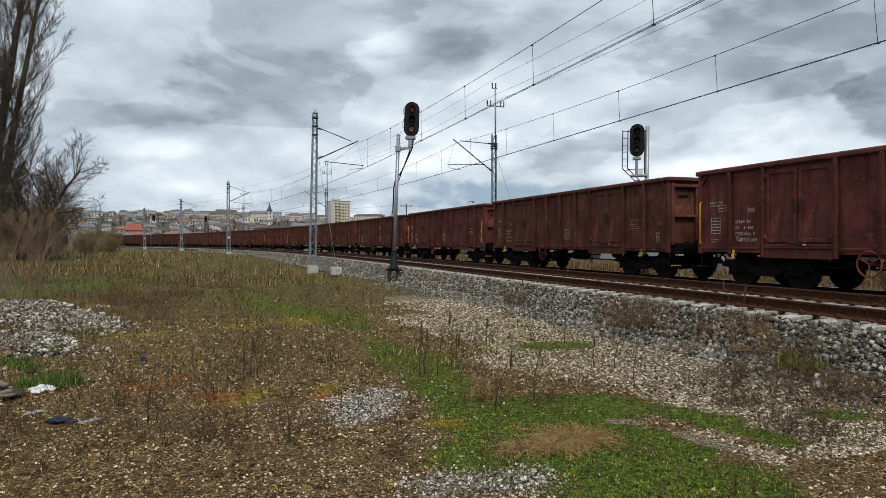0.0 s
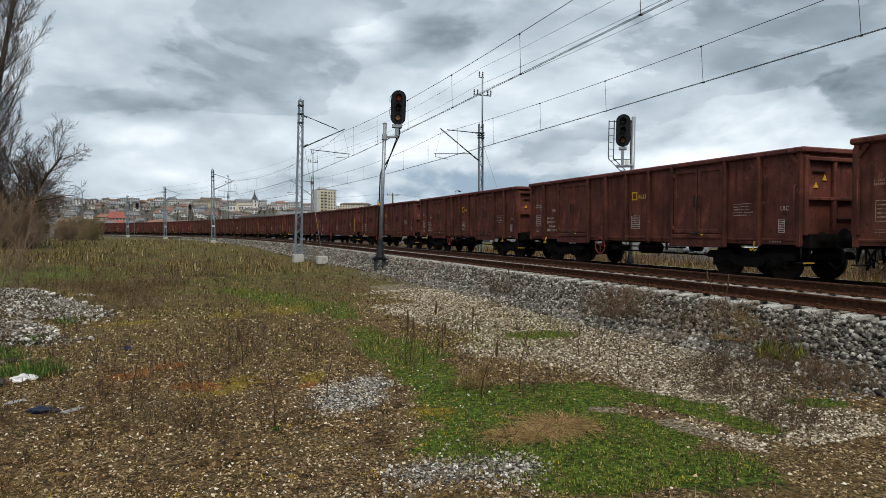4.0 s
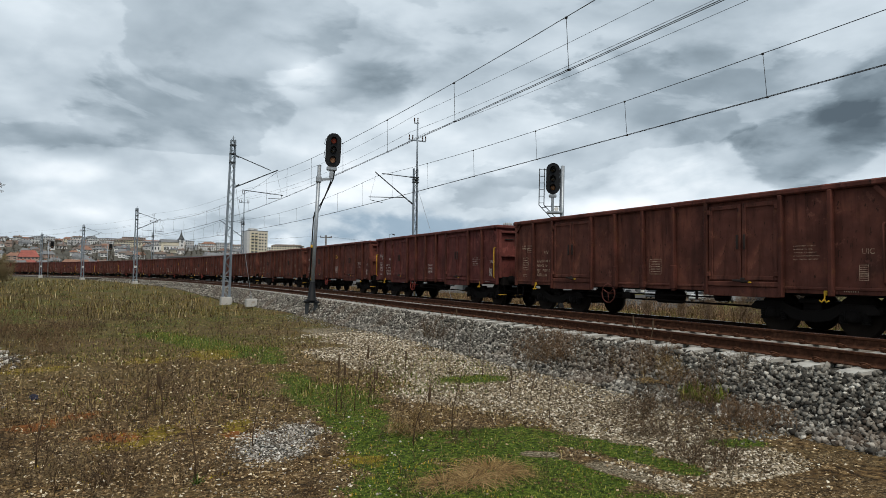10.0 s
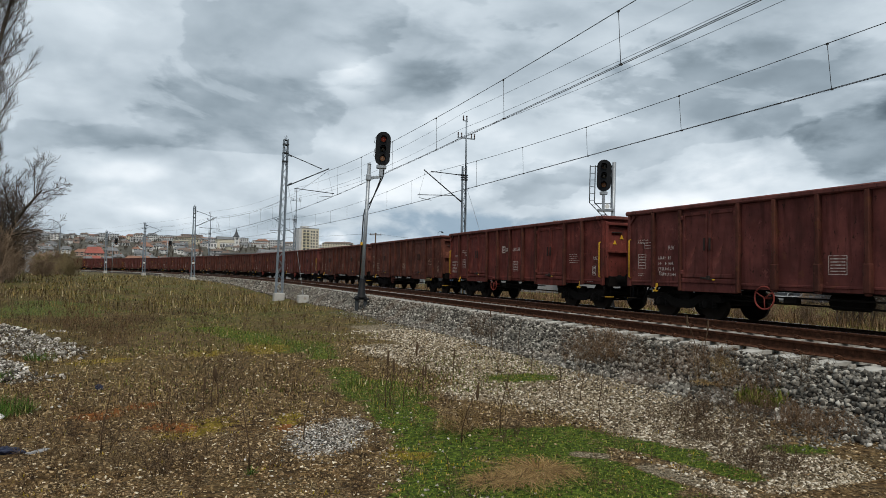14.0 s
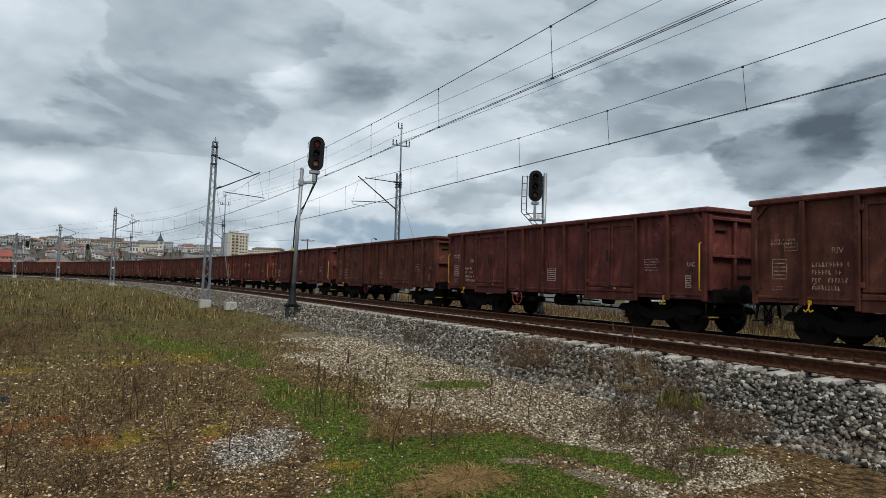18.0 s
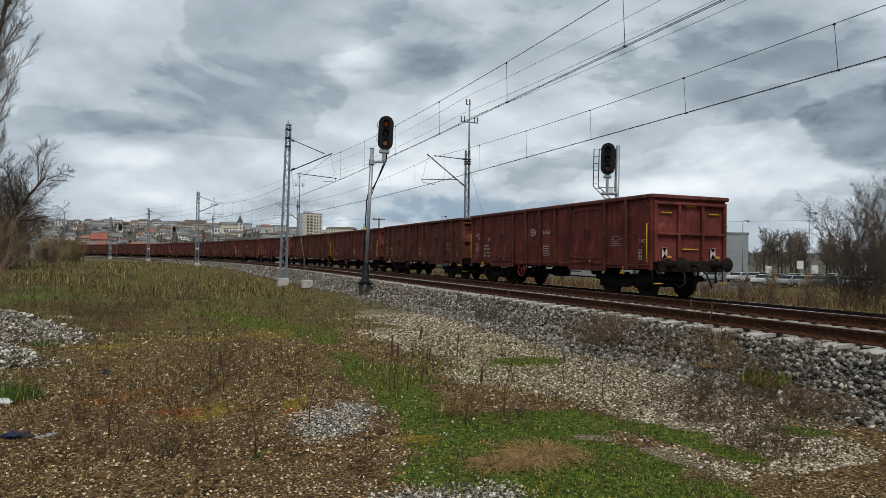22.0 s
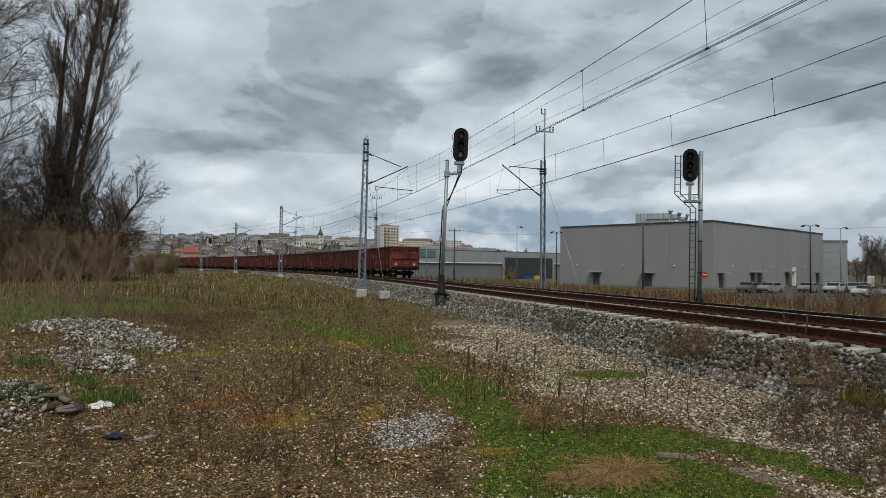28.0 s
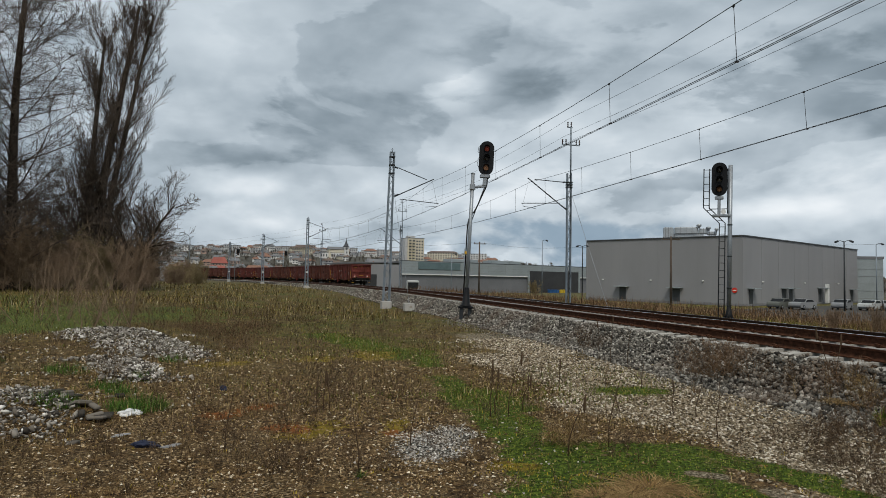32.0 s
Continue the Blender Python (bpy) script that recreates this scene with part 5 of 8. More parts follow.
def far_mast(s, u, foot, h, pole_h):
    x, y, a = along(s, u)
    m = thing("catenary_mast", "grey steel mast with a feeder pole and insulators on top", "mast", "overhead line masts", at=Matrix.Translation((x, y, foot)) @ Matrix.Rotation(a, 4, "Z"))
    for k in (-1, 1):
        g = Geo().box((k * 0.13, 0, h / 2), (0.07, 0.2, h), 0.012)
        part("channel", g, MAT["mast_grey"], m)
    g = Geo()
    for k in range(18):
        z0, z1 = h * k / 18, h * (k + 1) / 18
        sgn = 1 if k % 2 else -1
        g.beam((-sgn * 0.12, -0.09, z0), (sgn * 0.12, -0.09, z1), 0.05, 0.012)
        g.beam((-sgn * 0.12, 0.09, z0), (sgn * 0.12, 0.09, z1), 0.05, 0.012)
    tagged(part("lacing", g, MAT["mast_dark"], m), kind="stuff")
    part("footing", Geo().box((0, 0, -0.2), (0.75, 0.75, 0.5), 0.03), MAT["light_concrete"], m)
    g = Geo()
    for z in (h - 0.9, h - 0.75, h - 0.6):
        g.box((0, 0, z), (0.4, 0.3, 0.07), 0.01)
    part("clamp_bands", g, MAT["mast_dark"], m)
    part("feeder_pole", Geo().tube([(0.1, 0, h - 0.9), (0.1, 0, pole_h)], 0.055, 8), MAT["mast_grey"], m)
    zi = pole_h - 1.15
    part("cross_arm", Geo().box((0.1, 0, zi), (1.25, 0.07, 0.07), 0.01), MAT["mast_grey"], m)
    part("top_arm", Geo().box((0.02, 0, pole_h), (0.36, 0.07, 0.06), 0.01), MAT["mast_grey"], m)
    for x0, z0 in ((-0.48, zi), (-0.24, zi), (0.48, zi), (0.7, zi), (-0.12, pole_h), (0.12, pole_h)):
        part("insulator", insulator(Geo(), (x0, 0, z0 + 0.03), (x0, 0, z0 + 0.36), 3, 0.055), MAT["porcelain"], m)
    zc = 5.76 + rail_level(s, TRACK_FAR) - foot
    cantilever(m, u - TRACK_FAR - 0.1, zc + 0.05, zc + 1.8, zc, -1, zc + 1.85)
    return m


def wire_run(name, label, supports, track, height, sag, r, side=0.0, stagger=0.0):
    """A wire from support to support; it hangs by sag in the middle of a span of 50 m."""
    g = Geo()
    pts = []
    for i, (s0, s1) in enumerate(zip(supports, supports[1:])):
        n = 14
        for k in range(n + (i == len(supports) - 2)):
            t = k / n
            s = s0 + (s1 - s0) * t
            off = stagger * (1 if i % 2 else -1) * (1 - 2 * t)
            x, y, _ = along(s, track + side + off)
            pts.append((x, y, rail_level(s, TRACK_NEAR if track < 11 else TRACK_FAR) + height - sag * 4 * t * (1 - t) * ((s1 - s0) / 50) ** 2))
    g.tube(pts, r, 5)
    return single(name, g, MAT["wire"], label, "wire", "overhead wires")


def build_wires():
    near, far = (-8, 42, 90.5, 128, 159, 200, 240), (-7, 37.8, 82.8, 127, 170, 210, 250)
    for track, sup, sysh, sag, zc, stag in ((TRACK_NEAR, near, 1.85, 0.68, 5.60, 0.15), (TRACK_FAR, far, 1.65, 0.72, 5.80, 0.12)):
        wire_run("messenger_wire", "taut dark messenger wire over the track", sup, track, zc + sysh, sag, 0.010, 0, stag)
        for k in (-0.03, 0.03):
            wire_run("contact_wire", "pair of dark contact wires over the track", sup, track, zc, 0.05, 0.0085, k, stag)
        for i, (s0, s1) in enumerate(zip(sup[:4], sup[1:])):
            for k in range(9):
                t = (k + 0.5) / 9
                s = s0 + (s1 - s0) * t
                if s < 4:
                    continue
                off = stag * (1 if i % 2 else -1) * (1 - 2 * t)
                x, y, a = along(s, track + off)
                z = rail_level(s, track)
                za = z + zc - 0.05 * 4 * t * (1 - t)
                zb = z + zc + sysh - sag * 4 * t * (1 - t) * ((s1 - s0) / 50) ** 2
                g = Geo().tube([(0, 0, za), (0.02, 0.12, zb)], 0.007, 4)
                g.box((0, 0, za), (0.08, 0.05, 0.03)), g.box((0.02, 0.12, zb), (0.03, 0.06, 0.05))
                single("dropper", g, MAT["wire"], "thin dropper between messenger and contact wire", "wire", "overhead droppers", at=Matrix.Translation((x, y, 0)) @ Matrix.Rotation(a, 4, "Z"))
        # a current loop beside the second mast
        s = sup[2] - 1.5
        x, y, a = along(s, track)
        z = rail_level(s, track)
        g = Geo().tube([(0, 0, z + zc + sysh - 0.05), (0, 0.4, z + zc + 0.8), (0, 1.1, z + zc + 0.35), (0, 1.6, z + zc + 0.9), (0, 1.9, z + zc + sysh - 0.1)], 0.008, 4)
        single("jumper_loop", g, MAT["wire"], "hanging loop of jumper cable", "wire", at=Matrix.Translation((x, y, 0)) @ Matrix.Rotation(a, 4, "Z"))
    for side, h in ((-0.36, 10.55), (0.6, 10.55), (0.0, 11.75)):
        wire_run("feeder_wire", "thin feeder wire on pole insulators", far, 17.2, h, 0.5, 0.009, side)


def lens_stack(parent, x, y, z0, step, lights, r=0.105):
    """Round signal lamps with hoods, one above the other, facing -y."""
    for k, mat in enumerate(lights):
        z = z0 - k * step
        hood = Geo()
        n, verts, faces = 14, [], []
        for j in range(n + 1):
            a = math.pi * (-0.12 + 1.24 * j / n)
            for yy, rr in ((0.0, r * 1.18), (-0.26 + 0.1 * abs(j / n - 0.5), r * 1.25)):
                verts.append((x + rr * math.cos(a), y + yy, z + rr * math.sin(a)))
        faces = [(2 * j, 2 * j + 1, 2 * j + 3, 2 * j + 2) for j in range(n)]
        hood.add(verts, faces, True)
        part("lamp_hood", hood, MAT["signal_black"], parent)
        part("lamp_lens", Geo().lathe([(0, 0.02), (0.0, r), (0.03, r * 0.9), (0.045, 0.01)], (x, y - 0.005, z), (x, y - 1, z), 18), MAT[mat], parent)


def head_board(parent, x, y, z0, z1, w):
    """The black oval backing board with its lamp housing behind."""
    g = Geo()
    r = w / 2
    poly = [(r * math.cos(a), z1 - r + r * math.sin(a)) for a in [k * math.pi / 12 for k in range(13)]] + [(r * math.cos(a), z0 + r + r * math.sin(a)) for a in [math.pi + k * math.pi / 12 for k in range(13)]]
    g.prism(poly, Matrix.Translation((x, y, 0)), Matrix.Translation((x, y + 0.03, 0)))
    board = part("backing_board", g, MAT["signal_black"], parent, "black oval backing board")
    part("lamp_housing", Geo().box((x, y + 0.16, (z0 + z1) / 2), (w * 0.62, 0.26, (z1 - z0) * 0.86), 0.05), MAT["signal_black"], parent)
    return board


def build_signal_near():
    m = thing("railway_signal", "three-lamp railway signal leaning on a grey tubular post", "signal", "railway signals", at=Matrix.Translation((6.95, 25.4, 0.02)) @ Matrix.Rotation(radians(2.3), 4, "Y") @ Matrix.Rotation(radians(-14), 4, "Z"))
    part("post", Geo().tube([(0, 0, 0.75), (0, 0, 6.05)], 0.075, 14), MAT["galvanised"], m)
    part("post_cap", Geo().lathe([(0, 0.085), (0.02, 0.085), (0.05, 0.02)], (0, 0, 6.05), (0, 0, 7), 12), MAT["galvanised"], m)
    g = Geo().lathe([(0, 0.24), (0.06, 0.24), (0.1, 0.17), (0.75, 0.1), (0.8, 0.09)], (0, 0, 0.52), (0, 0, 2), 16)
    g.box((0, 0, 0.5), (0.62, 0.4, 0.09), 0.02)
    part("base_casting", g, MAT["signal_black"], m, "black cast base")
    for x in (-0.17, 0.17):
        part("leg", Geo().box((x, 0, 0.14), (0.15, 0.22, 0.74), 0.02), MAT["mast_dark"], m)
    part("bracket_arm", Geo().beam((0, 0, 5.5), (0.56, 0, 5.56), 0.09, 0.1, 0.02), MAT["galvanised"], m)
    part("arm_clamp", Geo().box((0, 0, 5.5), (0.22, 0.22, 0.26), 0.03), MAT["galvanised"], m)
    part("head_bracket", Geo().box((0.5, 0, 5.74), (0.16, 0.14, 0.34), 0.02).box((0.5, 0, 5.98), (0.42, 0.2, 0.16), 0.03), MAT["galvanised"], m)
    head_board(m, 0.52, -0.08, 6.02, 7.45, 0.62)
    lens_stack(m, 0.52, -0.085, 7.12, 0.40, ("lamp_red", "lamp_off", "lamp_amber"))
    g = Geo().tube([(0.62, 0.02, 5.95), (0.6, 0.05, 5.6), (0.2, 0.1, 4.6), (-0.07, 0.1, 4.15), (-0.11, 0.1, 3.9), (-0.12, 0.1, 0.55)], 0.028, 7)
    part("cable", g, MAT["rubber"], m, "black cable down the post")
    g = Geo().tube([(0.55, 0.02, 5.9), (0.5, 0.06, 5.5), (0.05, 0.12, 4.1)], 0.02, 6)
    part("cable", g, MAT["rubber"], m)
    part("cable_clip", Geo().box((-0.12, 0.09, 2.75), (0.09, 0.09, 0.12), 0.01), MAT["yellow_paint"], m)
    g = Geo().tube([(0.24, 0.05, 6.35), (0.16, 0.05, 6.45), (0.18, 0.05, 6.7), (0.24, 0.05, 6.8)], 0.012, 5)
    g.tube([(0.24, 0.05, 6.95), (0.16, 0.05, 7.0), (0.18, 0.05, 7.2), (0.24, 0.05, 7.25)], 0.012, 5)
    part("handling_loops", g, MAT["galvanised"], m)


def build_signal_far():
    m = thing("railway_signal", "three-lamp railway signal with a caged ladder on its post", "signal", "railway signals", at=Matrix.Translation((17.38, 22.72, 0.28)) @ Matrix.Rotation(radians(1.0), 4, "Y") @ Matrix.Rotation(radians(-37), 4, "Z"))
    part("post", Geo().tube([(0, 0, 0.3), (0, 0, 6.3)], 0.085, 14), MAT["galvanised"], m)
    part("base_casting", Geo().lathe([(0, 0.3), (0.3, 0.16), (0.62, 0.1)], (0, 0, -0.1), (0, 0, 2), 4), MAT["signal_black"], m, "black tapered base")
    for z in (1.2, 2.5, 3.8):
        part("post_band", Geo().lathe([(0, 0.1), (0.05, 0.1)], (0, 0, z), (0, 0, 9), 12), MAT["mast_dark"], m)
    part("platform", Geo().box((-0.32, 0, 4.2), (0.7, 0.3, 0.1), 0.015), MAT["galvanised"], m)
    part("head_bracket", Geo().box((-0.42, 0, 4.62), (0.12, 0.12, 0.72), 0.02).box((-0.42, 0, 4.95), (0.34, 0.18, 0.14), 0.03), MAT["galvanised"], m)
    part("round_plate", Geo().lathe([(0, 0.01), (0.0, 0.1), (0.015, 0.1)], (-0.25, -0.17, 4.35), (-0.25, -2, 4.35), 16), MAT["white_plastic"], m, "small round white plate")
    head_board(m, -0.42, -0.08, 5.02, 6.42, 0.6)
    lens_stack(m, -0.42, -0.085, 6.1, 0.40, ("lamp_off", "lamp_off", "lamp_dim"))
    for x in (-0.52, -0.30):
        g = Geo().tube([(x + 0.12, 0.1, -0.1), (x + 0.12, 0.1, 3.9), (x - 0.5, 0.1, 4.55), (x - 0.5, 0.1, 6.2)], 0.022, 6)
        part("ladder_rail", g, MAT["mast_dark"], m)
    for k in range(13):
        z = 0.15 + k * 0.3
        part("rung", Geo().tube([(-0.4, 0.1, z), (-0.18, 0.1, z)], 0.013, 5), MAT["mast_dark"], m)
    for k in range(3):
        t = (k + 0.5) / 3
        part("rung", Geo().tube([(-0.4 - 0.62 * t, 0.1, 3.9 + 0.65 * t), (-0.18 - 0.62 * t, 0.1, 3.9 + 0.65 * t)], 0.013, 5), MAT["mast_dark"], m)
    for k in range(6):
        z = 4.65 + k * 0.3
        part("rung", Geo().tube([(-1.02, 0.1, z), (-0.8, 0.1, z)], 0.013, 5), MAT["mast_dark"], m)
    g = Geo()
    for z in (4.5, 6.15):
        g.tube([(-0.8, 0.1, z), (0, 0.1, z)], 0.018, 5)
    g.tube([(-0.1, 0.12, 4.3), (-0.1, 0.12, 6.2)], 0.018, 5)
    part("cage_bars", g, MAT["mast_dark"], m)


def distant_signal(az, r, foot, h):
    p = polar(az, r, foot)
    m = thing("railway_signal", "distant black-boarded railway signal on a slim grey post", "signal", "railway signals", at=Matrix.Translation(p) @ Matrix.Rotation(radians(-az), 4, "Z"))
    part("post", Geo().tube([(-0.3, 0, 0), (-0.3, 0, h)], 0.07, 8), MAT["galvanised"], m)
    part("bracket_arm", Geo().beam((-0.3, 0, h - 1.6), (0.3, 0, h - 1.5), 0.09, 0.1), MAT["galvanised"], m)
    head_board(m, 0.3, -0.08, h - 1.4, h, 0.62)
    lens_stack(m, 0.3, -0.085, h - 0.33, 0.40, ("lamp_off", "lamp_off", "lamp_amber"))


def build_line_things():
    near_mast(42.0, 10.0, 0.06, 6.15, 0, True, radians(1.2))
    near_mast(90.5, 9.3, 0.30, 6.2, 0)
    near_mast(128.0, 9.0, 0.35, 6.2, 0, False)
    near_mast(159.0, 8.6, 0.5, 6.2, 0, False)
    near_mast(-8.0, 10.0, 0.1, 6.15, 0)
    for s, foot in ((37.8, 0.1), (82.8, 0.1), (127.0, 0.2), (170.0, 0.3), (-7.0, 0.1)):
        far_mast(s, 17.2, foot, 8.5, 11.5)
    build_wires()
    build_signal_near()
    build_signal_far()
    distant_signal(-4.75, 152, 0.3, 7.2)
    distant_signal(-0.75, 160, 1.5, 6.2)
    # stay of the first mast, down to its concrete block
    b = thing("anchor_block", "pale concrete anchor block in the gravel", "concrete block", at=Matrix.Translation((6.45, 35.7, -0.02)))
    part("block", Geo().box((0, 0, 0.04), (0.58, 0.5, 0.44), 0.03), MAT["light_concrete"], b)
    part("recess", Geo().box((0.08, -0.252, 0.08), (0.14, 0.012, 0.12)), MAT["concrete"], b)
    part("anchor_eye", Geo().tube([(0, 0, 0.28), (0, 0.05, 0.48)], 0.02, 6), MAT["galvanised"], b)
    g = Geo().tube([(6.45, 35.75, 0.42), (6.22, 41.9, 8.6)], 0.012, 5)
    single("stay_rod", g, MAT["galvanised"], "thin steel stay from mast to anchor block", "stay")
    p = polar(27.9, 34.2, 0.1)
    g = Geo().tube([tuple(p), (17.1, 37.7, 7.7)], 0.012, 5)
    single("stay_rod", g, MAT["galvanised"], "thin steel stay from mast to ground", "stay")


line_materials()
build_line_things()

# Halls, car park, lamps and the town on its hill.
def building_materials():
    m = Mat("cladding_grey", 0.6)
    sep = m.n("ShaderNodeSeparateXYZ")
    m.link(m.co, sep.inputs[0])
    c = m.ramp(m.noise(0.25, 4, 0.5, stretch=(1, 1, 0.2)), [(0.3, (0.225, 0.225, 0.232)), (0.7, (0.25, 0.25, 0.257))])
    c = m.mix(m.ramp(m.noise(1.6, 5, 0.6, stretch=(1, 1, 0.06)), [(0.6, 0), (0.85, 0.2)]), c, (0.15, 0.15, 0.15))
    m.colour(c).bump(m.noise(30, 2), 0.05, 0.005)
    MAT["cladding_grey"] = m.m
    MAT["cladding_light"] = plain("cladding_light", (0.27, 0.305, 0.315), 0.55, 0, 0.1, 1, 0.05)
    MAT["cladding_dark"] = plain("cladding_dark", (0.17, 0.175, 0.185), 0.6, 0, 0.12, 1, 0.05)
    MAT["joint"] = plain("joint", (0.205, 0.206, 0.212), 0.7, 0, 0.1, 2, 0)
    # near-black for flat sheets that stand for the shade inside openings
    MAT["recess_shade"] = plain("recess_shade", (0.05, 0.052, 0.055), 0.8, 0, 0.2, 1, 0)
    MAT["strip_glass"] = plain("strip_glass", (0.12, 0.17, 0.18), 0.2, 0, 0.15, 2, 0)
    MAT["trim_dark"] = plain("trim_dark", (0.07, 0.075, 0.08), 0.5, 0, 0.1, 2, 0)
    MAT["duct"] = plain("duct", (0.42, 0.44, 0.45), 0.4, 0.6, 0.2, 2, 0.05)
    MAT["asphalt"] = plain("asphalt", (0.07, 0.068, 0.064), 0.9, 0, 0.2, 3, 0.2)
    MAT["tarmac_line"] = plain("tarmac_line", (0.4, 0.4, 0.39), 0.9, 0, 0.2, 3, 0.1)
    MAT["tyre"] = plain("tyre", (0.018, 0.018, 0.018), 0.85, 0, 0.2, 8)
    MAT["alloy"] = plain("alloy", (0.35, 0.35, 0.36), 0.35, 0.8, 0.2, 8, 0)
    MAT["car_glass"] = plain("car_glass", (0.018, 0.02, 0.022), 0.46, 0, 0.1, 2, 0)
    MAT["tail_red"] = plain("tail_red", (0.35, 0.02, 0.015), 0.3, 0, 0.1, 5, 0)
    for n, c in (("silver", (0.27, 0.275, 0.28)), ("grey", (0.12, 0.124, 0.13)), ("white", (0.5, 0.51, 0.5)), ("black", (0.03, 0.03, 0.033)), ("blue", (0.10, 0.14, 0.2)), ("olive", (0.12, 0.125, 0.105))):
        MAT["car_" + n] = plain("car_paint_" + n, c, 0.28, 0.1, 0.06, 2, 0)
    for n, c in (("cream", (0.58, 0.53, 0.42)), ("white", (0.68, 0.67, 0.65)), ("grey", (0.46, 0.46, 0.46)), ("ochre", (0.55, 0.49, 0.34)), ("pink", (0.40, 0.29, 0.24)), ("brick", (0.27, 0.12, 0.08)), ("pale", (0.56, 0.56, 0.55))):
        MAT["render_" + n] = plain("render_" + n, c, 0.9, 0, 0.15, 0.5, 0)
    for n, c in (("red", (0.30, 0.10, 0.08)), ("rust", (0.25, 0.14, 0.10)), ("brown", (0.16, 0.125, 0.105)), ("slate", (0.18, 0.185, 0.19))):
        MAT["roof_" + n] = plain("roof_" + n, c, 0.85, 0, 0.2, 0.6, 0)
    MAT["window_dark"] = plain("window_dark", (0.07, 0.08, 0.09), 0.25, 0, 0.2, 1, 0)
    MAT["bin_blue"] = plain("bin_blue", (0.03, 0.10, 0.25), 0.5, 0, 0.2, 3)
    MAT["bin_yellow"] = plain("bin_yellow", (0.6, 0.42, 0.04), 0.5, 0, 0.2, 3)
    MAT["wood_pole"] = plain("wood_pole", (0.10, 0.08, 0.065), 0.9, 0, 0.3, 3)
    m = Mat("graffiti_wall", 0.9)
    c = m.ramp(m.noise(0.9, 4, 0.5), [(0.35, (0.3, 0.3, 0.3)), (0.65, (0.42, 0.42, 0.41))])
    c = m.mix(m.ramp(m.noise(0.8, 3, 0.5, distort=2.5), [(0.47, 0), (0.5, 1), (0.53, 0)]), c, (0.03, 0.03, 0.035))
    m.colour(c)
    MAT["graffiti_wall"] = m.m


def wall_frame(a, b):
    """A pose whose x runs along the wall from a to b, y into the building; and the wall's length."""
    a, b = Vector((*a, 0)), Vector((*b, 0))
    d = (b - a).normalized()
    return Matrix.Translation(a) @ Matrix.Rotation(math.atan2(d.y, d.x), 4, "Z"), (b - a).length


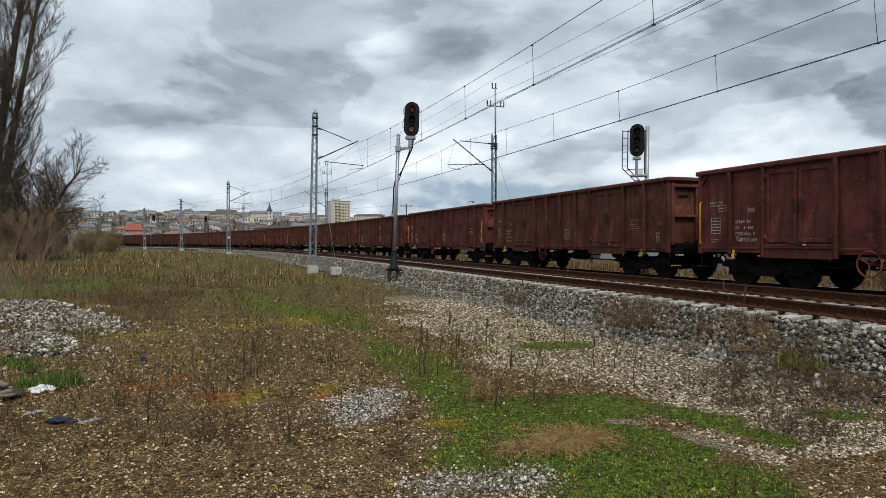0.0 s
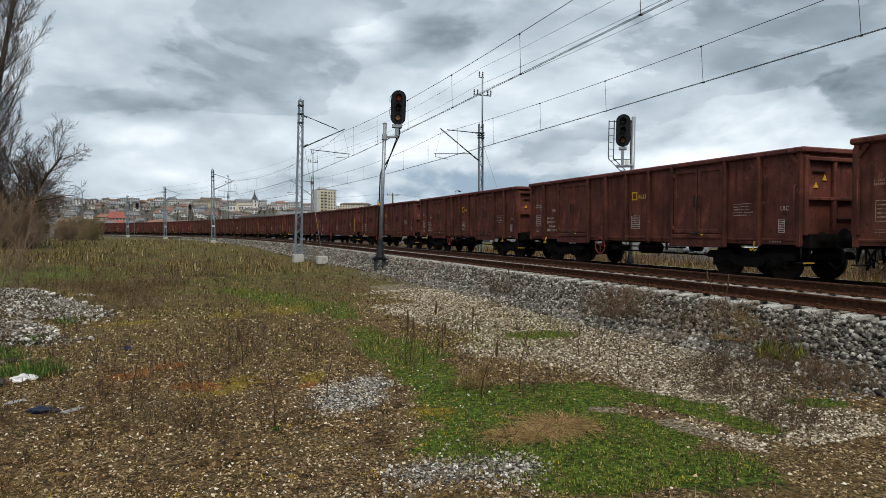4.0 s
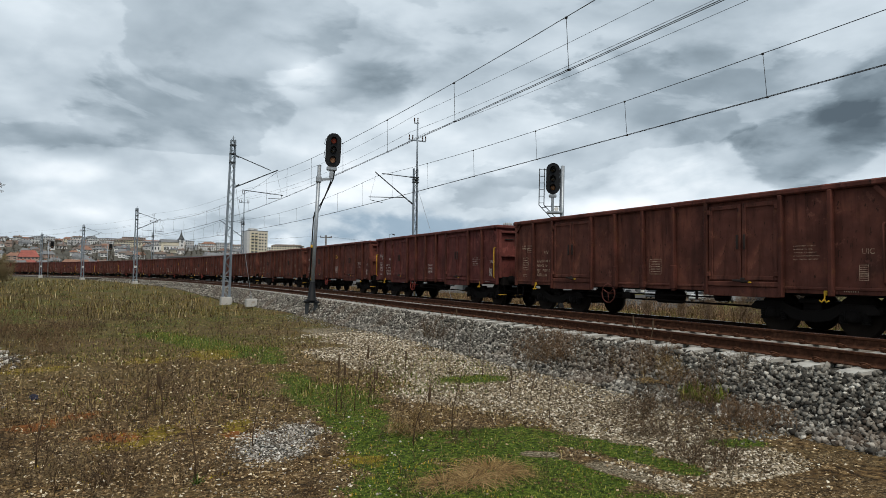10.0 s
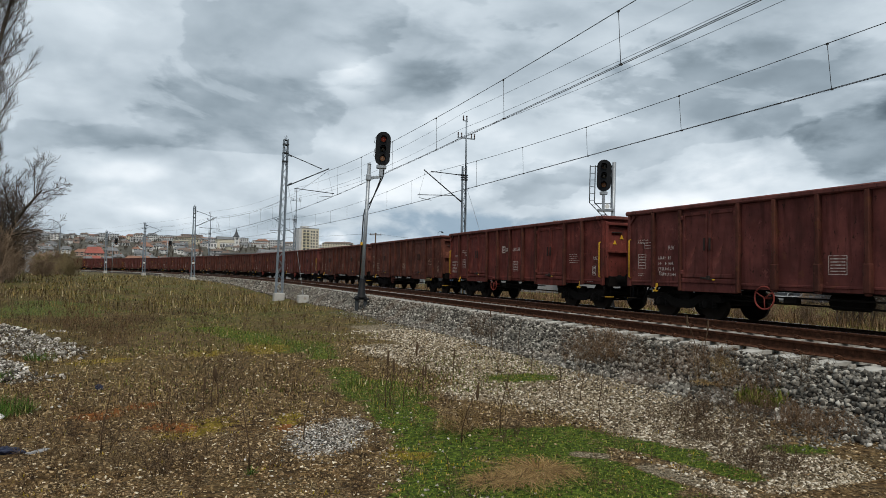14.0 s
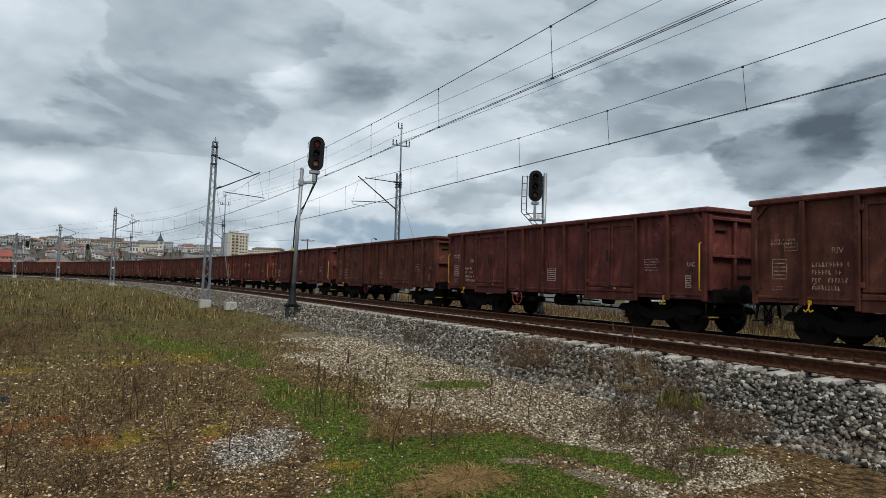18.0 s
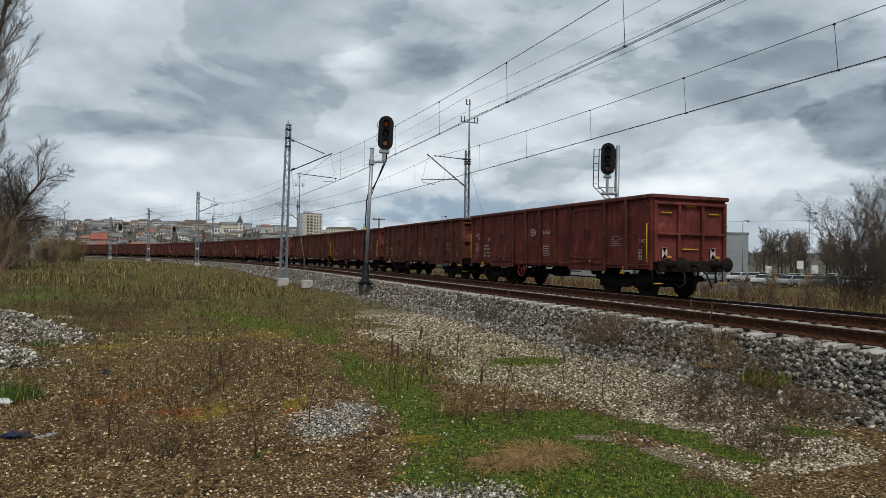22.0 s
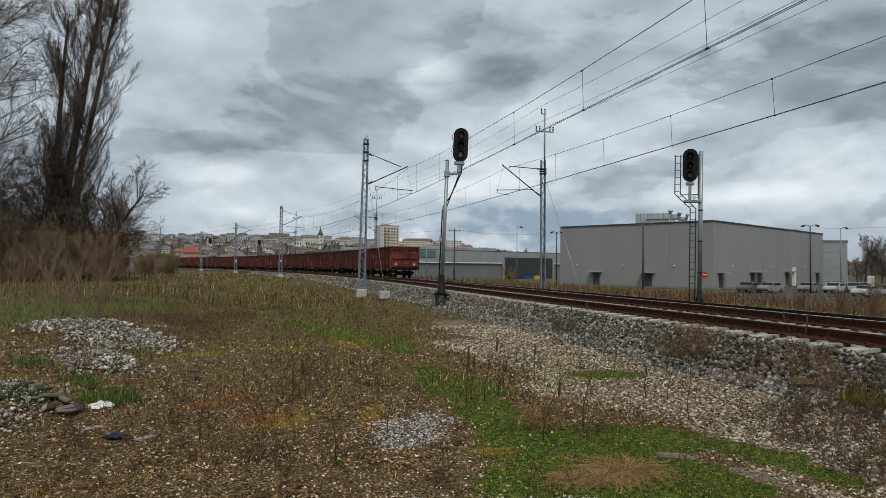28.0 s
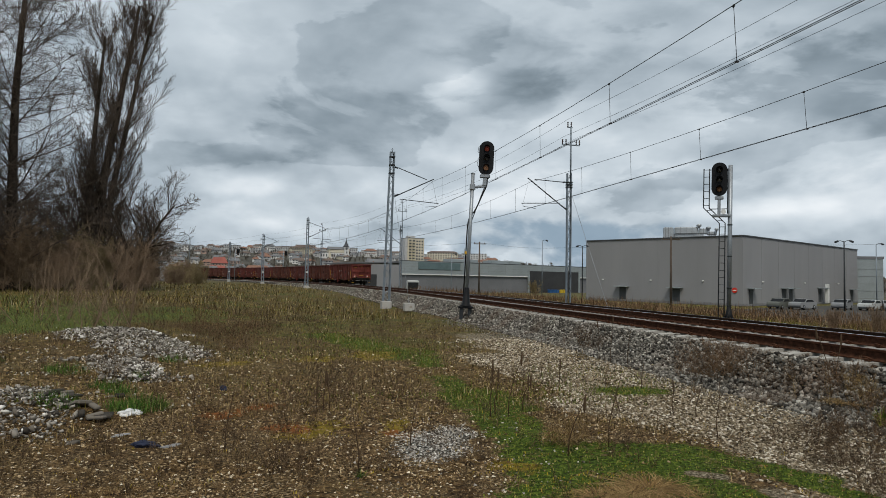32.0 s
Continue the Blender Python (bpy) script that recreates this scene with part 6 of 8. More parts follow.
def build_big_hall():
    h = thing("warehouse", "large windowless grey warehouse with roof ventilation units", "warehouse")
    left, corner, right = (52.0, 107.0), (66.0, 83.0), (111.5, 106.5)
    far = (left[0] + right[0] - corner[0], left[1] + right[1] - corner[1])
    z0, z1 = -2.6, 8.95
    for a, b, doors in ((left, corner, ((0.27, 2.1), (0.62, 2.1))), (corner, right, ((0.05, 2.2), (0.29, 2.3), (0.345, 2.3), (0.60, 2.4), (0.93, 2.2)))):
        m, ln = wall_frame(a, b)
        wall = part("wall", Geo().box((ln / 2, 0.15, (z0 + z1) / 2), (ln, 0.3, z1 - z0)), MAT["cladding_grey"], h, m=m)
        part("parapet_trim", Geo().box((ln / 2, 0.1, z1 + 0.02), (ln + 0.1, 0.5, 0.2), 0.03), MAT["trim_dark"], wall)
        part("plinth", Geo().box((ln / 2, -0.02, z0 + 1.1), (ln, 0.1, 0.35)), MAT["joint"], wall)
        n = int(ln / 6.0)
        for k in range(1, n):
            part("panel_joint", Geo().box((ln * k / n, -0.003, (z0 + z1) / 2 + 0.4), (0.035, 0.02, z1 - z0 - 1.2)), MAT["joint"], wall)
        for t, dh in doors:
            door = part("door", Geo().box((ln * t, -0.03, z0 + 1.2 + dh / 2), (1.25, 0.1, dh), 0.02), MAT["trim_dark"], wall, "dark steel door")
            part("canopy", Geo().box((ln * t, -0.6, z0 + 1.35 + dh), (2.4, 1.2, 0.16), 0.02), MAT["cladding_light"], door)
        for t in (0.13, 0.46, 0.78):
            part("wall_lamp", Geo().box((ln * t, -0.12, z0 + 4.6), (0.25, 0.25, 0.2), 0.03), MAT["white_plastic"], wall)
    m, ln = wall_frame(corner, right)
    part("white_portal", Geo().box((ln * 0.62, -0.9, z0 + 2.8), (0.7, 0.5, 3.4), 0.03), MAT["white_plastic"], h, m=m)
    m2, ln2 = wall_frame(left, corner)
    sign = part("stop_sign", Geo().lathe([(0, 0.02), (0, 0.42), (0.03, 0.42)], (ln2 * 0.955, -0.06, z0 + 3.25), (ln2 * 0.955, -3, z0 + 3.25), 18), MAT["signal_red"], h, "round red no-entry sign", m=m2)
    part("sign_bar", Geo().box((ln2 * 0.955, -0.1, z0 + 3.25), (0.55, 0.01, 0.14)), MAT["white_plastic"], sign)
    roof = Geo()
    roof.add([(p[0], p[1], z1 - 0.15) for p in (left, corner, right, far)], [(0, 1, 2, 3)])
    part("roof", roof, MAT["cladding_dark"], h)
    for a, b in ((right, far), (far, left)):
        m, ln = wall_frame(a, b)
        part("wall", Geo().box((ln / 2, 0.15, (z0 + z1) / 2), (ln, 0.3, z1 - z0)), MAT["cladding_grey"], h, m=m)
    # ventilation plant behind the parapet: a lagged duct with bends, two fans and low boxes
    def plant(az, zz, size, ch=0.15, name="air_handler"):
        ob = part(name, Geo().box((0, 0, 0), size, ch), MAT["duct"], h, m=Matrix.Translation(polar(az, 118, 1.9 + (zz - 1.7) * 1.073)) @ Matrix.Rotation(radians(-34), 4, "Z"))
        return ob

    for az, zz, size in ((32.75, 9.5, (1.7, 2.6, 1.9)), (34.15, 9.85, (3.8, 2.2, 1.2)), (34.0, 8.95, (6.2, 1.6, 1.0)), (35.5, 9.75, (1.6, 1.8, 0.9)), (36.15, 9.4, (1.6, 1.5, 0.6))):
        body = plant(az, zz, size)
        for k in range(1, 4):
            part("seam", Geo().box((-size[0] / 2 + size[0] * k / 4, 0, 0), (0.08, size[1] + 0.06, size[2] + 0.06), 0.02), MAT["joint"], body)
    for az, zz, r in ((35.15, 10.45, 0.42), (35.9, 10.05, 0.38), (36.5, 9.8, 0.32)):
        p = polar(az, 117, 1.6 + (zz - 1.7) * 1.073)
        part("vent_cowl", Geo().lathe([(0, r * 0.5), (0.3, r * 0.5), (0.34, r), (0.62, r * 1.05), (0.7, r * 0.6), (0.72, 0.02)], p, p + Vector((0, 0, 1)), 12), MAT["duct"], h)
    return h


def build_low_hall():
    h = thing("retail_hall", "long low hall with pale cladding above a dark wall", "hall")
    a, b = (24.0, 144.0), (83.0, 170.0)
    m, ln = wall_frame(a, b)
    z0, z1, zb = -2.2, 5.55, 2.45
    wall = part("wall", Geo().box((ln / 2, 0.5, (z0 + zb) / 2), (ln, 0.6, zb - z0)), MAT["cladding_dark"], h, "dark grey lower wall", m=m)
    upper = part("upper_wall", Geo().box((ln / 2, 0.3, (zb + z1) / 2), (ln, 0.9, z1 - zb)), MAT["cladding_light"], h, "pale blue-grey cladding", m=m)
    for k in range(1, 5):
        part("panel_joint", Geo().box((ln / 2, -0.155, zb + (z1 - zb) * k / 5), (ln, 0.012, 0.035)), MAT["joint"], upper)
    for k in range(1, 22):
        part("panel_joint", Geo().box((ln * k / 22, -0.155, (zb + z1) / 2), (0.03, 0.014, z1 - zb)), MAT["joint"], upper)
    part("edge_trim", Geo().box((ln / 2, -0.18, zb + 0.05), (ln, 0.1, 0.22)), MAT["white_plastic"], upper)
    part("roof_edge", Geo().box((ln / 2, 0.3, z1 + 0.06), (ln, 1.0, 0.14)), MAT["trim_dark"], upper)
    part("strip_window", Geo().box((ln * 0.17, -0.05, z1 - 1.0), (12.5, 0.5, 1.7), 0.03), MAT["strip_glass"], upper, "dull green strip glazing")
    # no hollow here: a dark sheet on the wall gives the bay's shade
    part("bay_shade", Geo().box((ln * 0.783, -0.22, (z0 + 4.05) / 2), (19.5, 0.12, 4.05 - z0)), MAT["recess_shade"], wall, "dark sheet for the shade in the loading bay")
    for t in (0.628, 0.938):
        part("bay_post", Geo().box((ln * t, -0.3, (z0 + 4.1) / 2), (0.5, 0.3, 4.1 - z0)), MAT["cladding_light"], wall)
    part("roof", Geo().box((ln / 2, 20, z1 - 0.3), (ln - 0.2, 39, 0.3)), MAT["cladding_dark"], h, m=m)
    for t, w in ((0.42, 9), (0.62, 7), (0.7, 5)):
        part("roof_unit", Geo().box((ln * t, 12, z1 + 0.6), (w, 4, 1.4), 0.1), MAT["cladding_light"], h, m=m)
    for k, (t, mat) in enumerate(((0.755, "bin_blue"), (0.775, "bin_blue"), (0.80, "bin_yellow"), (0.82, "bin_yellow"), (0.735, "bin_blue"))):
        g = Geo().box((0, 0, 0.62), (1.2, 0.9, 1.15), 0.08).box((0, 0, 1.24), (1.28, 0.98, 0.1), 0.03)
        p = m @ Vector((ln * t, -1.6, -2.15))
        single("waste_container", g, MAT[mat], "%s wheeled waste container by the loading bay" % mat[4:], "container", "waste containers", at=Matrix.Translation(p) @ Matrix.Rotation(radians(24), 4, "Z"))
    # dark gateway with a parked white van
    v = thing("bus", "white bus parked nose out in a dark gateway", "bus", at=Matrix.Translation(polar(10.6, 137.5, -2.0)) @ Matrix.Rotation(radians(-8), 4, "Z"))
    part("body", Geo().box((0, 3.2, 1.75), (2.5, 6.5, 2.75), 0.18), MAT["car_white"], v)
    part("windscreen", Geo().box((0, -0.07, 1.95), (2.3, 0.06, 1.5), 0.02), MAT["car_glass"], v)
    part("bumper", Geo().box((0, -0.08, 0.55), (2.4, 0.12, 0.3), 0.04), MAT["trim_dark"], v)
    for x in (-1.0, 1.0):
        part("wheel", Geo().lathe([(0, 0.2), (0.0, 0.42), (0.25, 0.42)], (x * 1.22, 1.4, 0.42), (0, 1.4, 0.42), 12), MAT["tyre"], v)
        part("headlight", Geo().box((x * 0.9, -0.06, 0.85), (0.35, 0.08, 0.2), 0.03), MAT["alloy"], v)
    g = thing("annex", "plain grey annex wall beside the hall", "building")
    m, ln = wall_frame((15.5, 141.0), (24.0, 144.0))
    part("wall", Geo().box((ln / 2, 0.3, 1.3), (ln, 0.5, 6.6)), MAT["cladding_grey"], g, m=m)
    # the gateway's inner shade, as a dark sheet on the wall
    part("gateway", Geo().box((ln * 0.15, -0.02, 0.2), (3.0, 0.16, 4.2)), MAT["recess_shade"], g, m=m)
    # lower wing to the right of the big warehouse
    w = thing("warehouse_wing", "pale panelled wing of the warehouse", "building")
    m, ln = wall_frame((112.0, 107.2), (117.0, 105.6))
    wall = part("wall", Geo().box((ln / 2, 0.3, 2.4), (ln, 0.5, 10.0)), MAT["cladding_light"], w, m=m)
    m2, ln2 = wall_frame((117.0, 105.6), (124.0, 122.0))
    part("side_wall", Geo().box((ln2 / 2, 0.3, 2.4), (ln2, 0.5, 10.0)), MAT["cladding_light"], w, m=m2)
    part("roof_edge", Geo().box((ln / 2, 0.3, 7.45), (ln + 0.2, 0.7, 0.5)), MAT["cladding_dark"], wall)
    for k in range(1, 6):
        part("panel_joint", Geo().box((ln / 2, 0.03, -2.4 + k * 1.5), (ln, 0.03, 0.05)), MAT["joint"], wall)


def car_source(paint, name):
    """A hatchback: body, glass band, wheels and lamps. Length along x."""
    c = thing("car", "parked %s hatchback on grey asphalt" % name, "car", "parked cars")
    side = [(-2.05, 0.35), (-2.1, 0.62), (-2.02, 0.86), (-1.85, 0.95), (-1.0, 1.0), (-0.45, 1.38), (0.9, 1.42), (1.55, 1.08), (1.98, 0.98), (2.08, 0.6), (2.02, 0.33), (1.7, 0.25), (-1.7, 0.25)]
    g = Geo()
    a = Matrix.Translation((0, -0.84, 0))
    b = Matrix.Translation((0, 0.84, 0))
    g.prism([(u, w) for u, w in side], a, b)
    part("body", g, MAT[paint], c)
    for y in (-0.846, 0.846):
        part("side_glass", Geo().prism([(-0.82, 1.0), (-0.4, 1.32), (0.82, 1.34), (1.3, 1.06)], Matrix.Translation((0, y - 0.006, 0)), Matrix.Translation((0, y + 0.006, 0))), MAT["car_glass"], c)
    part("windscreen", Geo().beam((-0.98, 0, 1.03), (-0.5, 0, 1.38), 1.5, 0.03), MAT["car_glass"], c)
    part("rear_glass", Geo().beam((1.5, 0, 1.13), (0.98, 0, 1.41), 1.4, 0.03), MAT["car_glass"], c)
    for x in (-1.25, 1.28):
        for y in (-0.8, 0.8):
            k = 1 if y > 0 else -1
            wh = part("wheel", Geo().lathe([(0, 0.2), (0.0, 0.31), (0.18, 0.31)], (x, y + k * 0.07, 0.31), (x, y - k, 0.31), 14), MAT["tyre"], c)
            part("rim", Geo().lathe([(0, 0.02), (0.01, 0.2), (0.03, 0.2)], (x, y + k * 0.085, 0.31), (x, y - k, 0.31), 12), MAT["alloy"], wh)
    for y in (-0.62, 0.62):
        part("headlight", Geo().box((-2.0, y, 0.72), (0.12, 0.36, 0.16), 0.04), MAT["alloy"], c)
        part("tail_light", Geo().box((1.98, y, 0.82), (0.12, 0.26, 0.22), 0.04), MAT["tail_red"], c)
    for z in (0.42,):
        part("bumper", Geo().box((-2.03, 0, z), (0.14, 1.6, 0.2), 0.05), MAT["trim_dark"], c)
    return c


def build_car_park():
    g = Geo()
    m = Matrix.Translation((86.75, 77.45, -1.72)) @ Matrix.Rotation(radians(27), 4, "Z")
    g.box((0, 0, 0), (110, 18.5, 0.12))
    tagged(new("car_park", g.mesh("car_park", MAT["asphalt"])), "grey asphalt car park in front of the warehouse", "car park", kind="structure").matrix_basis = m
    kinds = {}
    rng = random.Random(5)
    for az, r, turn, paint in ((41.1, 98, 0, "olive"), (42.7, 99, 8, "silver"), (45.3, 103, -4, "silver"), (47.1, 104, 3, "white"), (48.3, 106, 70, "silver"), (49.1, 92, 10, "white"), (50.0, 100, 75, "grey"), (50.7, 91, 6, "silver"), (51.3, 103, 80, "white"), (51.9, 92, 30, "silver"), (52.7, 105, 70, "blue"), (53.2, 92, 12, "black"), (54.2, 96, 40, "silver"), (55.2, 93, 8, "grey"), (56.2, 97, 15, "white"), (57.3, 93, 5, "silver"), (48.9, 112, 60, "blue"), (53.8, 110, 20, "white")):
        p = polar(az, r, -1.64)
        at = Matrix.Translation(p) @ Matrix.Rotation(radians(27 - turn + 90 * (turn > 60)), 4, "Z")
        if paint not in kinds:
            kinds[paint] = car_source("car_" + paint, paint)
            kinds[paint].matrix_basis = at
        else:
            copy_thing(kinds[paint], at)
    for az, r, h in ((51.6, 100, 3.2), (52.6, 102, 2.6), (49.4, 105, 2.4), (55.8, 99, 3.0)):
        s = thing("info_post", "white board on a post in the car park", "sign", at=Matrix.Translation(polar(az, r, -1.66)) @ Matrix.Rotation(radians(-az), 4, "Z"))
        part("post", Geo().tube([(0, 0, 0), (0, 0, h)], 0.06, 6), MAT["galvanised"], s)
        part("board", Geo().box((0, -0.06, h - 0.5), (0.8, 0.06, 1.1), 0.01), MAT["white_plastic"], s)
    for az, r, h, double in ((45.48, 100, 9.3, True), (52.2, 118, 11.0, False), (22.1, 128, 11.3, False), (25.6, 112, 9.4, True), (14.0, 130, 8.4, False), (15.15, 130, 9.5, False), (47.5, 128, 10.4, False)):
        s = thing("street_lamp", "tall grey lamp post near the halls", "lamp", "lamp posts", at=Matrix.Translation(polar(az, r, -1.75)) @ Matrix.Rotation(radians(-az), 4, "Z"))
        part("post", Geo().tube([(0, 0, 0), (0, 0, h)], [0.12, 0.07] if double else [0.09, 0.06], 8), MAT["mast_dark"] if double else MAT["mast_grey"], s)
        for k in ((-1, 1) if double else (1,)):
            arm = part("arm", Geo().tube([(0, 0, h - 0.1), (k * 0.35, 0, h + 0.1), (k * 0.7, 0, h + 0.08)], 0.04, 6), MAT["mast_dark"], s)
            part("lamp_head", Geo().box((k * 0.85, 0, h - 0.02), (0.55, 0.36, 0.26), 0.09, Matrix.Rotation(0.35 * k, 3, "Y")), MAT["mast_dark"], arm)
    s = thing("street_lamp", "curved grey street lamp beyond the thicket", "lamp", "lamp posts", at=Matrix.Translation(polar(-8.5, 165, 0.4)))
    part("post", Geo().tube([(0, 0, 0), (0, 0, 9.6), (-0.4, 0, 10.6), (-1.6, 0, 11.2)], [0.14, 0.1, 0.08, 0.07], 8), MAT["galvanised"], s)
    part("lamp_head", Geo().box((-2.0, 0, 11.2), (0.9, 0.35, 0.18), 0.06), MAT["galvanised"], s)
    # old telegraph poles with a crossarm and a thin wire between them
    tops = []
    for az, r, h in ((16.5, 112, 9.7), (32.95, 84, 8.9)):
        p = polar(az, r, -1.5)
        s = thing("utility_pole", "dark wooden utility pole with a crossarm", "pole", at=Matrix.Translation(p) @ Matrix.Rotation(radians(-az), 4, "Z"))
        part("post", Geo().tube([(0, 0, 0), (0, 0, h)], [0.16, 0.11], 8), MAT["wood_pole"], s)
        part("cross_arm", Geo().box((0, 0, h - 0.35), (2.1, 0.12, 0.14), 0.02), MAT["wood_pole"], s)
        for x in (-0.9, 0.0, 0.9):
            part("insulator", Geo().lathe([(0, 0.05), (0.1, 0.08), (0.2, 0.03)], (x, 0, h - 0.28), (x, 0, h), 8), MAT["porcelain"], s)
        tops.append(p + Vector((0, 0, h - 0.1)))
    ends = [polar(-2, 190, 9.0), tops[0], polar(24, 150, 9.3), polar(70, 150, 10.0)]
    for a, b in zip(ends, ends[1:]):
        pts = [a.lerp(b, k / 8) - Vector((0, 0, 4 * 0.5 * (k / 8) * (1 - k / 8))) for k in range(9)]
        single("utility_wire", Geo().tube(pts, 0.02, 4), MAT["wire"], "thin overhead wire across the fields", "wire")


def facade_windows(g, w, d, h, floors, per, zlo):
    """Rows of small dark panes on the front (towards -y) of a box."""
    for f in range(floors):
        z = zlo + (f + 0.55) * (h - zlo) / floors
        for k in range(per):
            x = -w / 2 + (k + 0.5) * w / per
            g.box((x, -d / 2 - 0.02, z), (w / per * 0.45, 0.12, (h - zlo) / floors * 0.5))


def house(az, r, z, w, d, h, wall, roof, pitch, turn=0.0, floors=2, per=4, name="house", label="small house with a pitched roof on the hillside"):
    p = polar(az, r, z)
    t = thing(name, label, "house" if name == "house" else "building", "houses of the town" if name == "house" else "", at=Matrix.Translation(p) @ Matrix.Rotation(radians(-az + turn), 4, "Z"))
    part("wall", Geo().box((0, 0, h / 2 - 3), (w, d, h + 6)), MAT[wall], t)
    g = Geo()
    facade_windows(g, w, d, h, floors, per, 0.8)
    tagged(part("glazing", g, MAT["window_dark"], t), kind="stuff")
    if pitch > 0:
        g = Geo()
        e = 0.6
        v = [(-w / 2 - e, -d / 2 - e, h), (w / 2 + e, -d / 2 - e, h), (w / 2 + e, d / 2 + e, h), (-w / 2 - e, d / 2 + e, h), (-w / 2 + w * 0.12, 0, h + pitch), (w / 2 - w * 0.12, 0, h + pitch)]
        g.add(v, [(0, 1, 5, 4), (1, 2, 5), (2, 3, 4, 5), (3, 0, 4), (3, 2, 1, 0)])
        ro = part("roof", g, MAT[roof], t)
        part("chimney", Geo().box((w * 0.2, 0.6, h + pitch * 0.9), (0.8, 0.8, 1.8)), MAT["render_brick"], ro)
    else:
        part("roof", Geo().box((0, 0, h + 0.2), (w + 0.4, d + 0.4, 0.5)), MAT[roof], t)
    return t


def build_town():
    rng = random.Random(11)
    walls = ["render_cream", "render_white", "render_grey", "render_pale", "render_white", "render_pale", "render_white", "render_grey", "render_pink"]
    roofs = ["roof_rust", "roof_brown", "roof_slate", "roof_slate", "roof_brown", "roof_slate"]
    for k in range(270):
        az = rng.uniform(-14, 17)
        r = 330 + 720 * rng.random() ** 0.62
        if az > 6 and r < 520:
            continue
        z = hill(az, r) - 0.5
        big = r > 760
        w, h = (rng.uniform(9, 21), rng.uniform(4.5, 8)) if big and rng.random() < 0.65 else (rng.uniform(5, 9), rng.uniform(2.6, 4.2))
        flat = big and rng.random() < 0.55
        house(az, r, z, w, rng.uniform(7, 11), h, rng.choice(walls), rng.choice(roofs), 0 if flat else rng.uniform(1.6, 3.0), rng.uniform(-30, 30), 3 if big else 2, int(w / 2.6))
    house(-6.15, 470, hill(-6, 470) + 1, 10, 10, 4.5, "render_pink", "roof_red", 4.2, 5, 2, 5, label="house with a bright red roof and gable")
    house(-6.3, 440, hill(-6, 440), 11, 10, 2.6, "render_brick", "roof_red", 2.6, -8, 1, 4, label="low house with a broad red roof")
    house(-5.7, 405, hill(-6, 405), 13, 9, 2.0, "render_brick", "roof_brown", 3.0, -8, 1, 4, label="low house with a broad brown roof")
    house(-3.0, 460, hill(-3, 460), 16, 10, 2.6, "render_ochre", "roof_rust", 2.4, 4, 1, 8, label="long low orange-brown house on the hillside")
    house(0.9, 860, hill(0.9, 860) - 1, 36, 12, 7.0, "render_ochre", "roof_brown", 2.2, 6, 3, 14, "school", "long cream institutional building on the hill")
    house(3.0, 865, hill(3.0, 865) - 1, 30, 12, 7.0, "render_ochre", "roof_slate", 0, 2, 3, 12, "school", "cream school block on the hill")
    house(1.0, 900, hill(1.0, 900) + 2, 26, 12, 7.5, "render_pink", "roof_brown", 0, 6, 3, 10, "school", "brown-roofed institution behind the school")
    house(3.3, 700, hill(3.3, 700) - 1, 26, 12, 6.5, "render_white", "roof_slate", 0, 3, 1, 9, "office_block", "white block with tall dark windows")
    house(7.6, 560, hill(7.6, 560) - 1, 26, 16, 5.0, "render_white", "roof_slate", 4.0, 20, 2, 6, "hall_building", "white hall with a sloping grey roof")
    house(7.9, 800, hill(7.9, 800), 17, 12, 9.0, "render_grey", "roof_slate", 0, 8, 3, 6, "office_block", "grey flat-roofed block on the ridge")
    house(13.2, 720, hill(13, 720) + 3, 34, 14, 9, "render_cream", "roof_brown", 2.0, -4, 4, 12, "apartment_block", "cream apartment block beyond the hall")
    house(16.0, 780, hill(16, 780) + 3, 30, 14, 7, "render_pale", "roof_slate", 0, 5, 3, 9, "apartment_block", "pale apartment block on the ridge")
    for az, r, w, h, wall in ((11.6, 640, 12, 7, "render_pale"), (12.4, 600, 14, 6, "render_cream"), (14.3, 650, 16, 8, "render_cream"), (15.2, 620, 10, 6, "render_white"), (16.6, 640, 14, 6, "render_pale"), (17.6, 680, 12, 7, "render_cream"), (18.6, 640, 11, 5, "render_white"), (13.4, 760, 9, 12, "render_grey")):
        house(az, r, hill(az, r), w, 10, h, wall, "roof_slate" if wall == "render_grey" else "roof_rust", 0 if h > 7 else 2.2, rng.uniform(-15, 15), 3, int(w / 2.4), "apartment_house", "pale apartment house on the ridge beyond the hall")
    # church with its spire
    c = thing("church", "white church tower with a dark pointed spire", "church", at=Matrix.Translation(polar(4.55, 700, hill(4.5, 700) - 1.5)) @ Matrix.Rotation(radians(12), 4, "Z"))
    part("tower", Geo().box((0, 0, 5.5), (5.2, 5.2, 17)), MAT["render_white"], c)
    part("nave", Geo().box((-11, 3, 4), (17, 9, 14)), MAT["render_cream"], c)
    g = Geo()
    n = [(-20, -2.0, 11), (-2.4, -2.0, 11), (-2.4, 8.0, 11), (-20, 8.0, 11), (-19.5, 3, 14), (-2.6, 3, 14)]
    g.add(n, [(0, 1, 5, 4), (2, 3, 4, 5), (3, 0, 4), (1, 2, 5)])
    part("nave_roof", g, MAT["roof_slate"], c)
    g = Geo().lathe([(0, 3.9), (1.0, 2.9), (3.4, 1.7), (6.0, 0.7), (9.5, 0.05)], (0, 0, 14), (0, 0, 30), 8)
    part("spire", g, MAT["trim_dark"], c)
    for z in (3, 8, 11.5):
        part("window", Geo().box((0, -2.65, z), (1.2, 0.2, 2.0)), MAT["window_dark"], c)
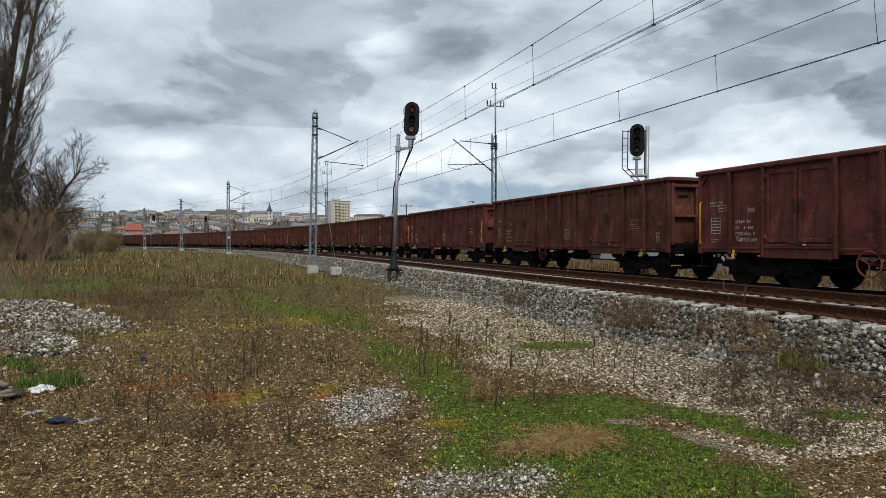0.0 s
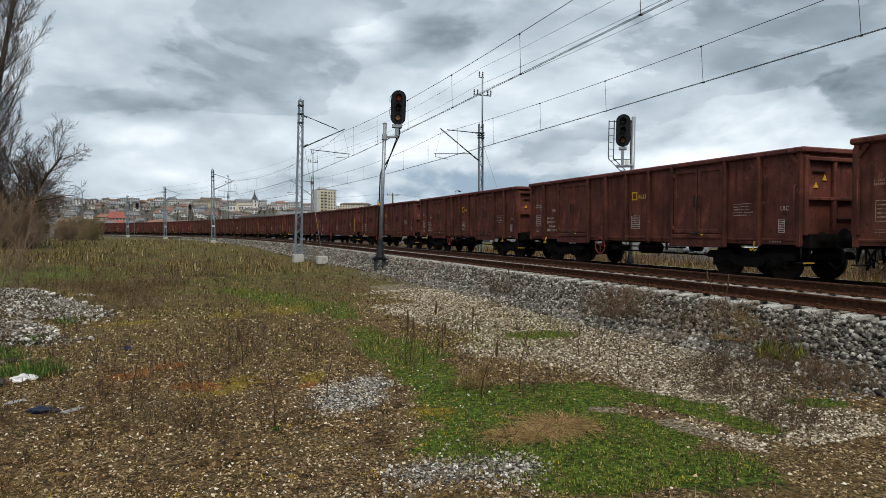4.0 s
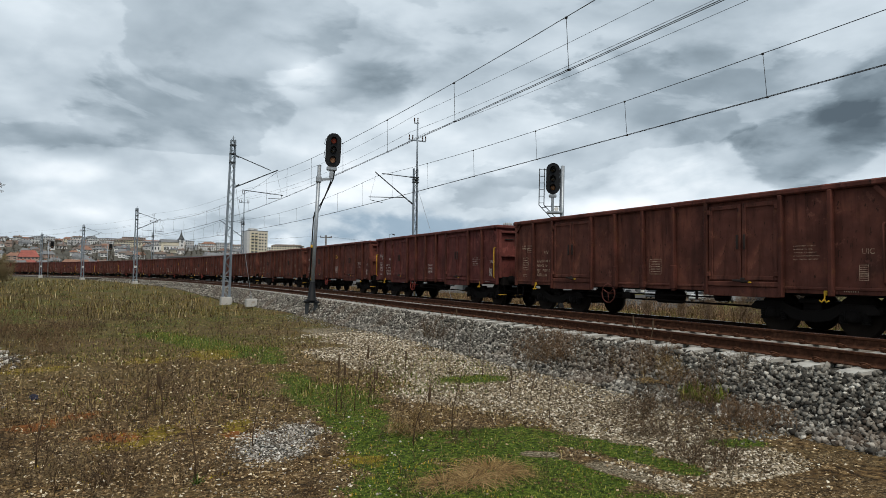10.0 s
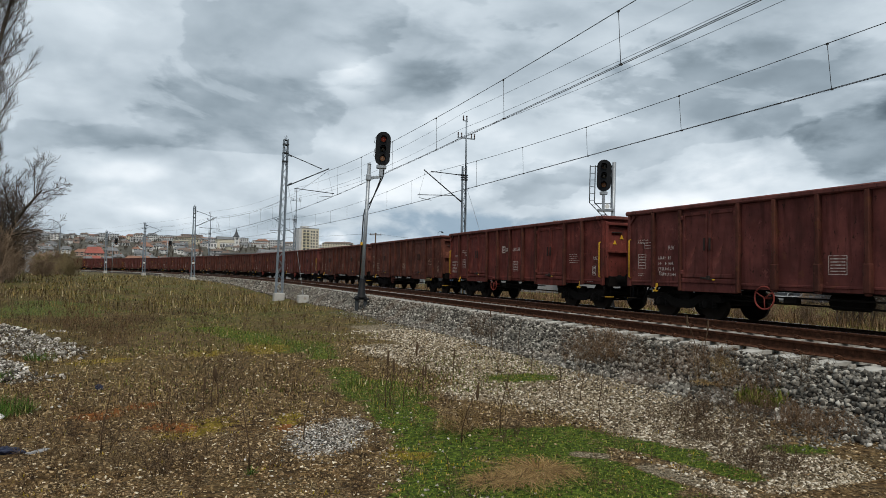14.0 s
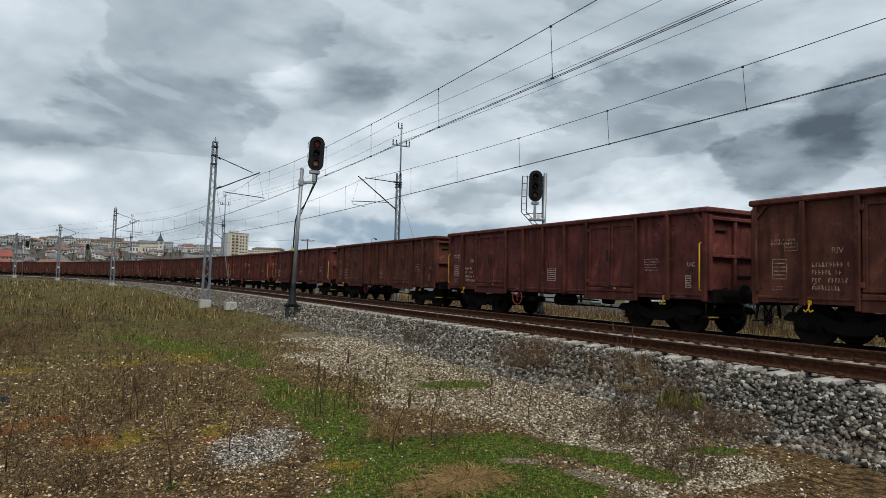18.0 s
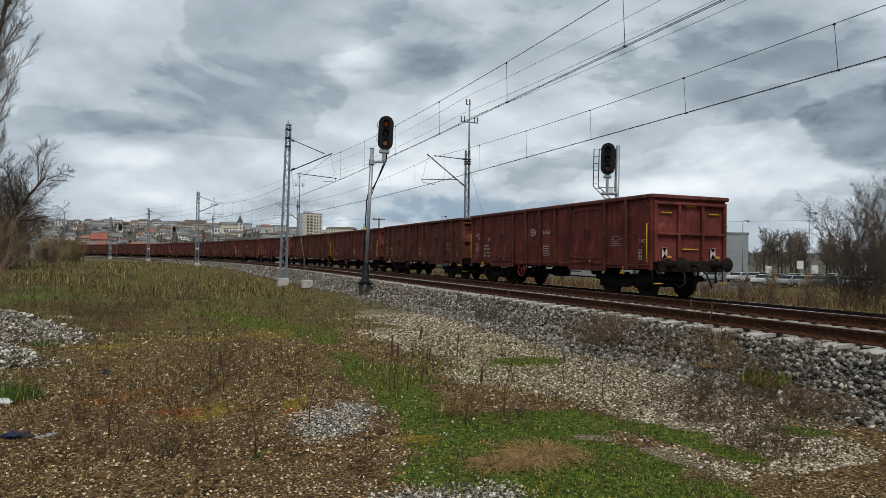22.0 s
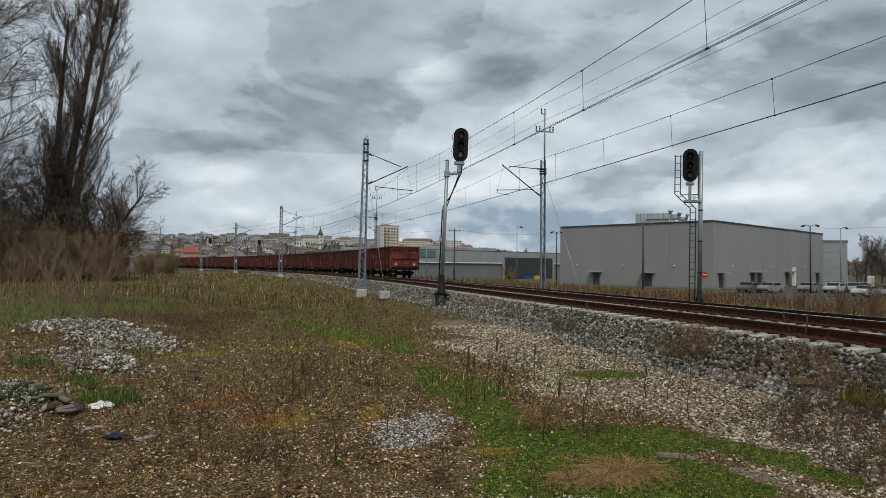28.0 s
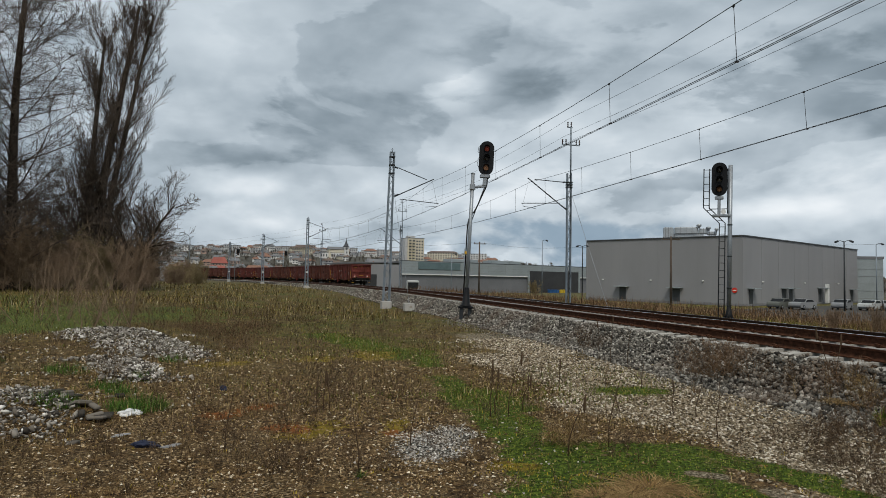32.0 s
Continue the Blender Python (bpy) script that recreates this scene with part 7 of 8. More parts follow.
    # residential tower
    t = thing("apartment_tower", "eleven-storey cream apartment tower with balconies", "apartment tower", at=Matrix.Translation(polar(10.5, 620, 6.5)) @ Matrix.Rotation(radians(14), 4, "Z"))
    part("body", Geo().box((0, 0, 15), (17.5, 14, 36), 0.1), MAT["render_cream"], t)
    part("side_bay", Geo().box((-9.6, 0, 15), (3.0, 13.4, 36), 0.1), MAT["render_grey"], t)
    part("roof", Geo().box((0, 0, 33.3), (18, 14.4, 0.6)), MAT["roof_slate"], t)
    part("lift_house", Geo().box((-3, 0, 34.6), (7, 6, 2.2)), MAT["render_pale"], t)
    for f in range(11):
        z = 1.5 + f * 2.85
        for x in (-6.0, -2.4):
            b = part("balcony", Geo().box((x, -7.6, z - 0.6), (2.6, 1.2, 1.1), 0.05), MAT["render_ochre"], t)
            part("balcony_door", Geo().box((x, -7.05, z + 0.6), (2.2, 0.15, 1.5)), MAT["window_dark"], b)
        for x in (1.2, 3.8, 6.8):
            part("window", Geo().box((x, -7.03, z + 0.3), (1.5, 0.15, 1.4)), MAT["window_dark"], t)
    # graffiti wall by the line
    g = Geo().box((0, 0, 1.2), (8.0, 0.4, 3.4), 0.05)
    single("concrete_wall", g, MAT["graffiti_wall"], "grey concrete wall with black scrawled paint", "wall", at=Matrix.Translation(polar(-9.2, 150, 0.3)) @ Matrix.Rotation(radians(9), 4, "Z"))


def hill(az, r):
    """Height of the hillside under a bearing and distance."""
    p = polar(az, r, 0)
    return ground_level(p.x, p.y)


building_materials()
build_big_hall()
build_low_hall()
build_car_park()
build_town()

# Trees, thickets, weeds and the litter of the waste ground.
def plant_materials():
    m = Mat("bark", 0.95)
    c = m.ramp(m.noise(3, 6, 0.65, stretch=(1, 1, 0.25)), [(0.3, (0.03, 0.024, 0.019)), (0.7, (0.1, 0.081, 0.064))])
    m.colour(c).bump(m.noise(9, 5, 0.7, stretch=(1, 1, 0.2)), 0.6, 0.05)
    MAT["bark"] = m.m
    MAT["twig"] = plain("twig", (0.115, 0.09, 0.073), 0.95, 0, 0.35, 0.6, 0)
    MAT["twig_far"] = plain("twig_far", (0.17, 0.14, 0.11), 0.95, 0, 0.3, 0.1, 0)
    MAT["twig_red"] = plain("twig_red", (0.24, 0.17, 0.115), 0.95, 0, 0.35, 1.5, 0)
    MAT["twig_olive"] = plain("twig_olive", (0.28, 0.22, 0.12), 0.95, 0, 0.35, 1.5, 0)

    def island(name, stops, rough=0.9):
        m = Mat(name, rough)
        m.colour(m.ramp(m.island(), stops))
        return m.m

    MAT["dead_grass"] = island("dead_grass", [(0.0, (0.035, 0.02, 0.008)), (0.4, (0.11, 0.068, 0.026)), (0.8, (0.29, 0.195, 0.08)), (1.0, (0.52, 0.39, 0.2))])
    MAT["dead_weed"] = island("dead_weed", [(0.0, (0.02, 0.013, 0.008)), (0.6, (0.075, 0.048, 0.029)), (1.0, (0.22, 0.15, 0.088))])
    MAT["red_weed"] = island("red_weed", [(0.0, (0.04, 0.023, 0.013)), (0.6, (0.13, 0.078, 0.042)), (1.0, (0.27, 0.175, 0.1))])
    MAT["green_blade"] = island("green_blade", [(0.0, (0.026, 0.036, 0.006)), (0.5, (0.088, 0.118, 0.017)), (0.85, (0.18, 0.21, 0.034)), (1.0, (0.40, 0.34, 0.1))])
    MAT["tuft_blade"] = island("tuft_blade", [(0.0, (0.012, 0.03, 0.005)), (0.5, (0.045, 0.1, 0.015)), (0.9, (0.1, 0.185, 0.03)), (1.0, (0.3, 0.28, 0.1))])
    MAT["yellow_blade"] = island("yellow_blade", [(0.0, (0.1482, 0.1125, 0.0123)), (0.5, (0.3235, 0.2448, 0.0232)), (1.0, (0.4849, 0.3562, 0.0559))])
    MAT["pebble"] = island("pebble", [(0.0, (0.025, 0.015, 0.006)), (0.35, (0.11, 0.068, 0.029)), (0.65, (0.29, 0.197, 0.1)), (0.9, (0.52, 0.395, 0.235)), (1.0, (0.82, 0.75, 0.61))])
    MAT["pebble_pale"] = island("pebble_pale", [(0.0, (0.028, 0.02, 0.011)), (0.35, (0.13, 0.1, 0.063)), (0.75, (0.35, 0.288, 0.2)), (1.0, (0.72, 0.66, 0.56))])
    MAT["rubble_white"] = island("rubble_white", [(0.0, (0.03, 0.025, 0.02)), (0.4, (0.19, 0.168, 0.14)), (0.8, (0.45, 0.415, 0.365)), (1.0, (0.78, 0.75, 0.7))])
    MAT["leaf_litter"] = island("leaf_litter", [(0.0, (0.0703, 0.0401, 0.0196)), (0.5, (0.1875, 0.109, 0.0486)), (1.0, (0.3506, 0.2298, 0.1211))])
    MAT["orange_straw"] = island("orange_straw", [(0.0, (0.07, 0.04, 0.015)), (0.5, (0.22, 0.135, 0.05)), (1.0, (0.44, 0.31, 0.14))])
    MAT["tussock"] = island("tussock", [(0.0, (0.014, 0.009, 0.004)), (0.3, (0.06, 0.041, 0.014)), (0.55, (0.14, 0.115, 0.028)), (0.8, (0.24, 0.165, 0.062)), (0.95, (0.4, 0.3, 0.14)), (1.0, (0.6, 0.52, 0.36))])
    MAT["scrub_far"] = island("scrub_far", [(0.0, (0.03, 0.027, 0.024)), (0.6, (0.075, 0.066, 0.054)), (1.0, (0.15, 0.13, 0.10))])
    MAT["litter_white"] = plain("litter_white", (0.7, 0.7, 0.7), 0.5, 0, 0.15, 4, 0.2)
    MAT["litter_blue"] = plain("litter_blue", (0.02, 0.025, 0.05), 0.5, 0, 0.3, 4, 0.2)
    MAT["litter_grey"] = plain("litter_grey", (0.3, 0.3, 0.3), 0.6, 0, 0.3, 4, 0.2)
    MAT["slab_dark"] = plain("slab_dark", (0.055, 0.048, 0.04), 0.95, 0, 0.4, 3, 0.4)


class Wood:
    """Collects branch segments and turns them into slim prisms in one go."""

    def __init__(self):
        self.a, self.b, self.ra, self.rb = [], [], [], []

    def seg(self, a, b, ra, rb):
        self.a.append(tuple(a)), self.b.append(tuple(b)), self.ra.append(ra), self.rb.append(rb)

    def mesh(self, name, material, sides=4):
        a, b = np.array(self.a), np.array(self.b)
        ra, rb = np.array(self.ra)[:, None], np.array(self.rb)[:, None]
        d = b - a
        d /= np.maximum(np.linalg.norm(d, axis=1), 1e-9)[:, None]
        ref = np.where(np.abs(d[:, 2:3]) > 0.8, np.array([[1.0, 0, 0]]), np.array([[0, 0, 1.0]]))
        u = np.cross(d, ref)
        u /= np.maximum(np.linalg.norm(u, axis=1), 1e-9)[:, None]
        w = np.cross(d, u)
        rings = []
        for p, r in ((a, ra), (b, rb)):
            for k in range(sides):
                t = 2 * math.pi * k / sides
                rings.append(p + (u * math.cos(t) + w * math.sin(t)) * r)
        v = np.stack(rings, 1).reshape(-1, 3)
        n = len(a)
        base = (np.arange(n) * 2 * sides)[:, None, None]
        quad = np.array([(k, (k + 1) % sides, sides + (k + 1) % sides, sides + k) for k in range(sides)])[None]
        me = bulk(name, v, (base + quad).reshape(-1, 4), material)
        me.polygons.foreach_set("use_smooth", [True] * len(me.polygons))
        return me


def grow(rng, trunk, twigs, p, d, length, r, level, spec):
    """One branch and all that it bears."""
    up, wob, kids, ratio, spread, levels = spec["up"], spec["wobble"], spec["kids"], spec["ratio"], spec["spread"], spec["levels"]
    n = max(2, int(5 - level * 0.8)) if level < levels else 2
    store = trunk if level <= spec.get("thick", 1) else twigs
    step = length / n
    for k in range(n):
        d = (d + Vector((rng.gauss(0, wob * (0.5 if level == 0 else 1)), rng.gauss(0, wob * (0.5 if level == 0 else 1)), rng.gauss(0, wob) + up[min(level, len(up) - 1)]))).normalized()
        q = p + d * step
        r2 = r * (1 - 0.62 * (k + 1) / n) if level else r * (1 - 0.75 * (k + 1) / n)
        r1 = r * (1 - 0.62 * k / n) if level else r * (1 - 0.75 * k / n)
        store.seg(p, q, max(r1, spec["fine"]), max(r2, spec["fine"] * 0.8))
        if level < levels and (level > 0 or (k + 1) / n > spec["bare"]):
            for _ in range(kids[min(level, len(kids) - 1)]):
                side = d.orthogonal().normalized()
                side.rotate(Matrix.Rotation(rng.uniform(0, 6.283), 3, d))
                s = spread[min(level, len(spread) - 1)] * rng.uniform(0.7, 1.25)
                nd = (d * math.cos(s) + side * math.sin(s)).normalized()
                t = rng.random()
                grow(rng, trunk, twigs, p.lerp(q, t), nd, length * ratio[min(level, len(ratio) - 1)] * rng.uniform(0.65, 1.15) * (1 - 0.45 * (k / n)), max(r2 * spec.get("taper", 0.55), spec["fine"]), level + 1, spec)
        p = q


def bare_tree(name, label, seed, height, radius, spec, at, twig="twig", forks=1, group="bare trees", base_dir=None, base_r=0.0, fan=0.06):
    rng = random.Random(seed)
    trunk, twigs = Wood(), Wood()
    for k in range(forks):
        d = Vector((rng.gauss(0, fan), rng.gauss(0, fan), 1)) if base_dir is None else Vector(base_dir[k])
        spread = base_r or radius * 0.5 * (forks > 1)
        start = Vector((rng.gauss(0, spread), rng.gauss(0, spread), -0.25 if radius > 0.1 else -0.03))
        grow(rng, trunk, twigs, start, d.normalized(), height * (rng.uniform(0.82, 1.0) if k else 1.0), radius * (0.75 if k else 1), 0, spec)
    t = thing(name, label, "tree" if "tree" in name else "shrub", group, at=at)
    woody = "tree" in name
    ob = part("trunk" if woody else "brush", trunk.mesh("trunk" if woody else "brush", MAT["bark"] if woody else MAT[twig], 6 if woody else 4), None, t)
    if not woody:
        tagged(ob, kind="stuff")
    if twigs.a:
        tagged(part("crown", twigs.mesh("crown", MAT[twig], 3), None, t), kind="stuff")
    return t


POPLAR = dict(up=(0.0, 0.2, 0.2, 0.14), wobble=0.05, kids=(9, 4, 3), ratio=(0.27, 0.42, 0.5), spread=(0.62, 0.5, 0.55), levels=3, fine=0.0125, bare=0.12, thick=0, taper=0.2)
LIME = dict(up=(0.0, 0.03, -0.01, -0.05), wobble=0.06, kids=(12, 5, 3), ratio=(0.32, 0.45, 0.5), spread=(1.1, 0.7, 0.65), levels=3, fine=0.0125, bare=0.08, thick=0, taper=0.22)
SPREADING = dict(taper=0.5, up=(0.02, 0.05, 0.05, 0.04), wobble=0.16, kids=(3, 3, 3), ratio=(0.6, 0.55, 0.5), spread=(0.8, 0.7, 0.7), levels=3, fine=0.009, bare=0.25, thick=1)
FAR_TREE = dict(up=(0.02, 0.08, 0.06), wobble=0.12, kids=(4, 3, 2), ratio=(0.5, 0.5, 0.5), spread=(0.75, 0.65, 0.6), levels=3, fine=0.02, bare=0.25, thick=0)
BUSH = dict(up=(0.02, 0.05, 0.05), wobble=0.13, kids=(2, 2, 1), ratio=(0.5, 0.5, 0.5), spread=(0.6, 0.6, 0.6), levels=2, fine=0.004, bare=0.1, thick=0)
WEED_BUSH = dict(up=(0.03, 0.04, 0.03), wobble=0.17, kids=(1, 1), ratio=(0.45, 0.4), spread=(0.75, 0.8), levels=2, fine=0.0012, bare=0.05, thick=0)


def place_copy(src, x, y, z, scale, turn):
    ob = copy_thing(src, Matrix())
    ob.matrix_basis = Matrix.LocRotScale((x, y, z), Euler((0, 0, turn)), (scale, scale, scale))
    return ob


def build_trees():
    def at(az, r, dz=0.0, turn=0.0):
        p = polar(az, r, 0)
        return Matrix.Translation((p.x, p.y, ground_level(p.x, p.y) + dz)) @ Matrix.Rotation(turn, 4, "Z")

    bare_tree("poplar_tree", "tall bare poplar with upswept branches", 3, 30, 0.55, POPLAR, at(-16.3, 72), forks=3, base_dir=[(0.14, 0.02, 1), (0.19, 0.06, 1), (0.09, -0.04, 1)], base_r=0.25)
    bare_tree("lime_tree", "broad bare lime with drooping fine twigs", 7, 30, 0.5, LIME, at(-21.1, 66), base_dir=[(0.03, 0, 1)])
    bare_tree("lime_tree", "broad bare lime with drooping fine twigs", 8, 25, 0.42, LIME, at(-24.2, 64), base_dir=[(0.0, 0, 1)])
    bare_tree("lime_tree", "broad bare lime with drooping fine twigs", 17, 26, 0.5, LIME, at(-28.5, 62), base_dir=[(0.0, 0, 1)])
    bare_tree("spreading_tree", "crooked bare tree leaning over the thicket", 23, 10.0, 0.28, dict(SPREADING, kids=(4, 3, 3), fine=0.014), at(-13.9, 69), forks=2, base_dir=[(0.4, 0, 0.95), (0.1, 0.1, 1)])
    bare_tree("spreading_tree", "crooked bare tree leaning over the thicket", 29, 7.0, 0.2, dict(SPREADING, kids=(4, 3, 3), fine=0.013), at(-12.0, 71), forks=2)
    rng = random.Random(41)
    under = bare_tree("spreading_tree", "slender bare tree inside the thicket", 31, 11.0, 0.16, dict(SPREADING, kids=(4, 3, 3), fine=0.012), at(-17.6, 76), forks=2, fan=0.15)
    for k in range(4):
        p = polar(rng.uniform(-27, -17.0), rng.uniform(70, 86), 0)
        place_copy(under, p.x, p.y, ground_level(p.x, p.y), rng.uniform(0.6, 1.0), rng.uniform(0, 6.28))
    kinds = []
    for k in range(3):
        kinds.append(bare_tree("thicket_shrub", "dense brown leafless shrub at the wood's edge", 50 + k, 4.2, 0.05, dict(BUSH, kids=(3, 3, 2), levels=3, fine=0.008), at(-12.5 - 3 * k, 66 + 2 * k), twig="twig_red" if k != 1 else "twig_olive", forks=9, group="thicket shrubs", base_r=0.7, fan=0.22))
    for k in range(40):
        az, r = rng.uniform(-42, -9.3), rng.uniform(60, 84)
        p = polar(az, r, 0)
        place_copy(rng.choice(kinds), p.x, p.y, ground_level(p.x, p.y), rng.uniform(0.55, 1.25) * (0.75 if az > -12 else 1.0), rng.uniform(0, 6.28))
    for k in range(16):
        az, r = rng.uniform(-10.2, -7.6), rng.uniform(95, 150)
        p = polar(az, r, 0)
        place_copy(rng.choice(kinds), p.x, p.y, ground_level(p.x, p.y), rng.uniform(0.4, 0.8), rng.uniform(0, 6.28))
    # woods far off: beyond the car park, and between the houses
    far = [bare_tree("bare_tree", "bare brown tree in the distance", 70 + k, 8.5, 0.2, FAR_TREE, at(49 + 2.2 * k, 138 + 5 * k, -0.2), twig="twig_far", group="distant trees") for k in range(3)]
    for k in range(70):
        az, r = rng.uniform(48.6, 60) if k % 2 else rng.uniform(48, 75), rng.uniform(135, 190)
        p = polar(az, r, 0)
        place_copy(rng.choice(far), p.x, p.y, ground_level(p.x, p.y) - 0.2, rng.uniform(0.55, 0.95), rng.uniform(0, 6.28))
    for k in range(110):
        az, r = rng.uniform(-26, 47), 300 + 760 * rng.random()
        if az < -14 and r > 500:
            r = rng.uniform(160, 400)
        p = polar(az, r, 0)
        place_copy(rng.choice(far), p.x, p.y, ground_level(p.x, p.y) - 0.5, rng.uniform(0.5, 1.0), rng.uniform(0, 6.28))
    woods = Wood()
    for k in range(4200):
        az, r = rng.uniform(-27, 48), 290 + 800 * rng.random() ** 0.8
        if az > 17 and rng.random() < 0.3:
            continue
        p = polar(az, r, 0)
        p.z = ground_level(p.x, p.y) - 0.5
        hgt = rng.uniform(2.5, 6.5)
        th = 0.0002 * r
        for j in range(9):
            a = rng.uniform(0, 6.283)
            e = rng.uniform(0.1, 0.75)
            foot = p + Vector((0, 0, hgt * rng.uniform(0.0, 0.4)))
            d = Vector((math.cos(a) * e, math.sin(a) * e, 1)) * hgt * rng.uniform(0.35, 0.65)
            woods.seg(foot, foot + d, th * 1.5, th * 0.5)
    tagged(new("hillside_woods", woods.mesh("hillside_woods", MAT["scrub_far"], 3)), "dark leafless trees and scrub between the houses", "woods", kind="stuff")
    # low scrub behind the train and along the field
    for k in range(30):
        az, r = rng.uniform(-6, 24), rng.uniform(150, 300)
        p = polar(az, r, 0)
        if line_offset(p.x, p.y)[0] > 22:
            place_copy(rng.choice(kinds), p.x, p.y, ground_level(p.x, p.y), rng.uniform(0.5, 0.9), rng.uniform(0, 6.28))
    # young growth beyond the far track
    bare_tree("birch_shrub", "slender bare shrub with reddish twigs beyond the track", 91, 4.6, 0.045, dict(BUSH, levels=3, kids=(2, 3, 2), fine=0.0035), at(55.5, 31), twig="twig", forks=10, base_r=0.5, fan=0.4, group="track shrubs")
    bare_tree("birch_shrub", "slender bare shrub with reddish twigs beyond the track", 92, 4.6, 0.045, dict(BUSH, levels=3, kids=(2, 3, 2), fine=0.0035), at(59.0, 30), twig="twig", forks=9, base_r=0.5, fan=0.4, group="track shrubs")
    for az, r, h, seed in ((49.5, 24.0, 1.3, 93), (47.6, 25.5, 1.0, 94), (52.3, 24.5, 1.2, 95), (44.8, 27, 0.8, 96)):
        bare_tree("bramble_shrub", "low dark bramble on the field's edge", seed, h, 0.015, dict(BUSH, kids=(2, 2), up=(-0.08, 0.0), fine=0.0035), at(az, r), twig="twig_red", forks=9, group="track shrubs")
    # wild shrub with long pale rods left of the gravel
    bare_tree("rod_shrub", "leafless shrub with long thin pale rods", 101, 2.4, 0.016, dict(BUSH, kids=(2, 2), fine=0.0028, wobble=0.12), Matrix.Translation((-4.4, 16.9, ground_level(-4.4, 16.9))), twig="twig_red", base_r=0.3, fan=0.6, forks=9, group="rod shrubs")
    bare_tree("rod_shrub", "leafless shrub with long thin pale rods", 102, 2.4, 0.018, dict(BUSH, kids=(2, 2), fine=0.003, wobble=0.12), Matrix.Translation((-7.2, 21.5, ground_level(-7.2, 21.5))), twig="twig_red", base_r=0.5, fan=0.3, forks=8, group="rod shrubs")


def scatter_blades(name, label, pts, rng, material, h0, h1, width, bend=0.5, lie=0.25, cat="grass"):
    """Thin curved blades: two quads and a tip each, all in one mesh."""
    n = len(pts)
    h = rng.uniform(h0, h1, n)
    a = rng.uniform(0, 2 * math.pi, n)
    lean = np.minimum(rng.uniform(0, bend, n) + (rng.random(n) < lie) * rng.uniform(0.7, 1.3, n), 1.5)
    dx, dy = np.cos(a), np.sin(a)
    sx, sy = -dy * width / 2, dx * width / 2
    v = []
    for t, w in ((0.0, 1.0), (0.55, 0.8), (1.0, 0.12)):
        out = h * np.sin(lean * (0.6 + 0.4 * t)) * t
        up = h * np.cos(lean * (0.6 + 0.4 * t)) * t
        for k in (-1, 1):
            v.append(np.stack([pts[:, 0] + dx * out + k * sx * w, pts[:, 1] + dy * out + k * sy * w, pts[:, 2] + up - 0.005], 1))
    v = np.stack(v, 1).reshape(-1, 3)
    base = (np.arange(n) * 6)[:, None, None]
    f = (base + np.array([[(0, 1, 3, 2), (2, 3, 5, 4)]])).reshape(-1, 4)
    ob = new(name, bulk(name, v, f, MAT[material]))
    return tagged(ob, label, cat, kind="stuff")


def noise_field(x, y, scale, seed):
    return np.array([noise.noise((a * scale, b * scale, seed)) for a, b in zip(x, y)])


def strip(x, y, shapes):
    """How far inside a set of ground strips the points lie (1 well inside, 0 outside)."""
    out = np.zeros(len(x))
    for ax, ay, bx, by, r, soft in shapes:
        dx, dy = bx - ax, by - ay
        t = np.clip(((x - ax) * dx + (y - ay) * dy) / max(dx * dx + dy * dy, 1e-6), 0, 1)
        d = np.hypot(x - ax - t * dx, y - ay - t * dy)
        out = np.maximum(out, np.clip((r + soft - d) / soft, 0, 1))
    return out


def spots(rng, n, near, far, lo=-38.0, hi=40.0, power=1.0):
    """Points on the ground spread over the open view, thicker close by."""
    r = near * (far / near) ** (rng.random(n) ** power)
    az = np.radians(rng.uniform(lo, hi, n) + 14)
    return r * np.sin(az), r * np.cos(az)


def on_ground(x, y, dz=0.0):
    return np.stack([x, y, np.array([ground_level(a, b) for a, b in zip(x, y)]) + dz], 1)


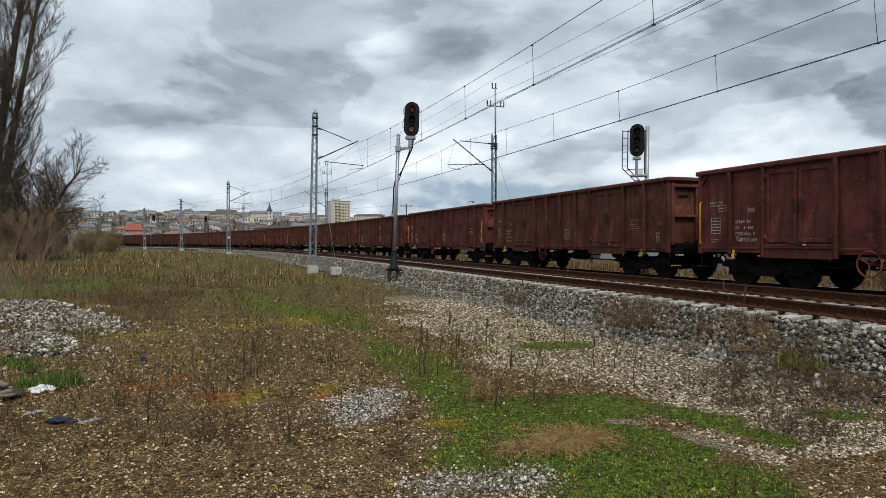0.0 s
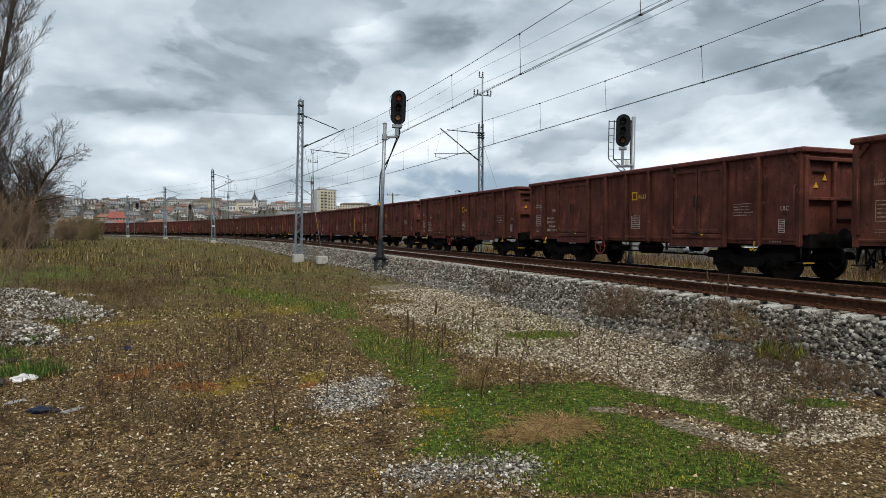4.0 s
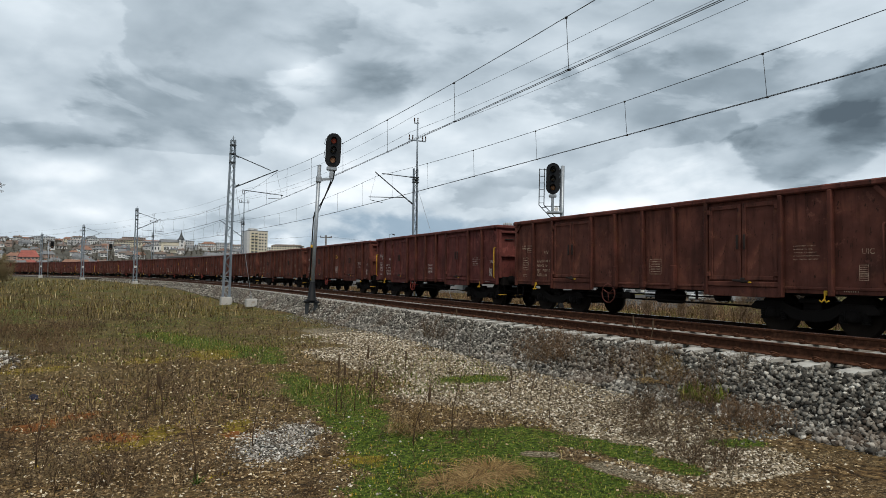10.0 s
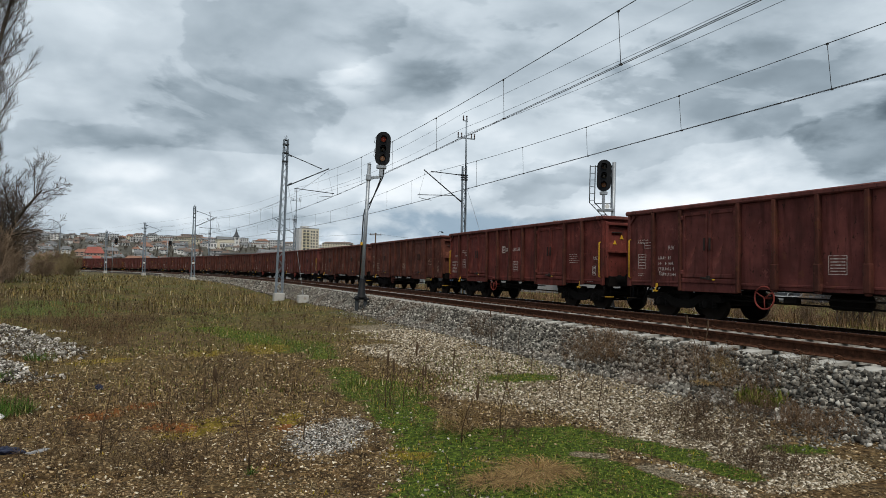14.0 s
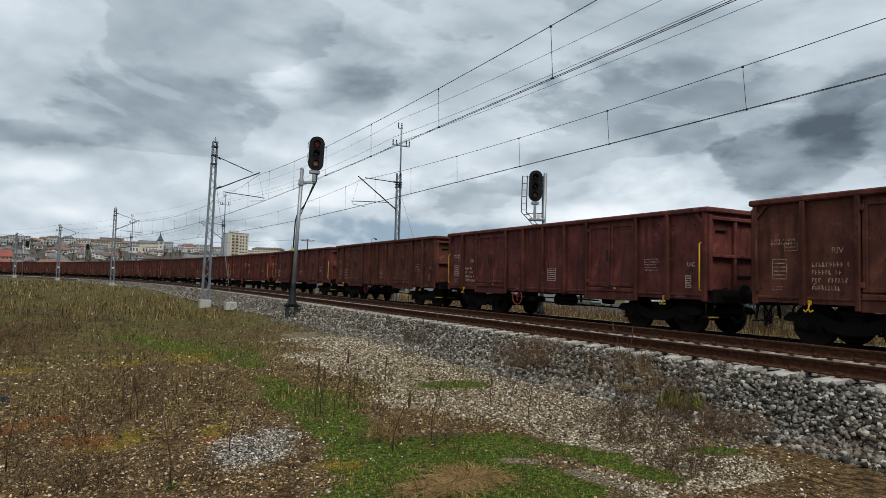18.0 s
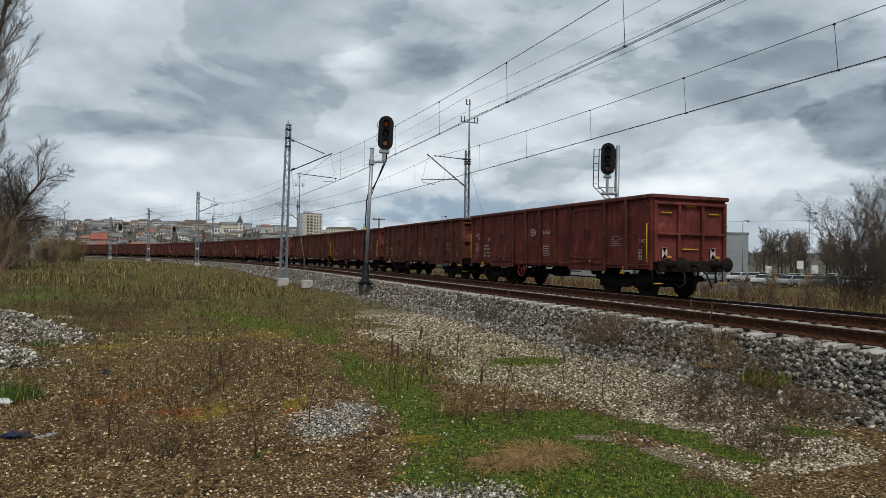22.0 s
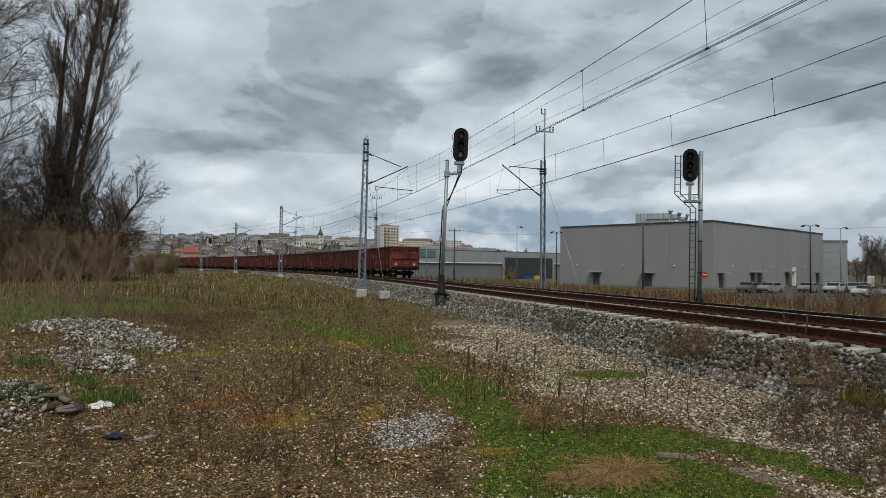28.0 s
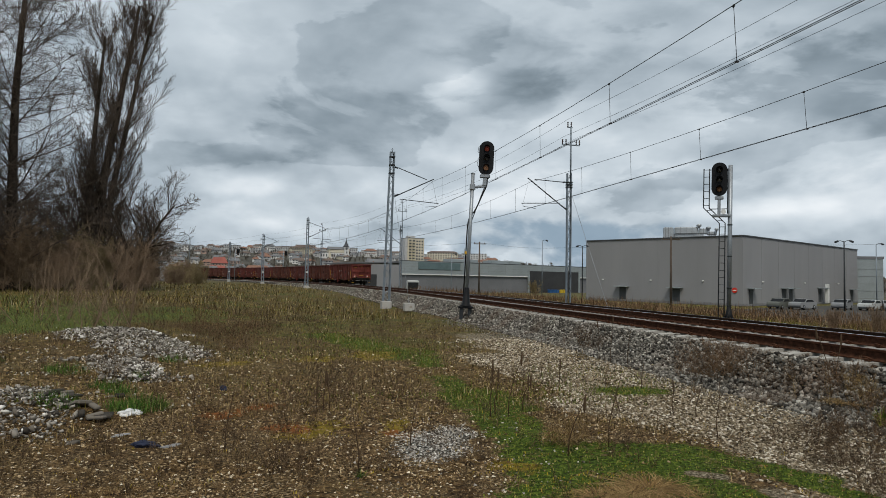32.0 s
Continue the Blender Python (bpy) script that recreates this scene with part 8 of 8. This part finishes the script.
def build_cover():
    rng = np.random.default_rng(21)
    # pebbles over all the open ground, more and smaller near by
    x, y = spots(rng, 82000, 3.6, 15, -46, 46)
    g, pl, ch = strip(x, y, GREEN), strip(x, y, PALE), strip(x, y, CHALK)
    nz = noise_field(x, y, 1.3, 5.0)
    keep = (rng.random(len(x)) > g * 1.1 - 0.12) & (x < 6.9) & (nz + rng.normal(0, 0.3, len(x)) > -0.4) & (pl < 0.7) & (ch < 0.8)
    p = on_ground(x[keep], y[keep], 0.002)
    size = 0.0045 * np.hypot(p[:, 0], p[:, 1]) ** 0.5 * rng.uniform(0.45, 1.7, len(p)) ** 1.4
    tagged(new("pebbles", stone_mesh("pebbles", p, size, MAT["pebble"], rng, 0.2, 0.22)), "tan and grey pebbles strewn over the ground", "pebbles", kind="stuff")
    x, y = rng.uniform(3.2, 7.0, 56000), 3.6 + 14 * rng.random(56000) ** 1.7
    keep = strip(x, y, PALE) + noise_field(x, y, 1.6, 9.0) * 0.5 + rng.normal(0, 0.15, len(x)) > 0.42
    keep &= rng.random(len(x)) > strip(x, y, GREEN) * 1.5
    p = on_ground(x[keep], y[keep], 0.002)
    size = 0.0042 * np.hypot(p[:, 0], p[:, 1]) ** 0.65 * rng.uniform(0.45, 1.7, len(p))
    tagged(new("pale_gravel", stone_mesh("pale_gravel", p, size, MAT["pebble_pale"], rng, 0.45, 0.2)), "pale crushed gravel beside the track", "gravel", kind="stuff")
    x, y = rng.uniform(0.5, 2.7, 17000), rng.uniform(3.4, 7.6, 17000)
    keep = strip(x, y, CHALK) + noise_field(x, y, 3.0, 2.0) * 0.5 + rng.normal(0, 0.25, len(x)) > 0.55
    p = on_ground(x[keep], y[keep], 0.002)
    tagged(new("white_gravel", stone_mesh("white_gravel", p, rng.uniform(0.006, 0.02, len(p)), MAT["rubble_white"], rng, 0.45, 0.25)), "small spill of white gravel", "gravel", kind="stuff")
    x, y = rng.uniform(-6.2, -1.2, 34000), rng.uniform(7.0, 19, 34000)
    keep = strip(x, y, HEAP) + noise_field(x, y, 1.3, 4.0) * 0.7 + noise_field(x, y, 4.0, 6.0) * 0.5 + rng.normal(0, 0.22, len(x)) > 0.6
    p = on_ground(x[keep], y[keep], 0.01)
    p[:, 2] += rng.uniform(0, 0.09, len(p)) * strip(p[:, 0], p[:, 1], HEAP)
    tagged(new("rubble_heap", stone_mesh("rubble_heap", p, rng.uniform(0.010, 0.034, len(p)) * np.where(rng.random(len(p)) < 0.08, 2.2, 0.85), MAT["rubble_white"], rng, 0.42, 0.3)), "heap of pale broken stones", "rubble", kind="stuff")
    x, y = 6.85 - np.abs(rng.normal(0, 0.45, 6000)), 4.5 + 22 * rng.random(6000) ** 1.3
    p = on_ground(x, y, 0.006)
    tagged(new("spilled_ballast", stone_mesh("spilled_ballast", p, rng.uniform(0.010, 0.026, len(p)), MAT["ballast_stone"], rng)), "pale ballast stones spilled at the bank's foot", "stones", kind="stuff")
    # moss and short green blades
    x, y = rng.uniform(0.3, 6.2, 210000), 3.3 + 16.5 * rng.random(210000) ** 1.6
    inside = strip(x, y, GREEN) - 1.4 * strip(x, y, BARE)
    x, y, inside = x[inside > 0.1], y[inside > 0.1], inside[inside > 0.1]
    keep = inside + noise_field(x, y, 2.4, 7.0) * 0.55 + noise_field(x, y, 7.0, 1.0) * 0.5 + rng.normal(0, 0.06, len(x)) > 0.6
    p = on_ground(x[keep], y[keep])
    scatter_blades("moss_turf", "low bright green moss and short grass", p, rng, "green_blade", 0.008, 0.03, 0.010, 1.2, 0.4)
    x, y = spots(rng, 60000, 9, 60, -40, 25, 1.1)
    u = np.array([line_offset(a, b)[0] for a, b in zip(x, y)])
    k = noise_field(x, y, 0.28, 3.0) + 0.55 * (strip(x, y, LAWN + [(1.0, 14, 3.0, 24, 1.2, 1.5), (3.0, 24, 4.0, 40, 1.0, 1.5)]))
    keep = (k + rng.normal(0, 0.12, len(x)) > 0.2) & (u < 6.6)
    p = on_ground(x[keep], y[keep])
    scatter_blades("green_grass", "patches of fresh green grass", p, rng, "green_blade", 0.02, 0.075, 0.011, 0.9, 0.3)
    x, y = spots(rng, 30000, 3.8, 20, -44, 34)
    keep = strip(x, y, [(0.45, 13.3, 0.6, 13.6, 0.2, 0.5), (1.7, 13.6, 1.8, 14.2, 0.2, 0.6), (0.15, 7.1, 0.4, 7.4, 0.12, 0.4), (1.15, 7.05, 1.25, 7.4, 0.05, 0.2), (1.9, 5.6, 2.1, 5.5, 0.05, 0.25), (-1.5, 12.7, -1.0, 12.9, 0.1, 0.5), (2.2, 5.0, 3.0, 4.9, 0.05, 0.3)]) + noise_field(x, y, 4.0, 31.0) * 0.8 > 0.3
    p = on_ground(x[keep], y[keep])
    scatter_blades("yellow_moss", "cushions of yellow moss", p, rng, "yellow_blade", 0.012, 0.035, 0.011)
    # dead grass, flat near by and in tufts further off
    x, y = spots(rng, 42000, 3.6, 16, -46, 40)
    keep = (noise_field(x, y, 0.8, 11.0) + rng.normal(0, 0.2, len(x)) > 0.02) & (x < 6.9) & (strip(x, y, PALE) < 0.6) & (rng.random(len(x)) > strip(x, y, GREEN) * 0.7)
    p = on_ground(x[keep], y[keep])
    scatter_blades("straw", "flat dead straw and stems", p, rng, "dead_grass", 0.02, 0.11, 0.0035, 0.9, 0.75)
    x, y = spots(rng, 90000, 8, 125, -42, 28, 0.95)
    u = np.array([line_offset(a, b)[0] for a, b in zip(x, y)])
    keep = (noise_field(x, y, 0.45, 13.0) + rng.normal(0, 0.22, len(x)) + 0.25 * (x < -1) > 0.0) & (u < 6.4)
    p = on_ground(x[keep], y[keep])
    scatter_blades("dead_grass", "standing dead grass", p, rng, "dead_grass", 0.03, 0.12, 0.006, 1.1, 0.6)
    # branching dead weeds, fine and dark, in loose stands
    scrub = Wood()
    x, y = spots(rng, 9000, 4.0, 48, -46, 28, 0.8)
    u = np.array([line_offset(a, b)[0] for a, b in zip(x, y)])
    keep = (noise_field(x, y, 0.55, 23.0) + rng.normal(0, 0.2, len(x)) + 0.15 * (x < 0.8) > 0.18) & (u < 6.9) & (strip(x, y, GREEN) < 0.5) & (rng.random(len(x)) > 0.75 * strip(x, y, PALE)) & (strip(x, y, CHALK) < 0.4) & (strip(x, y, HEAP) < 0.6)
    for q in on_ground(x[keep], y[keep]):
        r = math.hypot(q[0], q[1])
        th, hgt = 0.0011 + 0.00016 * r, rng.uniform(0.1, 0.36) * (0.8 if r < 8 else 1.0)
        foot = Vector(q)
        for stem in range(rng.integers(1, 4)):
            d = Vector((rng.normal(0, 0.25), rng.normal(0, 0.25), 1.0))
            base, h = foot.copy(), hgt * rng.uniform(0.6, 1.0)
            for k in range(3):
                d = (d + Vector((rng.normal(0, 0.18), rng.normal(0, 0.18), 0))).normalized()
                tip = base + d * h / 3
                scrub.seg(base, tip, th * (1 - 0.25 * k), th * (0.75 - 0.25 * k))
                for j in range(rng.integers(1, 3)):
                    e = (d + Vector((rng.normal(0, 0.7), rng.normal(0, 0.7), 0.1))).normalized()
                    b0 = base.lerp(tip, rng.random())
                    scrub.seg(b0, b0 + e * h * rng.uniform(0.15, 0.4), th * 0.6, th * 0.4)
                base = tip
    tagged(new("dead_weeds", scrub.mesh("dead_weeds", MAT["dead_weed"], 3)), "thin brown branching dead weeds in loose stands", "weeds", kind="stuff")
    # uneven tussocks, moss cushions and clods that break up the turf further off
    x, y = spots(rng, 80000, 7.5, 90, -46, 30, 0.95)
    u = np.array([line_offset(a, b)[0] for a, b in zip(x, y)])
    keep = (u < 6.5) & (strip(x, y, PALE) < 0.5) & (strip(x, y, HEAP) < 0.6) & (rng.random(len(x)) > 0.85 * strip(x, y, LAWN)) & (noise_field(x, y, 0.6, 41.0) + rng.normal(0, 0.3, len(x)) > -0.25)
    p = on_ground(x[keep], y[keep], -0.004)
    scatter_blades("tussocks", "low tussocks of dead grass, moss and weeds", p, rng, "tussock", 0.03, 0.13, 0.0012 * np.hypot(p[:, 0], p[:, 1]) ** 0.9, 1.2, 0.5)
    # ragged weeds on the far part of the waste ground
    x, y = spots(rng, 34000, 26, 125, -46, 16, 0.8)
    u = np.array([line_offset(a, b)[0] for a, b in zip(x, y)])
    keep = (u < 6.0) & (noise_field(x, y, 0.22, 51.0) + noise_field(x, y, 0.7, 5.0) * 0.6 + rng.normal(0, 0.12, len(x)) > 0.0)
    p = on_ground(x[keep], y[keep])
    scatter_blades("far_weeds", "ragged dead weeds and tall grass far across the waste ground", p, rng, "tussock", 0.1, 0.5, 0.0007 * np.hypot(p[:, 0], p[:, 1]), 0.9, 0.25)
    # the field beyond the tracks
    x, y = spots(rng, 70000, 19, 90, -12, 58, 0.75)
    u = np.array([line_offset(a, b)[0] for a, b in zip(x, y)])
    keep = (u > 16.6) & (noise_field(x, y, 0.25, 27.0) + rng.normal(0, 0.2, len(x)) > -0.1)
    p = on_ground(x[keep], y[keep])
    scatter_blades("field_weeds", "brown dead weeds standing on the field", p, rng, "red_weed", 0.2, 0.95, 0.0005 * np.hypot(p[:, 0], p[:, 1]), 1.0, 0.25)
    x, y = spots(rng, 90000, 20, 105, -12, 58, 0.8)
    u = np.array([line_offset(a, b)[0] for a, b in zip(x, y)])
    keep = (u > 17.0) & (noise_field(x, y, 0.2, 17.0) + rng.normal(0, 0.3, len(x)) > -0.25)
    p = on_ground(x[keep], y[keep])
    scatter_blades("field_grass", "dead grass and weeds on the field", p, rng, "tussock", 0.06, 0.4, 0.016, 1.2, 0.3)
    x, y = spots(rng, 26000, 20, 80, -6, 56, 0.9)
    u = np.array([line_offset(a, b)[0] for a, b in zip(x, y)])
    p = on_ground(x[u > 16.8], y[u > 16.8])
    scatter_blades("field_green", "green grass low in the field", p, rng, "green_blade", 0.05, 0.16, 0.02, 0.7, 0.1)
    # leaf litter and dark crumbs
    x, y = spots(rng, 12000, 3.6, 12, -46, 40)
    keep = (x < 6.9) & (noise_field(x, y, 0.7, 19.0) + rng.normal(0, 0.3, len(x)) > 0.05)
    p = on_ground(x[keep], y[keep], 0.004)
    tagged(new("leaf_litter", stone_mesh("leaf_litter", p, rng.uniform(0.005, 0.018, len(p)), MAT["leaf_litter"], rng, 0.25)), "brown leaf scraps and crumbs", "leaf litter", kind="stuff")


def build_weeds():
    rng = random.Random(77)
    # tall dead stalks with seed heads, in the open gravel
    for x, y, h, lean, heads in ((2.41, 7.55, 0.62, 0.02, 1), (2.52, 7.7, 0.5, 0.05, 1), (2.62, 7.5, 0.72, 0.14, 1), (2.95, 7.9, 0.4, 0.16, 1), (2.62, 5.75, 0.52, 0.18, 1), (3.18, 6.0, 0.74, 0.12, 0), (0.42, 8.2, 0.44, 0.03, 1), (0.5, 8.3, 0.38, -0.05, 1), (0.32, 8.0, 0.34, 0.02, 1), (4.6, 6.2, 0.62, 0.02, 0), (6.5, 12.2, 0.9, 0.03, 1), (6.45, 12.6, 0.8, -0.05, 1), (6.6, 11.7, 0.75, 0.06, 0), (4.3, 9.8, 0.35, 0.02, 1), (7.1, 7.2, 0.95, -0.12, 1), (7.35, 7.4, 0.85, 0.06, 1), (3.3, 8.6, 0.28, 0.0, 1), (5.5, 9.3, 0.4, 0.05, 0), (4.9, 7.5, 0.45, -0.04, 0), (5.1, 7.3, 0.38, 0.08, 0), (1.2, 6.4, 0.5, 0.1, 0), (0.6, 5.6, 0.55, -0.08, 0), (-0.6, 6.6, 0.6, 0.08, 0)):
        w = thing("dead_stalk", "dry upright weed stalk in the gravel", "weed", "dry stalks", at=Matrix.Translation((x, y, ground_level(x, y))) @ Matrix.Rotation(rng.uniform(-0.5, 0.5), 4, "Z"))
        pts = [Vector((lean * h * t * t * 1.6, 0.02 * math.sin(6 * t), h * t)) for t in (0, 0.3, 0.6, 0.85, 1.0)]
        part("stem", Geo().tube([tuple(q) for q in pts], [0.007, 0.006, 0.005, 0.004, 0.003], 5), MAT["dead_weed"], w)
        if heads:
            top = pts[-1]
            g = Geo()
            g.lathe([(0, 0.004), (0.03, 0.014), (0.1, 0.013), (0.15, 0.008), (0.18, 0.002)], tuple(top - Vector((0, 0, 0.1))), tuple(top + Vector((lean * 0.4, 0, 1))), 7)
            part("seed_head", g, MAT["dead_weed"], w)
        for k in range(rng.randint(1, 3)):
            t = rng.uniform(0.35, 0.8)
            q = pts[0].lerp(pts[-1], t)
            a = rng.uniform(0, 6.28)
            part("side_stem", Geo().tube([tuple(q), tuple(q + Vector((math.cos(a) * 0.05, math.sin(a) * 0.05, 0.08))), tuple(q + Vector((math.cos(a) * 0.07, math.sin(a) * 0.07, 0.16)))], [0.003, 0.0025, 0.0015], 4), MAT["dead_weed"], w)
    # small twiggy weeds everywhere, built once in a few shapes
    kinds = [bare_tree("twiggy_weed", "small brittle brown weed", 200 + k, 0.34, 0.0024, WEED_BUSH, Matrix.Translation((-0.4 + 0.9 * k, 5.2 + 0.6 * k, ground_level(-0.4 + 0.9 * k, 5.2 + 0.6 * k))), twig="dead_weed", forks=2 + k, group="twiggy weeds", base_r=0.04, fan=0.22) for k in range(4)]
    for k in range(150):
        r = 3.9 * (26 / 3.9) ** (rng.random() ** 0.9)
        az = radians(rng.uniform(-34, 52))
        x, y = r * math.sin(az), r * math.cos(az)
        if x > 6.6 or (abs(x - 1.6) < 0.35 and abs(y - 6.5) < 0.6):
            continue
        place_copy(rng.choice(kinds), x, y, ground_level(x, y) - 0.01, rng.uniform(0.5, 1.25) * (1.25 if y > 10 else 1), rng.uniform(0, 6.28))
    # brush on the ballast's foot
    for x, y, h, n, mat, seed in ((7.0, 9.1, 0.62, 42, "red_weed", 301), (6.75, 9.6, 0.5, 30, "red_weed", 302), (7.2, 8.1, 0.42, 24, "dead_weed", 303), (7.35, 7.1, 0.5, 26, "red_weed", 304), (7.15, 6.75, 0.4, 24, "dead_grass", 305), (6.7, 14.0, 0.4, 24, "dead_weed", 306), (7.4, 5.9, 0.5, 24, "dead_weed", 308), (6.5, 4.9, 0.3, 60, "red_weed", 309), (4.9, 4.2, 0.22, 50, "dead_weed", 330), (6.6, 5.6, 0.3, 34, "red_weed", 320), (6.3, 6.1, 0.28, 30, "dead_weed", 321), (6.9, 6.2, 0.3, 30, "red_weed", 322), (5.6, 5.0, 0.26, 26, "dead_weed", 323), (2.9, 6.35, 0.24, 26, "dead_grass", 310), (3.3, 5.9, 0.2, 20, "dead_weed", 311), (-2.0, 3.9, 0.4, 40, "dead_grass", 317), (-2.8, 4.6, 0.45, 40, "dead_weed", 318), (-1.3, 4.4, 0.35, 30, "dead_grass", 319), (-1.8, 16.6, 0.85, 22, "red_weed", 324), (-1.3, 15.2, 0.6, 18, "red_weed", 325), (-2.5, 18.2, 0.8, 20, "red_weed", 326), (-0.9, 17.4, 0.6, 16, "red_weed", 329), (5.7, 5.9, 0.26, 40, "dead_weed", 327), (5.2, 5.2, 0.22, 34, "dead_weed", 328)):
        spec = dict(WEED_BUSH, fine=0.0014, kids=(2, 1))
        bare_tree("dry_bush", "low tangled dry bush", seed, h, 0.0026, spec, Matrix.Translation((x, y, ground_level(x, y) + (0.12 if x > 6.6 else 0))), twig=mat, forks=n, group="dry bushes", base_r=0.2, fan=0.28)
    r2 = np.random.default_rng(8)

    def tuft(name, label, x, y, n, r, h0, h1, mat, width=0.006, bend=0.8, lift=0.0, lie=0.1):
        a, d = r2.uniform(0, 6.283, n), r * np.sqrt(r2.random(n))
        px, py = x + d * np.cos(a), y + d * np.sin(a)
        p = on_ground(px, py, lift)
        ob = scatter_blades(name, label, p, r2, mat, h0, h1, width, bend, lie, "plant")
        ob["kind"] = ""
        del ob["kind"]
        return ob

    tuft("green_weed", "bright green leafy weed at the ballast's foot", 6.95, 6.0, 620, 0.3, 0.06, 0.22, "green_blade", 0.018, 1.1, 0.02)
    for x, y, n, r in ((-1.85, 8.75, 1100, 0.42), (-2.74, 8.6, 420, 0.3), (-2.3, 9.8, 300, 0.25), (-3.5, 11.4, 500, 0.4), (-2.3, 11.0, 200, 0.2), (-2.6, 10.2, 260, 0.25), (0.6, 5.5, 40, 0.05), (-2.2, 13.2, 220, 0.3), (-4.9, 12.0, 260, 0.35)):
        tuft("grass_tuft", "tuft of fresh green grass among rubble", x, y, n, r * 0.85, 0.05, 0.2 if y > 6 else 0.09, "tuft_blade", 0.006, 1.45)
    for x, y, n, r in ((-2.1, 19.5, 420, 0.8), (-1.2, 22.5, 420, 0.9), (-3.4, 21.0, 500, 1.0), (0.3, 26.0, 420, 0.9), (-1.8, 30.0, 600, 1.4), (-6.0, 27.0, 700, 1.6), (-8.5, 30.0, 700, 1.8), (2.0, 33.0, 420, 1.2), (-4.5, 33.0, 700, 1.8), (-12, 40, 800, 2.5), (0, 42, 700, 2.0), (-5, 48, 800, 2.5), (3.5, 50, 600, 2.0)):
        tuft("tall_weeds", "stand of tall brown dead weeds", x, y, n, r, 0.12, 0.5, "dead_weed", 0.005, 1.1, 0.0, 0.3)
    # flattened clumps whose stems lie radially
    for x, y, n, r in ((2.9, 4.75, 520, 0.42), (2.62, 4.6, 260, 0.36), (2.35, 4.62, 200, 0.3), (7.15, 6.95, 400, 0.35)):
        a, d = r2.uniform(0, 6.283, n), 0.28 * r * np.sqrt(r2.random(n))
        p = on_ground(x + d * np.cos(a) * 1.2, y + d * np.sin(a), 0.01 if x < 6 else 0.08)
        ln, w = r * r2.uniform(0.4, 1.0, n), 0.0032
        b = a + r2.normal(0, 0.5, n)
        v = []
        for t, z in ((0.0, 0.0), (0.5, 1.0), (1.0, 0.25)):
            lift = z * r2.uniform(0.005, 0.035, n)
            c2 = b + t * r2.normal(0, 0.25, n)
            for k in (-1, 1):
                v.append(np.stack([p[:, 0] + np.cos(c2) * ln * t - k * np.sin(b) * w * (1 - 0.6 * t), p[:, 1] + np.sin(c2) * ln * t + k * np.cos(b) * w * (1 - 0.6 * t), p[:, 2] + lift], 1))
        v = np.stack(v, 1).reshape(-1, 3)
        f = ((np.arange(n) * 6)[:, None, None] + np.array([[(0, 1, 3, 2), (2, 3, 5, 4)]])).reshape(-1, 4)
        tagged(new("straw_clump", bulk("straw_clump", v, f, MAT["orange_straw"])), "flattened clump of orange-brown dead straw", "grass")
    for x, y, n, r in ((2.75, 6.25, 300, 0.22), (-3.0, 11.2, 300, 0.3), (-1.6, 3.9, 700, 0.5), (-2.5, 4.5, 700, 0.5)):
        tuft("straw_tuft", "matted tuft of dead straw", x, y, n, r, 0.12, 0.36, "dead_grass", 0.0035, 0.5, 0.0 if x < 6.5 else 0.1, 1.0)


def crumple(name, label, x, y, size, mat, seed, flat=0.5):
    rng = random.Random(seed)
    bm = bmesh.new()
    bmesh.ops.create_icosphere(bm, subdivisions=3, radius=0.5)
    for v in bm.verts:
        k = 1 + 0.5 * noise.noise(v.co * 3.1 + Vector((seed, 0, 0))) + 0.22 * noise.noise(v.co * 8 + Vector((0, seed, 0)))
        v.co = Vector((v.co.x * k * size[0], v.co.y * k * size[1], max(v.co.z * k, -0.25) * size[2]))
    me = bpy.data.meshes.new(name)
    bm.to_mesh(me)
    bm.free()
    me.materials.append(MAT[mat])
    ob = new(name, me)
    ob.matrix_basis = Matrix.Translation((x, y, ground_level(x, y) + size[2] * 0.18)) @ Matrix.Rotation(rng.uniform(0, 3), 4, "Z")
    return tagged(ob, label, "litter", "litter on the ground")


def build_litter():
    crumple("plastic_scrap", "crumpled white plastic scrap by a grass tuft", -1.88, 8.42, (0.26, 0.16, 0.1), "litter_white", 1)
    crumple("plastic_bag", "dark blue plastic bag lying flat", -1.4, 7.0, (0.26, 0.16, 0.08), "litter_blue", 2)
    crumple("plastic_film", "pale torn plastic film on the gravel", -1.15, 6.95, (0.24, 0.08, 0.02), "litter_grey", 3)
    crumple("plastic_film", "grey torn plastic film on the gravel", -1.75, 7.5, (0.2, 0.09, 0.02), "litter_grey", 4)
    crumple("cloth_rag", "small dark rag on the ground", -0.95, 9.9, (0.16, 0.1, 0.1), "litter_blue", 5)
    crumple("white_bag", "white plastic bag standing in the weeds", -2.98, 7.3, (0.16, 0.12, 0.3), "litter_white", 6)
    rng = random.Random(9)
    for k in range(16):
        x, y = rng.uniform(-3.0, -2.1), rng.uniform(8.0, 9.5)
        g = Geo().box((0, 0, 0.03), (rng.uniform(0.08, 0.26), rng.uniform(0.06, 0.18), rng.uniform(0.03, 0.07)), 0.012)
        single("broken_slab", g, MAT["slab_dark" if k % 3 else "rubble_white"], "broken dark slab in the rubble", "slab", "broken slabs", at=Matrix.Translation((x, y, ground_level(x, y) + 0.02)) @ Matrix.Rotation(rng.uniform(-0.3, 0.3), 4, "X") @ Matrix.Rotation(rng.uniform(0, 3), 4, "Z"))


plant_materials()
build_trees()
build_cover()
build_weeds()
build_litter()


motions()
